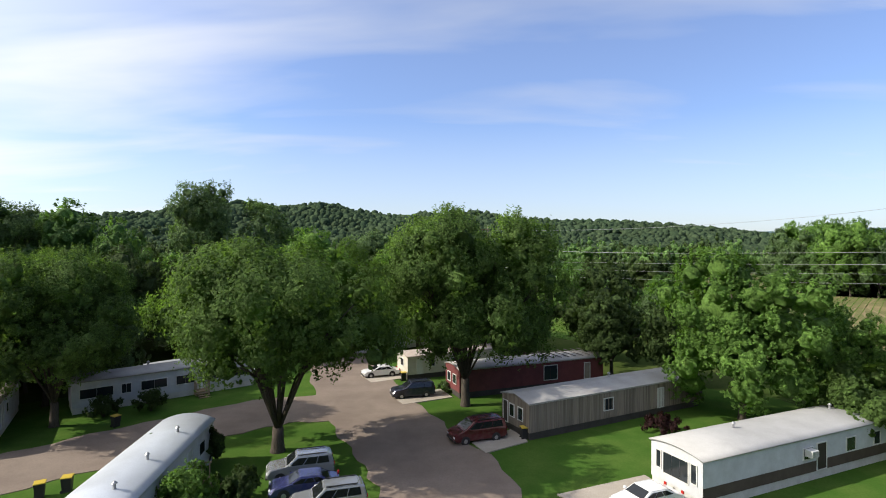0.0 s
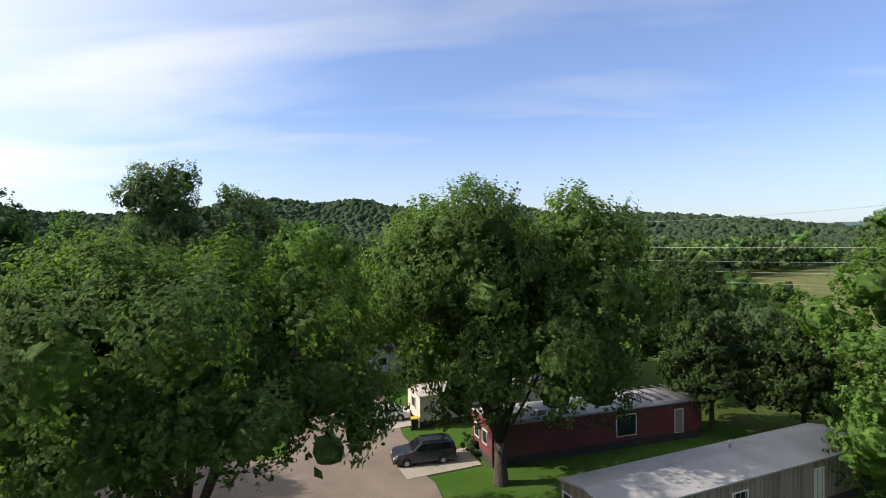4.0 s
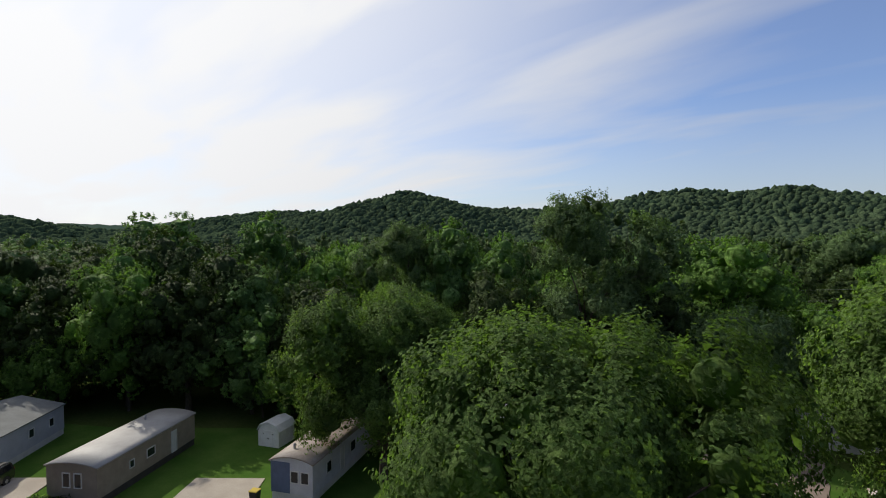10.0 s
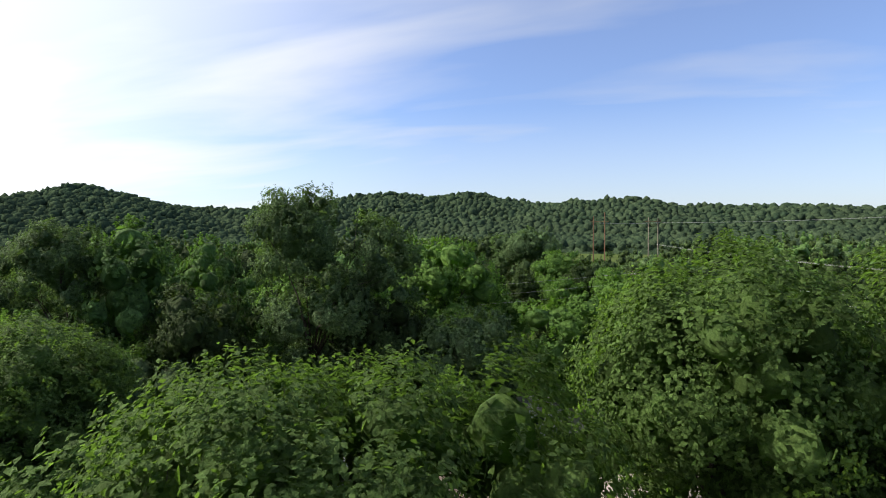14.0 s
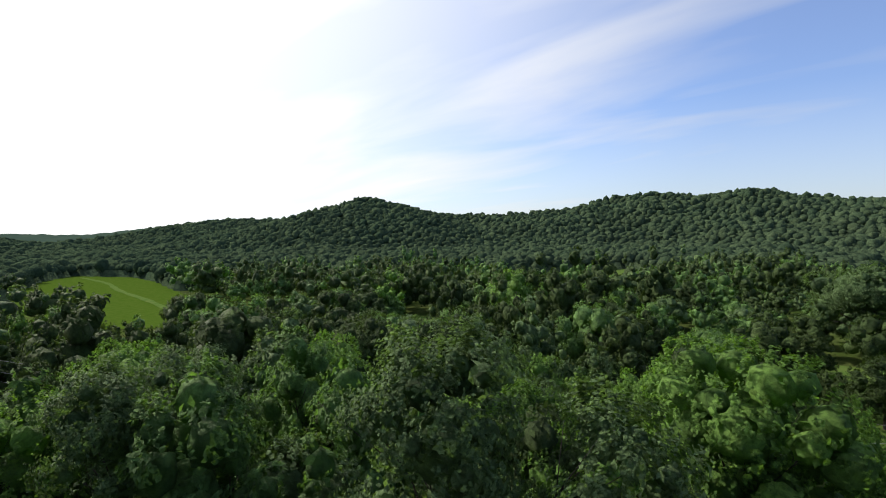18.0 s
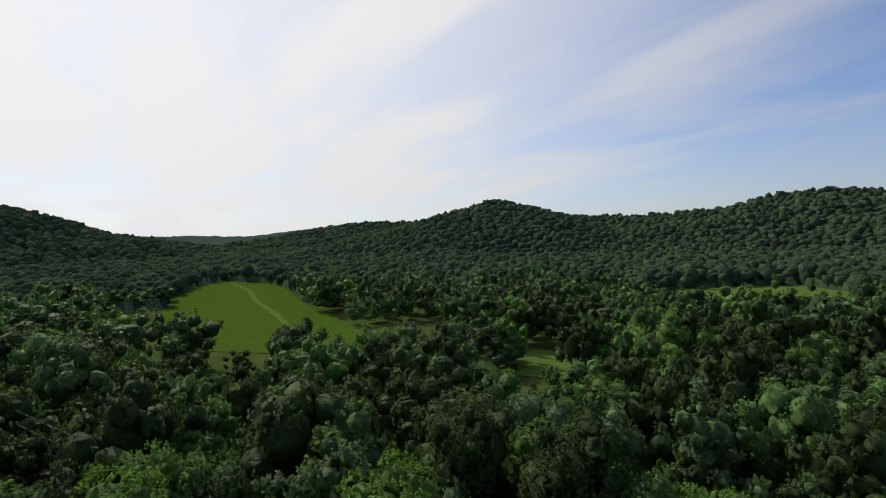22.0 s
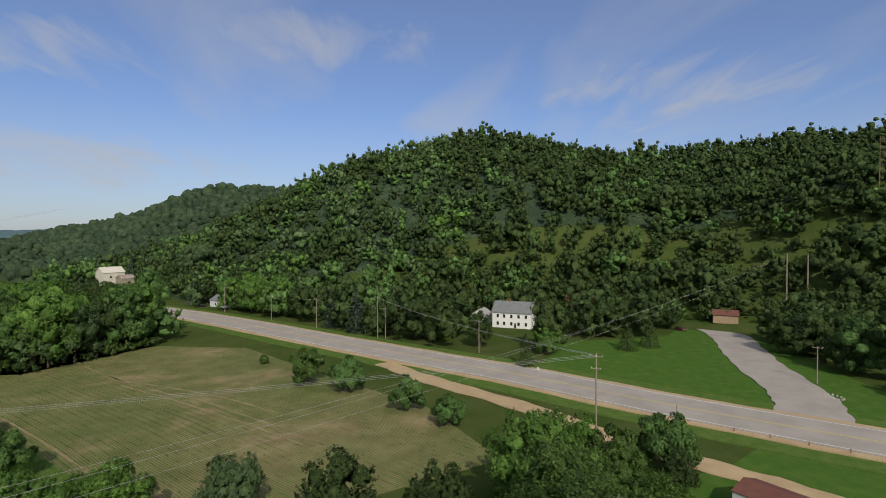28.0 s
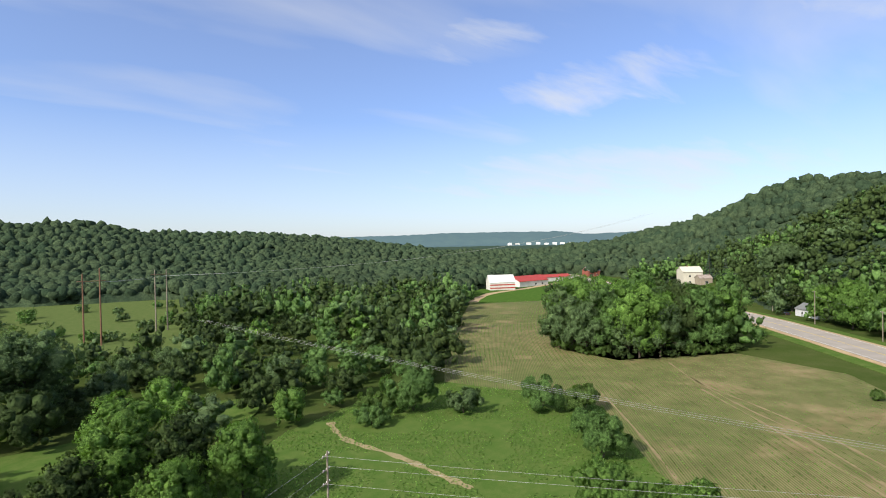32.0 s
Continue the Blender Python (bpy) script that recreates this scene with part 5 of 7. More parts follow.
def add_steps(ob, x, W, side=-1, wide=1.3, wood=None):
    """Wooden steps with a rail up to a door on a long wall."""
    wood = wood or WOOD_TAN
    y0 = side * W / 2
    part("landing", boxed(x - .1, x + wide, min(y0, y0 + side * 1.2), max(y0, y0 + side * 1.2), .5, .6), wood, ob)
    for k in range(3):
        ya, yb = y0 + side * (1.2 + .28 * k), y0 + side * (1.48 + .28 * k)
        part("tread", boxed(x, x + wide - .1, min(ya, yb), max(ya, yb), .36 - .16 * k, .42 - .16 * k), wood, ob)
    for u in (x - .06, x + wide - .04):
        for k in range(3):
            yy = y0 + side * (.1 + .5 * k)
            part("baluster", boxed(u, u + .07, yy - .035, yy + .035, -.05 if k == 2 else 0, 1.5), wood, ob)
        part("handrail", boxed(u - .01, u + .08, min(y0, y0 + side * 1.25), max(y0, y0 + side * 1.25), 1.5, 1.57), wood, ob)


h = trailer((16.35, 33.5), 23.5, 21.5, 4.3, SIDING_WHITE, ROOF_WHITE, SKIRT_WHITE, "white and brown mobile home with a bay window on the lawn", band=BAND_BROWN, rise=.3,
            windows=(("front", -1.75, .75, .55, 1.35, 1), ("front", -1.1, .55, 2.2, 1.55, 3), ("front", 1.2, .75, .5, 1.3, 1), ("right", 9.7, .95, 1.1, .9, 1), ("right", 14.6, .8, 1.2, 1.1, 2), ("right", 18, .8, .9, 1.1, 1)),
            doors=(("right", 11.2, 1.15, DOOR_DARK),), vents=(.3, .82))
add_unit(h, 9.9, 4.3)
h = trailer((7.35, 45.5), 27, 21.5, 4.2, SIDING_GREY, ROOF_GREY, SKIRT_DARK, "grey weathered board mobile home with a pale roof", rib=.42, bow=False, rise=.42,
            windows=(("right", 8.4, .7, 1.25, 1.2, 1), ("front", -1.2, .7, .8, 1.2, 1), ("front", .1, .7, .8, 1.2, 1)),
            doors=(("right", 15.4, .95, DOOR_WHITE), ("front", 1.1, .8, DOOR_DARK)), vents=(.55,))
h = trailer((1.75, 57.8), 21.5, 19, 4.0, SIDING_RED, ROOF_GREY, SKIRT_DARK, "dull red mobile home with a patched pale metal roof", rise=.3,
            windows=(("right", 10.6, .35, 1.9, 1.75, 2), ("front", -1.2, .7, 1.0, 1.1, 2), ("front", .4, .7, 1.0, 1.1, 2)),
            doors=(("right", 16.2, .9, SIDING_TAN),), vents=(.35,))
for k in range(8):
    part("roof_rib", boxed(11 + k * 1.0, 11.14 + k * 1.0, -2.0, 2.0, 3.49, 3.54), ROOF_DARK, h, "dark batten across the roof")
trailer((-4.4, 65.7), 24, 13, 3.8, SIDING_CREAM, ROOF_RUST, SKIRT_DARK, "cream mobile home with a rust-streaked roof", rise=.22, H=2.3,
        windows=(("right", 2.9, .8, .8, .9, 1), ("right", 6, .8, 1.2, .9, 2), ("front", -.6, .8, 1.2, 1.0, 2)), doors=(("right", 1.2, .85, DOOR_WHITE),), vents=(.5,))
trailer((-13.2, 82), 30, 13, 3.8, SIDING_WHITE, ROOF_GREY, SKIRT_WHITE, "pale mobile home at the end of the lane",
        windows=(("right", 2, .8, 1.2, 1.0, 2), ("front", -.7, .8, 1.4, 1.0, 2)), doors=(("right", 5, .9, DOOR_DARK),))
h = trailer((-36.6, 52.4), 39, 18, 4.0, SIDING_WHITE, ROOF_GREY, SKIRT_WHITE, "long white mobile home with dark blue shutters", band=None,
            windows=tuple(("right", u, .75, w, 1.05, 2) for u, w in ((.6, 3.0), (4.2, 1.0), (6.0, 2.6), (9.4, 2.0), (12.6, 1.6), (15.2, 2.2))), doors=(("right", 11.5, .9, DOOR_WHITE),), vents=(.4, .7))
add_steps(h, 11.3, 4.0)
h = trailer((-21.7, 41.3), 276, 16, 3.7, SIDING_WHITE, ROOF_BLUE, SKIRT_WHITE, "pale mobile home with a bowed silver-blue roof", rise=.5,
            windows=(("left", 2, .8, 1.3, 1.0, 2), ("left", 9, .8, 1.3, 1.0, 2), ("right", 4, .8, 1.3, 1.0, 2)), doors=(("left", 4.6, .9, DOOR_WHITE),), vents=(.25, .55, .8))
add_steps(h, 4.4, 3.7, 1)
h = trailer((-36.5, 42.7), 120, 13, 3.7, SIDING_WHITE, ROOF_RUST, SKIRT_WHITE, "blue and white mobile home with a stained bowed roof", rise=.42,
            windows=(("front", -1.55, .85, .75, 1.0, 1), ("front", -.65, .85, .75, 1.0, 1), ("right", 2.2, .8, .9, 1.0, 1), ("right", 6.6, .8, 1.1, 1.0, 2)), doors=(("right", 4.6, .85, DOOR_WHITE),), vents=(.12, .6))
part("front_panel", boxed(-.03, 0, -.05 + .2, 1.84, .66, 3.1), SIDING_BLUE, h, "blue-grey front siding")
trailer((-47.6, 30.6), 128, 12.5, 4.4, SIDING_TAN, ROOF_GREY, SKIRT_DARK, "tan mobile home with a pale bowed roof", rise=.32,
        windows=(("front", -.9, .8, .7, 1.2, 1), ("front", .1, .8, .7, 1.2, 1), ("right", 5.5, .9, 1.1, .8, 1), ("right", 3.4, .9, .6, .7, 1)), doors=(("right", 8.8, .85, DOOR_WHITE),), vents=(.75,))
trailer((-57.0, 22.8), 141, 14, 8.4, SIDING_LILAC, ROOF_SLATE, SKIRT_WHITE, "pale double-wide mobile home with a grey gable roof", bow=False, rise=1.0, name="mobile_home",
        windows=(("front", -2.0, .7, .6, 1.5, 1), ("front", -.9, .7, .6, 1.5, 1), ("right", 4, .9, .8, .9, 1), ("right", 8.5, .9, .8, .9, 1), ("right", 11.5, .9, .8, .9, 1)), vents=(.3, .5, .8))
trailer((-44.6, 21.8), 278, 15, 4.4, SIDING_LILAC, ROOF_DARK, SKIRT_DARK, "lilac mobile home with a dark shingle roof", bow=False, rise=.7,
        windows=(("left", 3, .8, 1.2, 1.0, 2), ("left", 9, .8, 1.2, 1.0, 2)), vents=(.3,))
trailer((31.5, 25.0), 208.5, 17, 6.2, SIDING_WHITE, ROOF_BROWN, SKIRT_WHITE, "house-like mobile home with a red-brown shingle roof", bow=False, rise=.95,
        windows=(("left", 3, .8, 1.2, 1.0, 2), ("left", 8, .8, 1.2, 1.0, 2), ("left", 13, .8, 1.2, 1.0, 2), ("back", -1.0, .8, 1.4, 1.0, 2)), doors=(("left", 5.6, .9, DOOR_WHITE),), vents=(.6,))
trailer((-22.5, -36), 262, 17, 4.5, SIDING_WHITE, ROOF_WHITE, SKIRT_WHITE, "white mobile home with a bright roof near the highway", bow=False, rise=.6,
        windows=(("front", -1.4, .8, 1.0, 1.1, 2), ("front", .3, .8, 1.0, 1.1, 2), ("right", 4, .8, 1.2, 1.0, 2)))
trailer((-24, -12), 185, 15, 4.4, SIDING_CREAM, ROOF_WHITE, SKIRT_WHITE, "cream mobile home with three dark windows",
        windows=(("right", 3, .8, .7, 1.0, 1), ("right", 4.2, .8, .7, 1.0, 1), ("right", 5.4, .8, .7, 1.0, 1), ("right", 11, .8, 1.2, 1.0, 2)), doors=(("right", 8, .9, DOOR_WHITE),))
trailer((-44, -46), 250, 15, 4.4, SIDING_WHITE, ROOF_GREY, SKIRT_DARK, "white mobile home under trees", windows=(("front", -1, .8, 1.8, 1.0, 2), ("right", 4, .8, 1.2, 1.0, 2)))
trailer((-60, -74), 245, 15, 4.4, SIDING_TAN, ROOF_RUST, SKIRT_DARK, "tan mobile home with an orange-stained roof", windows=(("front", -1, .8, 1.8, 1.0, 2),))
trailer((-88, -26), 170, 14, 4.4, SIDING_WHITE, ROOF_GREY, SKIRT_WHITE, "white mobile home at the shaded lane end", windows=(("front", -1, .8, 1.6, 1.0, 2), ("left", 3, .8, 1.2, 1.0, 2)))
trailer((-58, -16), 190, 13, 4.2, SIDING_WHITE, ROOF_GREY, SKIRT_DARK, "pale mobile home beside the shaded lane", windows=(("front", -1, .8, 1.6, 1.0, 2), ("right", 3, .8, 1.2, 1.0, 2)))
trailer((-84, 10), 140, 12, 4.2, SIDING_TAN, ROOF_GREY, SKIRT_DARK, "small brown mobile home by the wood edge", windows=(("front", -1, .8, 1.6, 1.0, 2),))


def garden_shed(x, y, turn, label, wall, roof, L=2.6, W=2.4):
    """A small shed with a gambrel roof and double doors."""
    ob = thing("garden_shed", label, "shed", pose(x, y, 0, 0, 0, turn))
    prof = [(-W / 2, 0), (-W / 2, 1.55), (-W * .36, 2.1), (0, 2.4), (W * .36, 2.1), (W / 2, 1.55), (W / 2, 0)]
    bm = bmesh.new()
    a, b = [[bm.verts.new((xx, yy, z)) for yy, z in prof] for xx in (0, L)]
    for i in range(7):
        bm.faces.new((a[i], a[(i + 1) % 7], b[(i + 1) % 7], b[i]))
    bm.faces.new(a), bm.faces.new(b)
    part("wall", bm, wall, ob)
    bm = bmesh.new()
    over = [(y * 1.08, z + .05) for y, z in prof[1:6]]
    rows = [[bm.verts.new((xx, yy, z + dz)) for yy, z in over] for xx in (-.12, L + .12) for dz in (0, .07)]
    for i in range(4):
        for p, q in ((0, 2), (1, 3), (0, 1), (2, 3)):
            bm.faces.new((rows[p][i], rows[p][i + 1], rows[q][i + 1], rows[q][i]))
    part("roof", bm, roof, ob)
    for s in (-1, 1):
        d = part("door", boxed(-.04, -.005, min(.02 * s, .62 * s), max(.02 * s, .62 * s), .08, 1.65), wall, ob)
        part("hinge", boxed(-.055, -.04, min(.45 * s, .62 * s), max(.45 * s, .62 * s), 1.3, 1.36), BLACK, d)
        part("handle", boxed(-.075, -.04, min(.06 * s, .1 * s), max(.06 * s, .1 * s), .8, .95), BLACK, d)
    return ob


garden_shed(-49.5, 45.4, 117, "white garden shed with a barn-shaped roof on the grass", WHITE, WHITE)
garden_shed(-78, 14.5, 140, "brown wooden shed with a pale roof", WOOD_GREY, ROOF_GREY, 3.2, 3.0)
garden_shed(27.4, 57.2, 120, "small grey utility shed behind the board home", WOOD_GREY, ROOF_GREY, 1.4, 1.2)

# ---- cars and bins ----
car(-10.4, 38.7, 197, PAINT_SILVER, "silver suv parked beside the maple", "suv")
car(-9.4, 36.1, 197, PAINT_BLUE, "dark blue sedan parked between two silver cars", "sedan")
car(-7.3, 33.7, 197, PAINT_SILVER, "silver suv with a roof rack on the grass edge", "suv")
car(2.9, 45.9, 201, PAINT_RED, "dark red minivan on a concrete slab", "van")
car(-3.4, 58.9, 197, PAINT_NAVY, "dark blue suv on a concrete slab", "suv")
car(-8.0, 67.9, 200, PAINT_WHITE, "white sedan on a concrete slab", "sedan")
car(13.0, 34.0, 203, PAINT_WHITE, "white sedan beside the white mobile home", "sedan")
car(-65.9, 13.9, 318, PAINT_WHITE, "white sedan on a slab by the lane", "sedan")
car(-57.0, 24.4, 318, PAINT_BLACK, "black suv with a roof rack on a slab", "suv")
car(-61.8, .9, 260, PAINT_WHITE, "white pickup truck with a covered bed on the lane", "pickup")
car(-66.4, -.8, 262, PAINT_WHITE, "white sedan beside the pickup truck", "sedan")
car(-76.2, 9.8, 300, PAINT_SILVER, "silver pickup truck by a brown shed", "pickup")
car(-73.6, -2.8, 290, PAINT_BLACK, "black car on the lane's grass edge", "sedan")
car(-70.6, 1.0, 290, PAINT_BLACK, "dark suv on the lane's grass edge", "suv")
car(-85.5, 5.5, 190, PAINT_WHITE, "white suv parked at the wood edge", "suv")
car(8.2, -9.2, 250, PAINT_TAUPE, "pale grey pickup truck on the parking ground", "pickup")
car(5.0, -13.2, 255, PAINT_TAUPE, "grey-brown sedan on the parking ground", "sedan")
car(2.4, -16.8, 250, PAINT_SILVER, "silver pickup truck with a white hood", "pickup")
car(29.8, -37.4, 229, PAINT_WHITE, "white convertible-sized car on the highway", "sedan", z=.55, group="cars on the highway")
car(163.5, -43, 200, PAINT_RED, "dark red car at the end of the driveway", "sedan")
car(262, 170, 40, PAINT_BLACK, "black car beside the highway houses", "sedan")
car(157, 56, 45, PAINT_TAUPE, "grey car parked under roadside trees", "suv")
for bx, by, bt in ((-25.7, 36.3, 20), (-26.9, 35.4, 30), (7.0, 46.0, 10), (-30.3, 49.2, 60), (-39.9, 39.6, 300), (-4.9, 65.6, 15), (-59, 4.7, 40)):
    wheelie_bin(bx, by, bt)

# ---- trees ----
tree_kind("maple", 11, 16.8, 9.3, 3.0, 110, 60000, .16, LEAF_MAPLE, .52, inner=.3, core=.55, fork=2.0, limbs=22, reach=1.1, form=[(0, 0, 11.4, 9.0, 5.3), (-1, 1, 8.6, 8.9, 3.7), (2.5, -2, 13.0, 5.0, 3.8)])
tree_kind("maple_tall", 12, 21.5, 9.5, 3.6, 130, 68000, .165, LEAF_MAPLE, .5, inner=.3, core=.55, fork=3.0, limbs=22, reach=1.1, form=[(-2.5, 0, 14.6, 7.4, 6.2), (6.2, -.5, 14.6, 5.0, 6.6), (1.0, .5, 9.0, 8.0, 5.0), (-4.5, 0, 14.8, 4.0, 3.6)])
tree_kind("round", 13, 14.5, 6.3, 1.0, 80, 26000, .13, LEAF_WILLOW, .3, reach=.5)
# the cottonwood's lighter leaves put some of the sunlight into its colour
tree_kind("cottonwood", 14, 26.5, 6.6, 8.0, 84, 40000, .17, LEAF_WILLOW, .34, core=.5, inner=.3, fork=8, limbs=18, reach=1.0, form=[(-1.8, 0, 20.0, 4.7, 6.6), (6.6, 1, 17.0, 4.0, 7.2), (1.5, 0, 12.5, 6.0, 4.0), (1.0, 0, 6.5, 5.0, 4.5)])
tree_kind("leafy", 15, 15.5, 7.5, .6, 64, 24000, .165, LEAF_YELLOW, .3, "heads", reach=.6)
tree_kind("dark", 16, 14.0, 6.0, 1.5, 48, 14000, .18, LEAF_DARK, .3, "heads", reach=.6)
tree_kind("maple_low", 17, 17.5, 8.2, 2.2, 80, 30000, .16, LEAF_WILLOW, .38, fork=3.0, limbs=16, reach=.7, form=[(0, 0, 10.6, 8.2, 6.6), (-1, 1, 6.5, 7.4, 4.2), (2.5, -2, 13.2, 4.5, 4.2)])
plant("maple", -13.5, 43.3, label="spreading green maple with a forked trunk beside the lane", group="park maples")
plant("maple_tall", 2.3, 55.4, size=.95, turn=4, label="tall full maple on the lawn by the red home", group="park maples")
plant("maple_tall", -36.0, 49.2, size=.76, label="green maple in front of the white home", group="park maples")
plant("cottonwood", -33.2, 77.5, turn=12, label="tall two-headed cottonwood above the woods")
plant("cottonwood", -56, 70, size=.87, turn=100, label="tall cottonwood among the woods behind the park")
plant("cottonwood", -63, 75, size=.84, turn=220, label="tall cottonwood among the woods behind the park")
plant("round", -41.5, 55.5, label="round pale green tree behind the blue and white home")
plant("leafy", 28.6, 51, size=1.08, wide=1.05, label="broad light green tree at the edge of the park")
plant("leafy", 38.5, 51, size=.74, label="light green tree at the edge of the park")
plant("dark", 21, 66.5, size=.78, label="dark green tree behind the red home")
plant("dark", 27.5, 64.5, size=.74, label="dark green tree behind the red home")
plant("dark", 22, 76, label="dark green tree behind the red home")
plant("dark", 12, 78, size=.9, label="dark green tree behind the red home")
plant("leafy", 40, 52, size=.35, label="low ivy-green thicket at the lawn's edge", wide=1.6, name="bush", category="bush")
plant("maple_low", -54.2, 8.9, size=1.38, wide=1.14, label="large maple with a dark forked trunk by the lane", group="park maples", turn=130)
plant("leafy", -4, 87, size=1.08, wide=1.25, label="bright green maple at the edge of the meadow")
plant("leafy", 5.5, 92, size=.95, wide=1.2, label="bright green maple at the edge of the meadow")
for tx, ty, ts, tk in ((-21, 127, .62, "leafy"), (-12, 119, .55, "dark"), (-26, 142, .6, "dark"), (-3, 112, .45, "leafy")):
    plant(tk, tx, ty, size=ts, wide=1.1, label="round leafy tree at the meadow's edge", group="trees in the meadow")
plant("maple_low", -12, -16, size=1.18, label="large grey-green tree over the parking ground", group="park trees")
plant("maple_low", -35.5, -27, size=1.0, label="grey-green tree between mobile homes", group="park trees")
plant("maple_low", -57, -3.5, size=1.06, label="broad grey-green tree by the lane", group="park trees")
plant("maple_low", -50, -9, size=.98, label="broad grey-green tree by the lane", group="park trees", turn=200)
plant("maple_tall", -73, -20, size=.84, label="dense dark maple by the shaded lane", group="park trees")
for tx, ty, ts, tk in ((-64, -40, 1.1, "dark"), (-74, -52, 1.15, "dark"), (-52, -62, .95, "dark"), (-60, -90, .8, "dark"), (-84, -60, 1.2, "dark"), (-70, -76, 1.15, "dark"), (-40, -68, .75, "dark"),
                       (-28, -66, .6, "maple_low"), (-92, -46, 1.1, "dark"), (-46, -38, .9, "dark"), (-96, -2, 1.0, "dark"), (-90, -12, 1.0, "dark"), (36, 30, .5, "dark"), (-22, -26, .7, "maple_low"), (-84, -38, 1.0, "maple_low"), (-69, -9, 1.0, "dark"), (-76, -34, 1.15, "dark"), (-66, -26, 1.0, "dark"), (-83, -16, 1.05, "dark"), (-48, -24, .95, "dark"), (-54, -48, 1.1, "maple_low"), (-36, -54, 1.0, "dark"), (-88, 2, .95, "dark"), (-96, -26, 1.1, "dark"), (-79, 25, .85, "dark"), (-88, 19, .9, "dark"), (-94, 8, .9, "dark")):
    plant(tk, tx, ty, size=ts, label="full green tree between the mobile homes", group="park trees")

# near woods: each tree a thing of its own, in lighter leaves that carry some sunlight
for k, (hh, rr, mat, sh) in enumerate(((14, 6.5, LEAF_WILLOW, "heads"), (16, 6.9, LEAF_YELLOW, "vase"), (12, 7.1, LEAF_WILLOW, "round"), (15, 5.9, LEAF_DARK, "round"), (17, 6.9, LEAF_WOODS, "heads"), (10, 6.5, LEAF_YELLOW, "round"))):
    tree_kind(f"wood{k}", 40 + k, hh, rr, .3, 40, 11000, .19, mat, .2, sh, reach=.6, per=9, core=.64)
rng = np.random.default_rng(5)
LINE = [(-4, 25), (-10, 38), (-20, 58), (-31, 70), (-35, 71), (-28, 75)]


def to_line(x, y):
    best = np.full(np.shape(x), 1e9)
    for (ax, ay), (bx, by) in zip(LINE, LINE[1:]):
        dx, dy = bx - ax, by - ay
        t = np.clip(((x - ax) * dx + (y - ay) * dy) / (dx * dx + dy * dy), 0, 1)
        best = np.minimum(best, np.hypot(x - ax - t * dx, y - ay - t * dy))
    return best


KEEP_OUT = [(-33.2, 77.5), (16, 92), (-56, 70), (-63, 75), (-4, 87), (5.5, 92), (-12, 92), (0, 96), (22, 76), (12, 78)]


def clear_of(x, y, r=7.0):
    ok = np.ones(np.shape(x), bool)
    for px, py in KEEP_OUT:
        ok &= np.hypot(x - px, y - py) > r
    return ok


x, y = scatter(rng, 8.2, lambda x, y: wooded(x, y) & (to_line(x, y) < 68) & clear_of(x, y), (-130, 90, -60, 170))
tone = wave(x, y, 26, 1.0)
for px, py, tn in zip(x, y, tone):
    k = int(rng.integers(0, 6))
    plant(f"wood{k}", px, py, size=float(np.clip(.86 + .2 * tn + rng.choice([-.28, 0, .05, .3]) + rng.uniform(-.1, .1), .42, 1.25) * (1.15 if -115 < px < -48 and 42 < py < 112 else .75 if py > 135 else 1)), wide=float(rng.uniform(.80, 1.08)), label="leafy broadleaf tree in the valley woods", group="trees of the near woods")
for px, py, ts in ((-47.5, 60.5, .9), (-53.5, 54.5, 1.1), (-60, 48.5, 1.0), (-66, 43.5, 1.15), (-73.5, 39, 1.05), (-80.5, 33, 1.1), (-88, 27, 1.0)):
    plant("dark" if ts > 1.04 else "wood4", px, py, size=ts, wide=1.05, label="full dark tree at the wood edge behind the homes", group="trees of the near woods")


def band(name, label, step, cond, area, kinds, low, high):
    """A stretch of woods, split by the kind of leaf."""
    x, y = scatter(rng, step, cond, area)
    s = np.clip((low + high) / 2 + .5 * (high - low) * (.8 * wave(x, y, 30, 2.0) + rng.choice([-.9, -.1, .1, .9], len(x)) + rng.uniform(-.3, .3, len(x))), low * .7, high * 1.2)
    s = s * np.where((x > -60) & (x < 72) & (y > 150) & (y < 300), .72, 1)
    s = s * stunted(x, y)
    pick = rng.random(len(x)) * np.where(y < 20, .66, 1.0)
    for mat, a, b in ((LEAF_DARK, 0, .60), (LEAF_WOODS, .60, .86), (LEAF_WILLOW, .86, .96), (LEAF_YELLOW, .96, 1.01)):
        m = (pick >= a) & (pick < b)
        if m.sum():
            woods(name, label, np.stack([x[m], y[m], s[m]], 1), kinds, mat, rng)


kb = woods_kinds(100, 2100, 22, .30, 2)
band("valley_woods", "dense green broadleaf woods on the valley floor", 10.6, lambda x, y: wooded(x, y) & (to_line(x, y) >= 68) & (to_line(x, y) < 165), (-260, 220, -160, 300), kb, .62, 1.25)
kc = woods_kinds(200, 280, 12, .55, 2)
band("middle_woods", "dense mixed green woods on slopes and valley floor", 10.6, lambda x, y: wooded(x, y) & (to_line(x, y) >= 165) & (np.hypot(x - VX, y - VY) < 345), (-400, 340, -300, 420), kc, .65, 1.25)
kd = woods_kinds(300, 130, 8, .50, 2)
band("hill_woods", "dense green woods on the steep hill by the highway", 8.8, lambda x, y: wooded(x, y) & (np.hypot(x - VX, y - VY) >= 335) & ((np.hypot(x - VX, y - VY) < 560) | ((y < -250) & (np.hypot(x - VX, y - VY) < 650))) & (x > -150) & (y < 330), (-150, 560, -590, 330), kd, .65, 1.2)


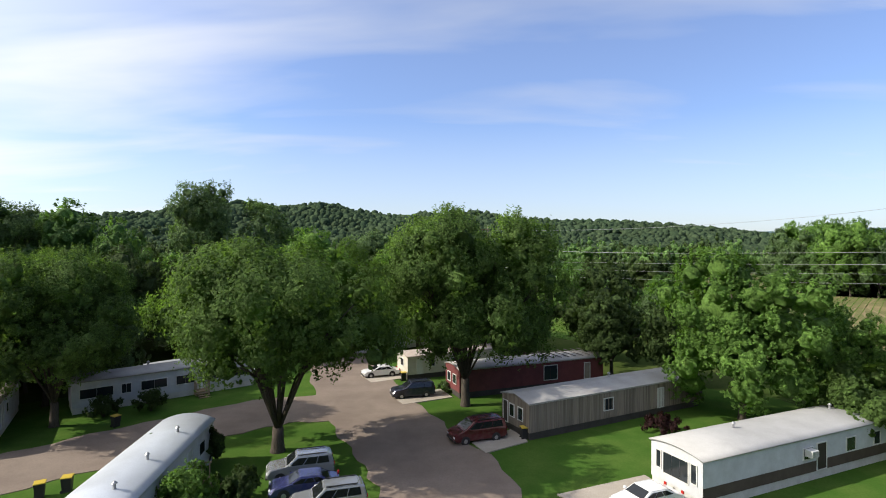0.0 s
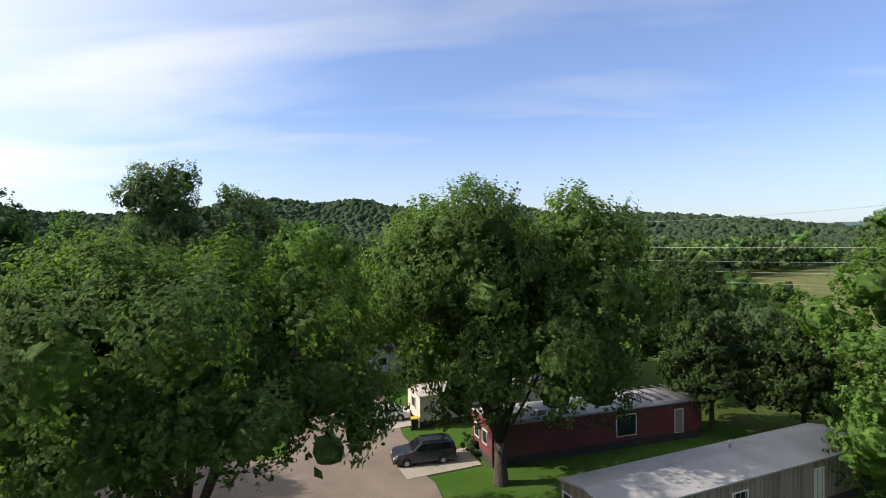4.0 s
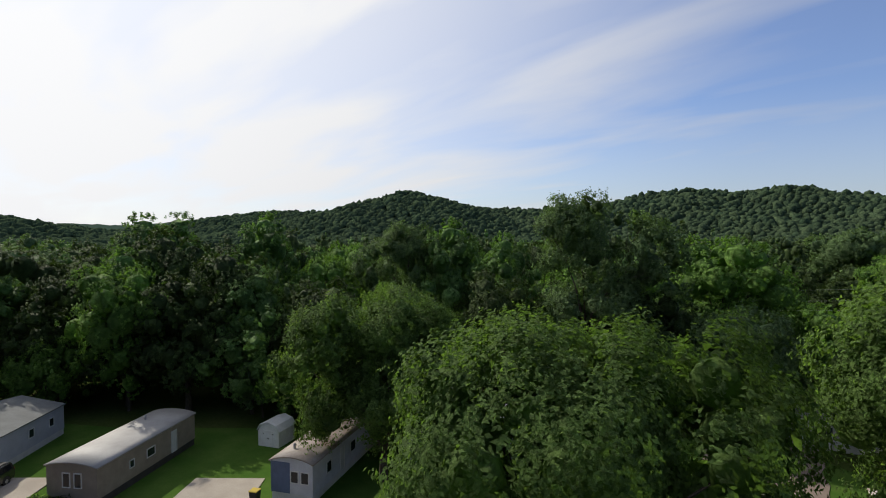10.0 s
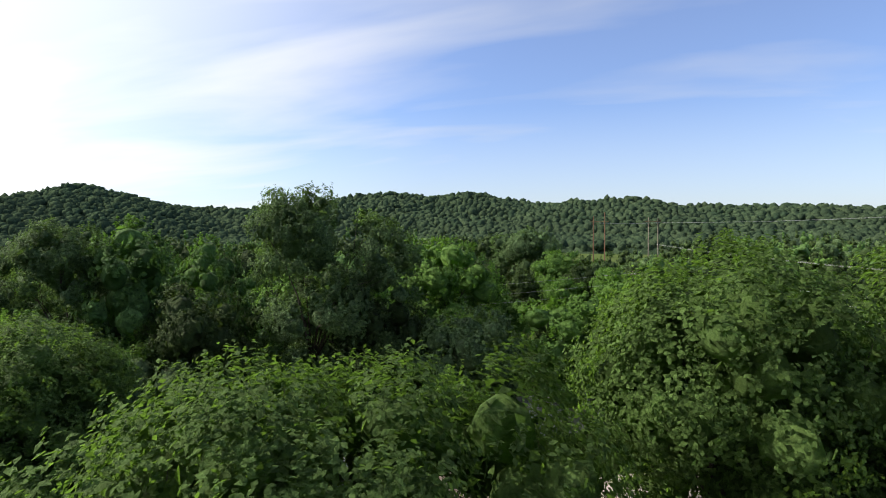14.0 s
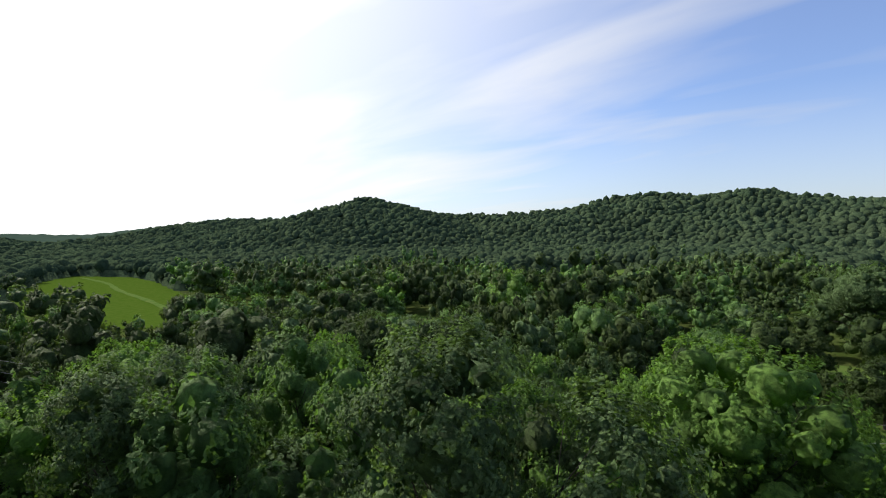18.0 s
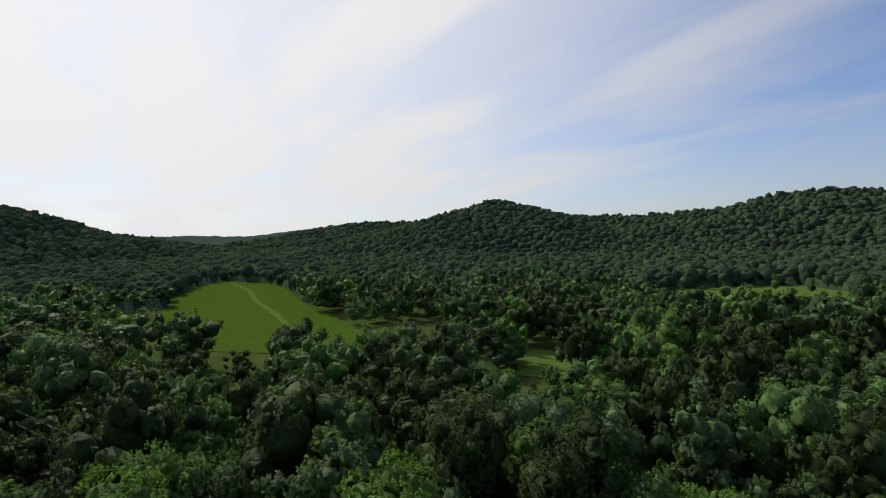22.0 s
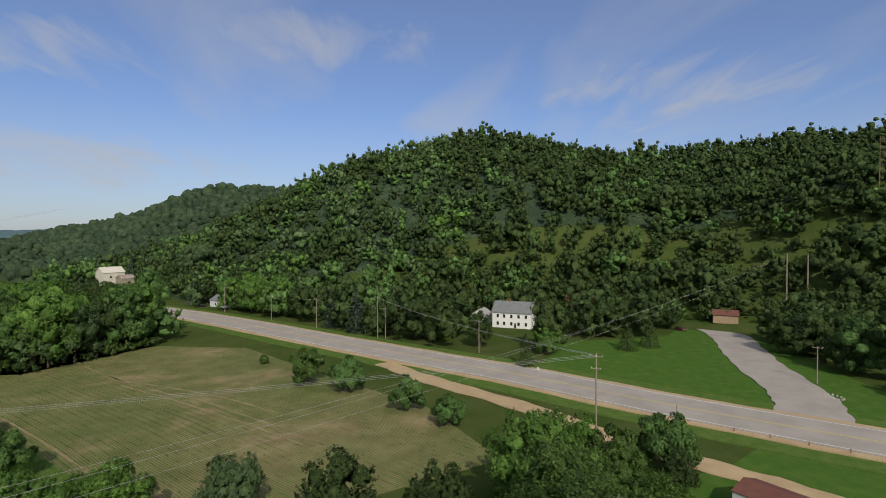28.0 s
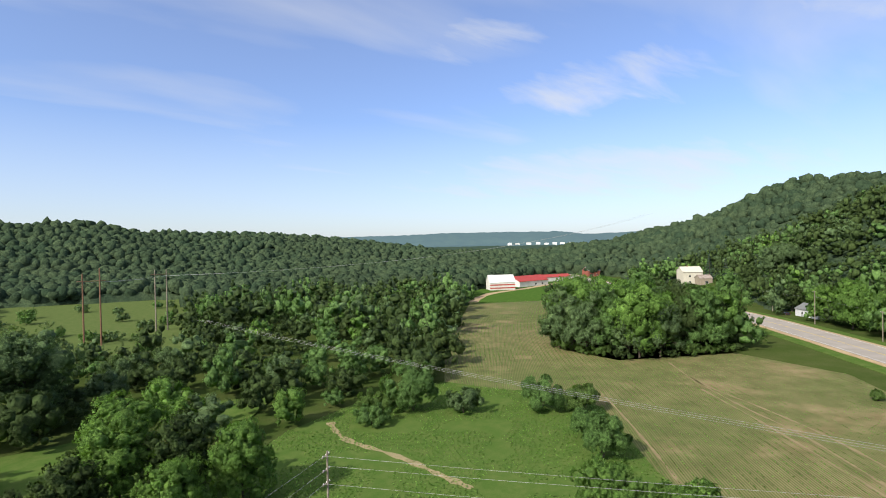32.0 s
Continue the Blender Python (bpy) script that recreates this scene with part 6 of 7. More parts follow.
def far_leaf():
    g = Graph("far canopy")
    at = g.node("ShaderNodeAttribute")
    at.attribute_name = "tone"
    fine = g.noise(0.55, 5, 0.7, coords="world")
    # crown tones, tinted blue-green for some of the haze
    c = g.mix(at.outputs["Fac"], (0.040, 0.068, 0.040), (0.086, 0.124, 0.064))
    # noise paints the shade of gaps in the crowns
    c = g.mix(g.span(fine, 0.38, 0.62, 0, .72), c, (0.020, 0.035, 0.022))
    c = g.mix(g.span(g.noise(0.008, 4, coords="world"), 0.4, 0.7, 0, .4), c, (0.050, 0.066, 0.036))
    g.bump(fine, 1.0, 1.5)
    return g.finish(c, 0.95, 0, 0.0)


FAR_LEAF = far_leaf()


def haze_mat(name, air):
    """Woods far off, with the haze of the air before them painted in as a glow."""
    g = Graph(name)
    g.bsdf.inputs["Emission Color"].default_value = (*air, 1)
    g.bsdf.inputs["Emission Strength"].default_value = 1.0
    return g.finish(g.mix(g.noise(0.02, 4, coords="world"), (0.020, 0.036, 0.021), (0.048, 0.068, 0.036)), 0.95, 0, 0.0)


# emission colours stand in for haze, bluer with distance
HAZE_WOODS = haze_mat("far woods with painted haze", (0.016, 0.028, 0.036))
HAZE_RIDGE = haze_mat("horizon with painted haze", (0.085, 0.138, 0.200))


def far_canopy():
    """The roof of the far woods: crown by crown, with gaps between."""
    rng = np.random.default_rng(9)
    rings = [318.0]
    while rings[-1] < 4600:
        r = rings[-1]
        rings.append(r + r * (0.016 if r < 1480 else 0.008))
    rings = np.array(rings)
    ang = np.linspace(0, 2 * np.pi, 801)[:-1]
    R, A = np.meshgrid(rings, ang, indexing="ij")
    x, y = VX + R * np.cos(A), VY + R * np.sin(A)
    cell = 8.0 + np.clip((R - 900) / 400, 0, 3) * 2.5
    best = np.full(R.shape, 1e9)
    who = np.zeros(R.shape)
    gx, gy = np.floor(x / cell), np.floor(y / cell)
    for dx in (-1, 0, 1):
        for dy in (-1, 0, 1):
            cx, cy = gx + dx, gy + dy
            h1 = np.abs(np.sin(cx * 127.1 + cy * 311.7) * 43758.5453) % 1
            h2 = np.abs(np.sin(cx * 269.5 + cy * 183.3) * 24634.6345) % 1
            d = np.hypot(x - (cx + h1) * cell, y - (cy + h2) * cell) / cell
            closer = d < best
            best = np.where(closer, d, best)
            who = np.where(closer, np.abs(np.sin(cx * 12.9 + cy * 78.2) * 9173.13) % 1, who)
    lift = 12.0 * (0.42 + 0.62 * np.sqrt(np.clip(1 - (best / 0.8) ** 2, 0, 1)) + 0.42 * (who - .5)) + rng.uniform(-1.0, 1.0, R.shape)
    lift = np.where(R < 1480, np.where((x > -150) & (y < 330) & (R < 560), 1.0, 5.5), lift)
    lift = np.where(wooded(x, y), lift, -3.0)
    lift[:2] = -2.0
    v = np.stack([x, y, height(x, y) + lift], -1).reshape(-1, 3)
    n = len(ang)
    i, j = np.meshgrid(np.arange(len(rings) - 1), np.arange(n), indexing="ij")
    f = np.stack([i * n + j, (i + 1) * n + j, (i + 1) * n + (j + 1) % n, i * n + (j + 1) % n], -1).reshape(-1, 4)
    ring = f[:, 0] // n
    for name, lo, hi, mat, lab, kind in (("far_woods", 0, 1500, FAR_LEAF, "unbroken green woods over the far hills", "stuff"), ("backdrop", 1500, 2700, HAZE_WOODS, "wooded ridges in the distance with painted haze", "structure"),
                                         ("backdrop", 2700, 9000, HAZE_RIDGE, "ridge along the horizon, pale blue with painted haze", "structure")):
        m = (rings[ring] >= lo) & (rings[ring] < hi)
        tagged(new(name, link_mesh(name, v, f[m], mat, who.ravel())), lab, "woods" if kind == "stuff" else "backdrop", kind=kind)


far_canopy()


def far_crowns():
    """Single crowns on the hills that face the valley, larger and fewer with distance."""
    rng = np.random.default_rng(19)
    xs, ys, ss = [], [], []
    r = 346.0
    while r < 1500:
        step = 6.9 + (r - 346) * .0058
        n = int(2 * np.pi * r / step)
        a = (np.arange(n) + rng.uniform(-.4, .4, n)) / n * 2 * np.pi
        d = r + rng.uniform(-.4, .4, n) * step
        xs.append(VX - np.sin(a) * d), ys.append(VY + np.cos(a) * d), ss.append(np.full(n, step))
        r += step * .92
    x, y, s = np.concatenate(xs), np.concatenate(ys), np.concatenate(ss)
    ok = wooded(x, y) & ~((x > -150) & (y < 330) & (np.hypot(x - VX, y - VY) < 555))
    x, y, s = x[ok], y[ok], s[ok]
    # the slopes that the valley looks at: how high the land stands before each place
    rings = np.arange(100, 1540, 20.0)
    ang = np.linspace(0, 2 * np.pi, 361)
    R, A = np.meshgrid(rings, ang, indexing="ij")
    up = np.maximum.accumulate((height(VX - np.sin(A) * R, VY + np.cos(A) * R) - 24) / R, axis=0)
    z = height(x, y)
    d = np.hypot(x - VX, y - VY)
    ai = np.round(np.degrees(np.arctan2(-(x - VX), y - VY)) % 360).astype(int)
    ri = np.clip(((d - 100) // 20).astype(int) - 1, 0, len(rings) - 1)
    ok = (z - 6) / d > up[ri, ai] - .010
    x, y, s, z = x[ok], y[ok], s[ok], z[ok]
    u, bf = BALLS[2]
    keep = [q for q in bf.tolist() if max(u[i][2] for i in q) > -.1]
    k, n = len(x), len(u)
    shape = rng.uniform(.66, 1.22, (k, n, 1)) * rng.uniform(.66, 1.2, (k, 1, 1))
    half = np.stack([s * rng.uniform(.55, .78, k), s * rng.uniform(.55, .78, k), s * rng.uniform(.48, .86, k)], 1)
    mid = np.stack([x, y, z + 5.5 + rng.uniform(-2.0, 3.2, k)], 1)
    v = mid[:, None] + u[None] * half[:, None] * shape
    f = np.array(keep)[None] + np.arange(k)[:, None, None] * n
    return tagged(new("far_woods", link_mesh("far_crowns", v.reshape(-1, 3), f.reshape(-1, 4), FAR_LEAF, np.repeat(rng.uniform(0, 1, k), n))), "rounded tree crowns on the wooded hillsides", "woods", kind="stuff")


far_crowns()

# ---- the meadow, the field and the farm ----
for bx, by, br, bh, mat, lab in ((64.4, 154.1, 5, 7, LEAF_WOODS, "round dark bush at the field's edge"), (70.5, 147.3, 4.2, 6, LEAF_MAPLE, "green bush at the field's edge"), (51.8, 129.6, 4.6, 7.7, LEAF_WOODS, "tall bush between meadow and field"), (57, 137, 4, 6, LEAF_WOODS, "bush between meadow and field"),
                                 (35, 106, 5, 9, LEAF_YELLOW, "light green bush by the field"), (42.9, 173.4, 6.2, 10.9, LEAF_WOODS, "large dark bush at the meadow's end"), (50.2, 164.3, 4, 5.5, LEAF_WILLOW, "brownish bush at the meadow's end"), (36.6, 178.7, 4.6, 4.6, LEAF_MAPLE, "low bush at the meadow's end"), (31, 172, 4, 3.8, LEAF_WOODS, "low dark bush in the meadow"),
                                 (3, 146, 2.2, 3.2, LEAF_MAPLE, "small bush beside the line pole"),
                                 (102.2, 91, 4.2, 9, LEAF_MAPLE, "round bush on the verge of the dirt road"), (93.7, 80.8, 4.6, 8.2, LEAF_WOODS, "round dark bush on the verge of the dirt road"), (78.4, 66.6, 3.6, 7.8, LEAF_WOODS, "round dark bush at the field's corner"), (68.4, 58.8, 3.6, 5.4, LEAF_WOODS, "low dark bush at the field's corner"), (58, 43, 3.3, 4.8, LEAF_WOODS, "dark bush beside the dirt road"), (125.4, 106.9, 1.4, 2.4, LEAF_MAPLE, "small lone bush in the field verge"),
                                 (46, 34, 5.5, 6.5, LEAF_MAPLE, "leafy thicket beside the dirt road"), (40, 38, 5, 6, LEAF_MAPLE, "leafy thicket beside the dirt road"), (44, 27, 5, 9, LEAF_WOODS, "dark bushy tree beside the dirt road"), (52, 40, 4, 4.5, LEAF_MAPLE, "leafy thicket beside the dirt road"), (36, 44, 5, 7, LEAF_MAPLE, "leafy thicket beside the field"), (27.2, 223.9, 5, 6, LEAF_MAPLE, "bush in front of the valley woods"), (-3.9, 241.7, 7, 9, LEAF_WILLOW, "grey-green bush in the pasture"), (10, 252, 6, 8, LEAF_WILLOW, "grey-green bush in the pasture")):
    bush(bx, by, br, bh, lab, mat, leaf=.17 if br > 3 else .12, count=int(1100 * br), seed=int(abs(bx * 7 + by)), name="tree" if bh > 8 else "bush", category="tree" if bh > 8 else "bush", group="bushes by the field")
for tk, tx, ty, ts, wd, lab in (("leafy", -15.6, 167.2, 1.05, 1.15, "large round leafy tree in the meadow"), ("dark", -8, 162, .95, 1.1, "round leafy tree in the meadow"), ("leafy", -1.3, 155.4, .84, 1.0, "round leafy tree in the meadow"), ("leafy", -11.2, 151.4, .72, 1.05, "round leafy tree in the meadow"), ("dark", -22, 160, .8, 1.2, "round dark tree in the meadow"), ("dark", -29.2, 164.1, .5, 1.3, "low dark tree in the meadow"), ("maple_low", -27.8, 216.3, 1.3, 1.1, "tall broad dark tree beyond the meadow"), ("dark", -34.4, 182.7, .68, 1.1, "dark tree beyond the meadow"), ("leafy", 26.7, 110.4, .80, 1.05, "large light green bushy tree by the field"), ("leafy", 33, 104, .6, 1.05, "light green bushy tree by the field")):
    plant(tk, tx, ty, size=ts, wide=wd, label=lab, group="trees in the meadow")
# the grove at the field's end
rng = np.random.default_rng(77)
GROVE = [(121, 194), (121, 172), (140, 160), (158, 151), (176, 160), (174, 182), (156, 200), (136, 206)]
gx, gy = scatter(rng, 6.5, lambda x, y: in_poly(x, y, GROVE), (110, 190, 140, 215))
for px, py in zip(gx, gy):
    plant(f"wood{int(rng.choice([0, 1, 3, 4]))}", px, py, size=float(rng.uniform(1.15, 1.55)), label="dark green tree of the grove in the field", group="trees of the grove", wide=1.0)


def rows_of_crop():
    """Rows of young plants on the near part of the field."""
    rng = np.random.default_rng(21)
    d = np.array([.71, .704])
    n = np.array([-d[1], d[0]])
    qs = []
    o = np.array([41.0, 90.0])
    for k in range(-95, 75):
        u = np.arange(-80, 330, .62)
        bend = 10 * np.sin(u / 90 + .4) * np.clip((u - 40) / 150, 0, 1)
        p = o + np.outer(u + rng.uniform(-.15, .15, len(u)), d) + np.outer(k * 1.52 + bend + rng.uniform(-.08, .08, len(u)), n)
        ok = in_poly(p[:, 0], p[:, 1], FIELD) & (rng.random(len(u)) < np.clip(.62 + .5 * wave(p[:, 0], p[:, 1], 22, 5.0), .05, 1))
        qs.append(p[ok])
    q = np.concatenate(qs)
    c = np.column_stack([q, np.full(len(q), .10)])
    v, f, _ = cards(c, np.tile([0, 0, 1.0], (len(c), 1)), .20, rng, fold=.5)
    return tagged(new("crop_plants", link_mesh("crop_plants", v, f, LEAF_YELLOW)), "rows of young green crop plants on the field", "crop", kind="stuff")


rows_of_crop()


def grass_tufts():
    """Rough grass standing in the meadow and on the verges."""
    rng = np.random.default_rng(31)
    x, y = scatter(rng, .75, lambda x, y: in_poly(x, y, MEADOW_NEAR) & (wave(x, y, 7, 3.0) > -.25), (-5, 82, 90, 192))
    n = len(x)
    hgt = np.clip(.16 + .18 * wave(x, y, 11, 4.0), .06, .5)
    c = np.column_stack([x, y, hgt * .7])
    v, f, _ = cards(c, np.tile([0, .2, .5], (n, 1)), .30, rng, slim=.4)
    return tagged(new("meadow_grass", link_mesh("meadow_grass", v, f, LEAF_YELLOW)), "tufts of rough green meadow grass", "grass", kind="stuff")


grass_tufts()

# farm buildings
FARM_WHITE = worn("white farm siding", (0.72, 0.71, 0.68), (0.58, 0.57, 0.54), 0.6, 0.3)
barn = house(272, 372, 150, 20, 13, 6.0, 5.5, FARM_WHITE, WHITE, "white gable barn with red stripes on the farm", name="barn", windows=(("front", -4, 1, 2, 2.4, 1), ("front", 2, 1, 2, 2.4, 1)), chimney=False)
for z0 in (1.2, 3.6):
    part("stripe", boxed(-.07, -.01, -6.5, 6.5, z0, z0 + .9), ROOF_RED, barn, "red painted stripe")
    part("stripe", boxed(0, 20, 6.51, 6.57, z0, z0 + .9), ROOF_RED, barn, "red painted stripe")
    part("stripe", boxed(0, 20, -6.57, -6.51, z0, z0 + .9), ROOF_RED, barn, "red painted stripe")
house(312, 381, 178, 34, 18, 4.5, 4.0, FARM_WHITE, ROOF_RED, "white farm building with a bright red roof", name="barn", windows=(("left", 6, 1, 2, 1.5, 1), ("left", 14, 1, 2, 1.5, 1), ("right", 8, 1, 2, 1.5, 1)), chimney=False)
house(366, 396, 165, 32, 12, 4.0, 2.2, FARM_WHITE, ROOF_RED, "long low white farm shed with a red roof", name="barn", windows=(("left", 6, 1, 2, 1.5, 1), ("right", 8, 1, 2, 1.5, 1)), chimney=False)
house(436, 404, 160, 14, 11, 6.0, 4.0, BRICK, ROOF_SLATE, "red brick farmhouse with a grey roof", windows=(("front", -3, 1, 1.4, 1.8, 1), ("front", 2, 1, 1.4, 1.8, 1), ("left", 3, 1, 1.4, 1.8, 1), ("left", 8, 1, 1.4, 1.8, 1), ("right", 3, 1, 1.4, 1.8, 1), ("right", 8, 1, 1.4, 1.8, 1)))
house(383, 276, 140, 15, 12, 9.5, 4.0, SIDING_CREAM, SIDING_CREAM, "tall cream house above the highway", windows=(("left", 3, 1, 1.6, 1.6, 1), ("left", 9, 1, 1.6, 1.6, 1), ("left", 3, 5.5, 1.6, 1.6, 1), ("left", 9, 5.5, 1.6, 1.6, 1), ("front", -3, 5.5, 1.6, 1.6, 1), ("front", 2, 1, 1.6, 1.6, 1)))
house(376, 262, 140, 9, 9, 4.5, 2.5, SIDING_TAN, ROOF_RUST, "tan garage beside the cream house", windows=(("left", 3, .3, 2.4, 2.2, 1),), chimney=False)
house(181, 19, 62, 16, 10, 6.2, 4.2, WHITE, ROOF_SLATE, "white two-storey house with a grey gable roof", windows=tuple(("left", u, z, 1.1, 1.5, 1) for u in (1.5, 4.5, 7.5, 10.5, 13.2) for z in (1, 4)) + (("front", -2.5, 1, 1.1, 1.5, 1), ("front", 1.5, 1, 1.1, 1.5, 1), ("front", -.5, 4.4, 1.1, 1.5, 1)), doors=(("left", 6, 1.0, DOOR_DARK),))
house(192, 31, 152, 9, 7, 3.6, 2.6, WHITE, ROOF_GREY, "small white house beside the larger one", windows=(("left", 2, 1, 1.1, 1.3, 1), ("front", -1.5, 1, 1.1, 1.3, 1)), chimney=False)
house(206, -20, 60, 15, 10, 4.5, 4.0, BRICK, ROOF_BROWN, "dark red house half hidden by trees", windows=(("left", 3, 1, 1.1, 1.5, 1), ("left", 9, 1, 1.1, 1.5, 1)))
house(262, 158, 55, 14, 9, 3.4, 2.6, SIDING_WHITE, ROOF_SLATE, "pale house under the roadside trees", windows=(("left", 3, 1, 1.1, 1.3, 1), ("left", 9, 1, 1.1, 1.3, 1)))
house(170, -66, 60, 9, 7, 3.0, 1.8, WOOD_TAN, ROOF_BROWN, "tan garage at the driveway's end", windows=(("front", -2, .2, 3, 2.2, 1),), chimney=False)

# trees by the highway
for tx, ty, th, tr in ((187, 94.4, 15.5, 4.2), (173, 83.2, 18, 5), (388, 263, 21, 5), (374, 245, 17, 4), (307, 188, 9.5, 3)):
    conifer(tx, ty, th, tr, "blue-grey spruce beside the highway", LEAF_SPRUCE, seed=int(tx), leaf=.5, rows=18, per=70, low=.5)
for tx, ty, th, tr in ((113, 32, 9.5, 3.2), (131.5, -6.6, 9, 4), (135, -16, 10, 4)):
    conifer(tx, ty, th, tr, "dark green spruce at the lawn's edge", LEAF_DARK, seed=int(tx), leaf=.4, rows=16, per=70, low=.2)
for tx, ty, th in ((26, 12.2, 4.1), (24, 11, 4.2)):
    conifer(tx, ty, th, .75, "narrow dark green arborvitae beside the brown-roofed home", LEAF_DARK, seed=int(tx), name="arborvitae", leaf=.16, rows=18, per=46, low=.1)
conifer(-20.6, 37.6, 3.4, .6, "narrow dark green arborvitae beside the steps", LEAF_DARK, seed=4, name="arborvitae", leaf=.13, rows=18, per=46, low=.1)
for tx, ty, th, tk, ts in ((222, 123, 26, "leafy", 1.25), (233, 137, 23, "leafy", 1.15), (243, 139, 26, "leafy", 1.3), (153, 54.3, 17, "dark", 1.0), (159, 61, 13, "dark", .9), (128, 21, 10.5, "leafy", .62), (248, 150, 22, "leafy", 1.1), (210, 110, 18, "dark", 1.1), (326, 211, 20, "dark", 1.3), (345, 200, 26, "maple_low", 1.4), (165, 70, 12, "dark", .8), (142, 40, 12, "dark", .85), (300, 190, 16, "dark", 1.1), (276, 172, 16, "dark", 1.0)):
    plant(tk, tx, ty, size=ts, label="full roadside tree in front of the hill woods", group="trees by the highway")
bush(1.0 + 18.5, 47.2, 1.7, 1.6, "rounded dark red shrub on the lawn", LEAF_RED, leaf=.10, count=900, seed=5)
bush(-18.0, 40.8, 1.0, 2.8, "clipped dark green hedge at the home's end", LEAF_DARK, leaf=.09, count=1500, seed=6, name="hedge")
bush(-15.6, 31.6, 1.9, 3.7, "light green shrub by the pale home", LEAF_YELLOW, leaf=.11, count=2400, seed=7)
bush(-13.5, 35.0, 1.4, 2.0, "dark shrub behind the parked cars", LEAF_DARK, leaf=.10, count=900, seed=8)
bush(-29.5, 53.8, 1.5, 2.2, "dark shrub in front of the white home", LEAF_DARK, leaf=.10, count=900, seed=9)
bush(-33.2, 52.0, 1.6, 2.0, "dark shrub in front of the white home", LEAF_DARK, leaf=.10, count=900, seed=10)
bush(-75.5, 19, 3.4, 4.6, "round grey-green bush beside the double-wide home", LEAF_WILLOW, leaf=.15, count=2200, seed=11)
bush(-50.6, 27.6, 1.0, 1.0, "low bush at the tan home's end", LEAF_YELLOW, leaf=.09, count=500, seed=12)
bush(-48.8, 28.6, .9, .9, "low bush at the tan home's end", LEAF_DARK, leaf=.09, count=500, seed=13)
bush(-57.2, 19.8, .8, .9, "small round bush beside the lane", LEAF_DARK, leaf=.08, count=400, seed=14)
bush(-61.9, 18.0, .8, 2.4, "dark red upright shrub by the double-wide home", LEAF_RED, leaf=.10, count=600, seed=15)
bush(-51.5, 10.6, 1.3, 1.3, "leafy bush at the foot of the maple", LEAF_YELLOW, leaf=.1, count=700, seed=16)
bush(-59.5, 12.2, 1.0, 1.8, "light green shrub by the lane", LEAF_YELLOW, leaf=.1, count=600, seed=17)
bush(0.2, 60.8, 1.0, 1.2, "flowering shrub at the red home's front", LEAF_WILLOW, leaf=.09, count=500, seed=18)
bush(21, -14, 2.2, 2.2, "green bush at the fence's end", LEAF_MAPLE, leaf=.13, count=900, seed=19)

# ---- poles and wires ----
pole(1.3, 133.1, 13.6, "grey line pole with three cross-arms in the meadow", arms=((-.6, .75), (-2.3, .75), (-3.9, .75)), turn=30, girth=.16)
for px, py in ((-5.5, 322.7), (.2, 322.8)):
    pole(px, py, 28.5 if px < 0 else 30.5, "tall brown transmission pole in the pasture", arms=(), girth=.34, wood=POLE_BROWN, name="transmission_pole", group="transmission poles")
for px, py in ((24, 346), (29, 347)):
    pole(px, py, 28, "tall grey transmission pole in the pasture", arms=(), girth=.32, name="transmission_pole", group="transmission poles")


def crosspiece(a, b, z, label):
    """A long timber that joins two tall poles."""
    a, b = Vector((*a, z)), Vector((*b, z))
    d = (b - a) * .35
    return tagged(new("pole_crossbeam", mesh_of("beam", tube(bmesh.new(), [a - d, b + d], [.16, .16], 6), POLE_BROWN)), label, "crossbeam", "transmission poles")


crosspiece((-5.5, 322.7), (.2, 322.8), 25.5, "long timber beam across two transmission poles")
crosspiece((24, 346), (29, 347), 25.8, "long timber beam across two transmission poles")
for px, py in ((168.8, -91.9), (161.7, -95.2), (165.4, -109)):
    pole(px, py, 29.5 - float(height(px, py)), "tall pale transmission pole below the hill", arms=(), girth=.3, name="transmission_pole", group="transmission poles")
for px, py in ((186, -150), (196, -160), (204, -190), (222, -232), (214, -238), (232, -262)):
    pole(px, py, 22, "dark transmission pole in the hillside cutting", arms=((-2, 2.4),), girth=.25, wood=POLE_BROWN, name="transmission_pole", group="transmission poles")
for px, py in ((246, -299), (251, -303)):
    pole(px, py, 24, "transmission pole on the hilltop", arms=((-1.5, 3.0),), girth=.25, wood=POLE_BROWN, name="transmission_pole", group="transmission poles", turn=40)
b8 = bearing(8.1, 1390)
for k in (-4, 4):
    pole(VX + b8.x + k, VY + b8.y, 30, "far transmission pole on the wooded ridge", arms=((-2, 5),), girth=.4, name="transmission_pole", group="transmission poles")
pole(53.6, 35.0, 17, "grey utility pole beside the dirt road", arms=((-.5, 1.2), (-2.6, .9)), turn=60, girth=.17)
pole(58.2, 17.8, 6, "short wooden pole beside the dirt road", arms=(), girth=.12)
for px, py, ph in ((185, 99.8, 12.4), (270.6, 178.9, 10.3), (301, 209, 10.3), (211.6, 123.3, 10.7), (160.4, 74.7, 15.5), (160.1, 71.9, 11.4), (238.8, 151.6, 14.3), (133, 42, 10.5), (88, -36, 9.5), (44, -66, 10.5)):
    pole(px, py, ph, "wooden utility pole along the highway", arms=((-.4, 1.1),), turn=45, girth=.16)
P0 = Vector((1.3, 133.1, 0))
u30 = Vector((math.cos(radians(30)), math.sin(radians(30)), 0))
for dz, s in ((13.2, -.6), (11.5, .6), (9.9, -.6)):
    a = P0 + u30 * s + Vector((0, 0, dz))
    wire(a, (165 + s * 3, -96 + dz, 27.5), 4.0, thick=.013)
    wire(a, (-135 + s, 66, dz - .5), 2.5, thick=.013)
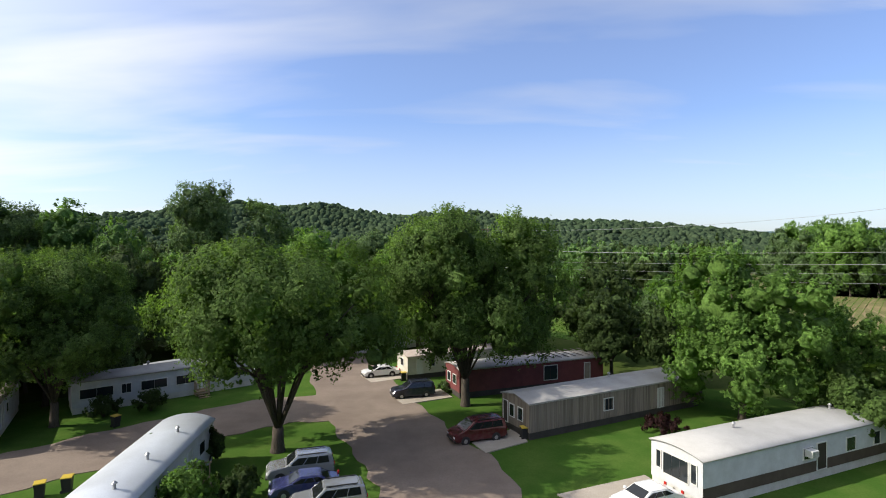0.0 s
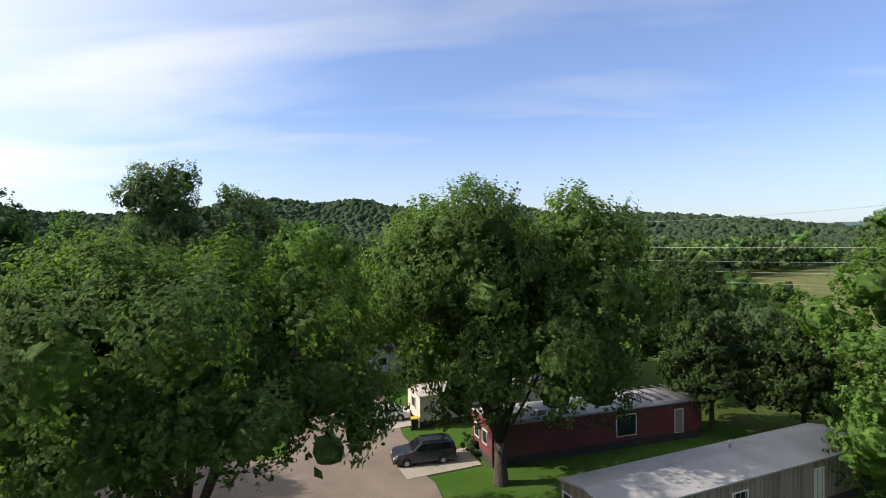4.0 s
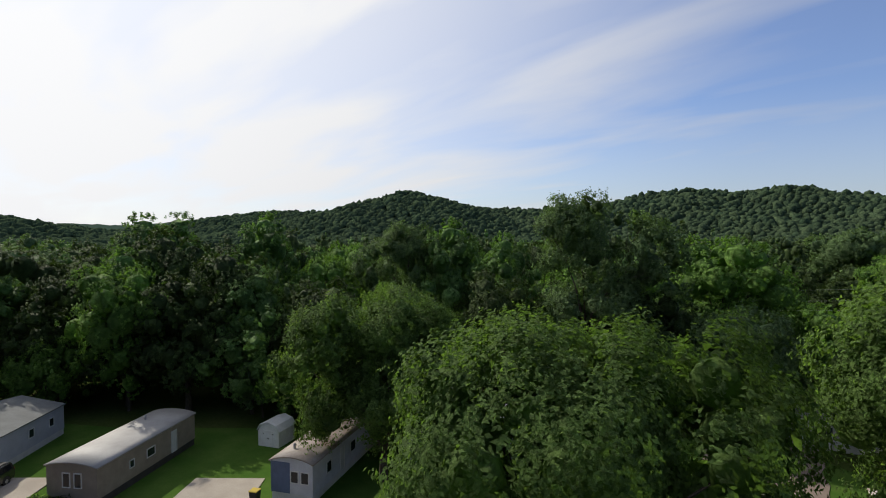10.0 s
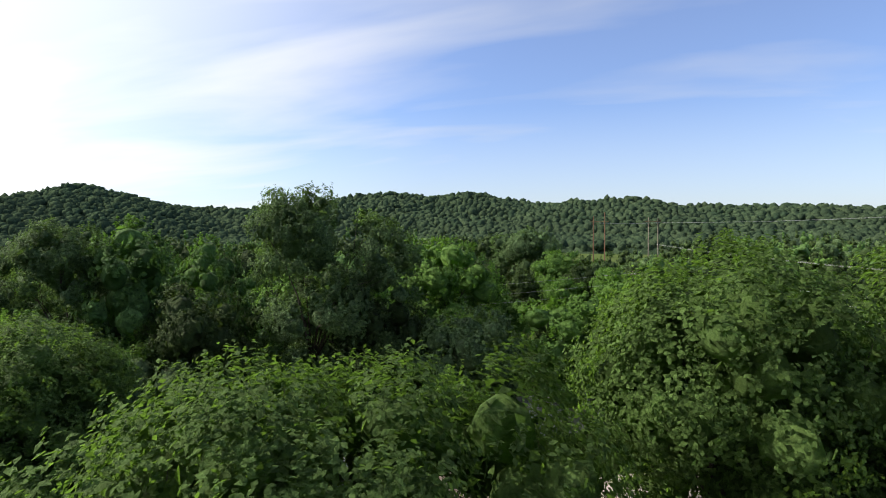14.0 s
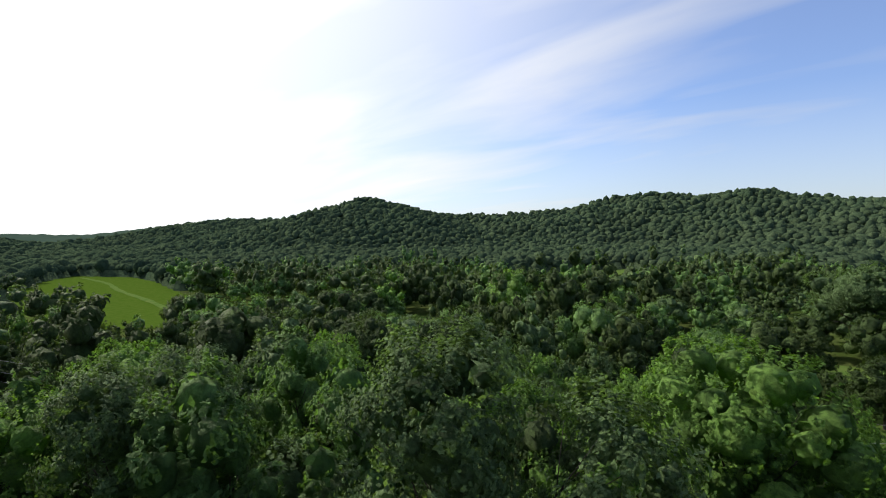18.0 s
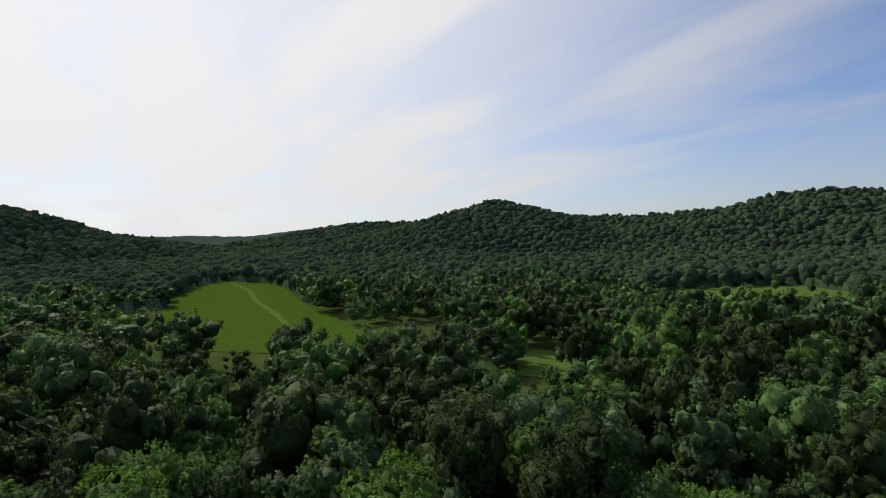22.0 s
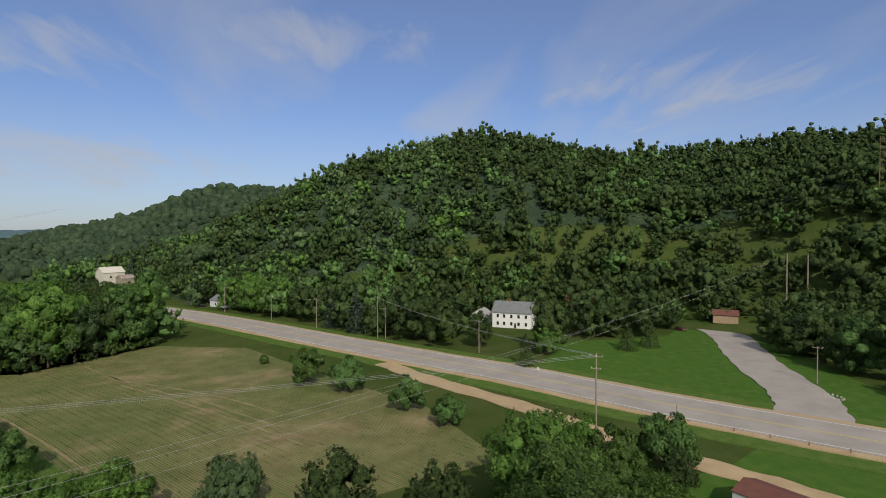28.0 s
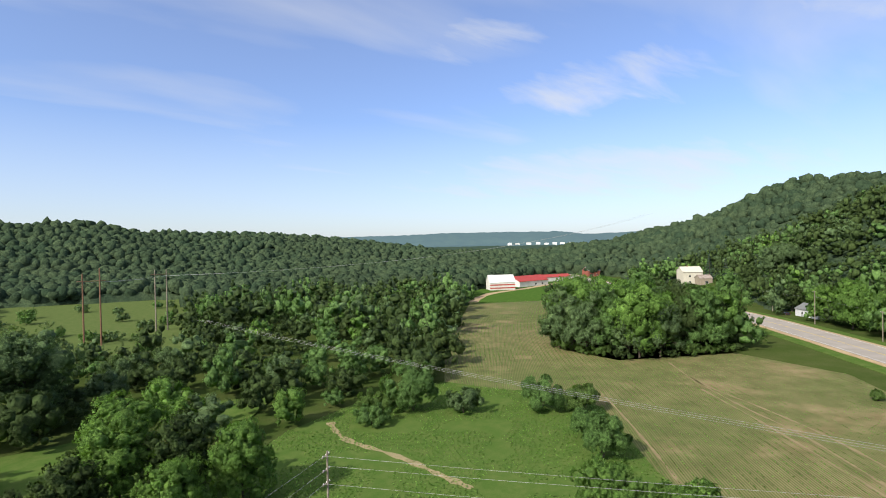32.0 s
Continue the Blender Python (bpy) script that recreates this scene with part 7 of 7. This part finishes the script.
for s in (-1, 0, 1):
    wire((18 + s, 250, 15.5), (53.6 + s * .9, 35.2, 16.6), 1.5, thick=.013)
    wire((53.6 + s * .9, 34.8, 16.6), (160.4 + s, 74.7, 15.0), 1.5, thick=.012)
ROADSIDE = [(133, 42, 10.3), (160.4, 74.7, 11), (185, 99.8, 12), (211.6, 123.3, 10.5), (238.8, 151.6, 12), (270.6, 178.9, 10), (301, 209, 10)]
for a, b in zip(ROADSIDE, ROADSIDE[1:]):
    wire(a, b, .8, thick=.012)
for dy in (-3.5, 0, 3.5):
    wire((-2.6 + dy, 322.7, 25), (26.5 + dy, 346.5, 25), .5, thick=.03)
    wire((26.5 + dy, 346.5, 25), (420, 330 + dy, 60), 10, thick=.03)

# ---- the white board fence and the guard posts ----
fence = thing("board_fence", "long white board fence beside the parking ground", "fence")
FA, FB = Vector((32, -10, 0)), Vector((-24, -76, 0))
fd = (FB - FA)
fn = fd.length
fd.normalize()
post_me = mesh_of("post", boxed(-.07, .07, -.07, .07, -.2, 1.75, bevel=.01), WHITE)
rail_me = mesh_of("rail", boxed(0, 2.42, -.025, .025, -.1, .1), WHITE)
ft = math.degrees(math.atan2(fd.y, fd.x))
for k in range(int(fn / 2.42)):
    p = FA + fd * 2.42 * k
    o = part("post", post_me, None, fence)
    o.matrix_local = pose(p.x, p.y, 0, 0, 0, ft)
    for j in range(4):
        o = part("rail", rail_me, None, fence)
        q = p + Vector((-fd.y, fd.x, 0)) * .1
        o.matrix_local = pose(q.x, q.y, .35 + j * .4, 0, 0, ft)
post_me = mesh_of("guard_post", boxed(-.09, .09, -.09, .09, -.3, .75, bevel=.02), POLE_BROWN)
line, left, right = ribbon(HIGHWAY[5:11], 17.6, .35)
for p in right:
    if 10 < p.x < 62:
        tagged(new("guard_post", post_me), "short wooden guard post on the highway shoulder", "post", "guard posts").matrix_world = pose(p.x, p.y, p.z, 0, 0, 40)
# flower bed with a boulder ring and a mailbox, sign posts
bed = thing("stone_ring", "ring of pale stones on the lawn by the driveway", "stones", pose(77, -30.5, .05))
for k in range(14):
    a = k * 2 * math.pi / 14
    bm = bmesh.new()
    bmesh.ops.create_icosphere(bm, subdivisions=1, radius=.38, matrix=pose(math.cos(a) * 2.4, math.sin(a) * 1.5, .15, k * 40, k * 25, 0) @ Matrix.Diagonal((1, .8, .6, 1)))
    part("stone", bm, CONCRETE, bed)


def sign_post(x, y, turn, label, mat, w=.7, hh=.8, z=0.0):
    ob = thing("road_sign", label, "sign", pose(x, y, z, 0, 0, turn))
    part("post", boxed(-.04, .04, -.04, .04, -.2, 2.1), GALV, ob)
    part("plate", boxed(-w / 2, w / 2, -.07, -.042, 2.1 - hh, 2.15, bevel=.01), mat, ob)
    return ob


sign_post(104, 31, 45, "small white sign beside the highway", WHITE)
sign_post(92, 20, 45, "small grey roadside marker sign", GALV, .4, .5)
sign_post(222, 168, 45, "white marker beside the highway", WHITE, .6, .9)
# white roofs of the far town
town = np.random.default_rng(3)
for k in range(16):
    bd = 299.5 + k * .95 + town.uniform(-.3, .3)
    v = bearing(bd, town.uniform(2900, 3300))
    L, W, hh = town.uniform(35, 75), town.uniform(20, 30), town.uniform(9, 15)
    house(VX + v.x, VY + v.y, bd + 90, L, W, 11 + hh, 1.5, WHITE, TRIM_WHITE, "long pale building of the far town", name="far_building", chimney=False, z=0)

# dark trees round the east lawn, bushes at the grove's edge
for tx, ty, ts in ((122, -52, .72), (101, -68, .62), (112, -60, .6), (130, -66, .8), (92, -76, .7), (142, -74, .85), (158, -6, .8), (176, 56, 1.0), (206, 8, 1.1), (204, 44, 1.1), (166, -40, .7)):
    plant("dark", tx, ty, size=ts, label="dark green tree round the east lawn", group="trees by the highway")
for k, (gx, gy) in enumerate(zip(GROVE, GROVE[1:] + GROVE[:1])):
    for u in (.12, .45, .78):
        px, py = gx[0] + (gy[0] - gx[0]) * u, gx[1] + (gy[1] - gx[1]) * u
        bush(px, py, 2.6 + (k * 7 + u * 10) % 1.4, 2.6 + (k * 5 + u * 9) % 2, "low leafy bush at the grove's edge", LEAF_DARK if k % 2 else LEAF_MAPLE, leaf=.2, count=900, seed=300 + k, group="bushes of the grove")


def street_lamp(x, y, hgt, turn, label):
    """A wooden pole with a lamp on a bent arm."""
    ob = thing("street_lamp", label, "street lamp", pose(x, y, 0, 0, 0, turn))
    part("pole", tube(bmesh.new(), [(0, 0, -.4), (0, 0, hgt)], [.13, .09], 8), POLE_BROWN, ob)
    arm = part("arm", tube(bmesh.new(), [(0, 0, hgt - .6), (.5, 0, hgt - .1), (1.5, 0, hgt)], [.03, .03, .025], 6), GALV, ob)
    part("lamp_head", boxed(1.4, 2.0, -.14, .14, hgt - .12, hgt + .06, bevel=.04), GALV, arm)
    return ob


street_lamp(-88.3, 4.0, 5.6, 60, "small street lamp beside the shaded lane")

rng = np.random.default_rng(88)
sx, sy = scatter(rng, 24, lambda x, y: in_poly(x, y, MEADOW_POLES) & (rng.random(len(x)) < .55), (-60, 90, 265, 480))
for k, (px, py) in enumerate(zip(sx, sy)):
    bush(px, py, float(rng.uniform(2.5, 5.5)), float(rng.uniform(2.2, 5)), "low green shrub in the pasture", LEAF_WOODS if k % 2 else LEAF_WILLOW, leaf=.4, count=260, seed=400 + k, group="shrubs in the pasture")
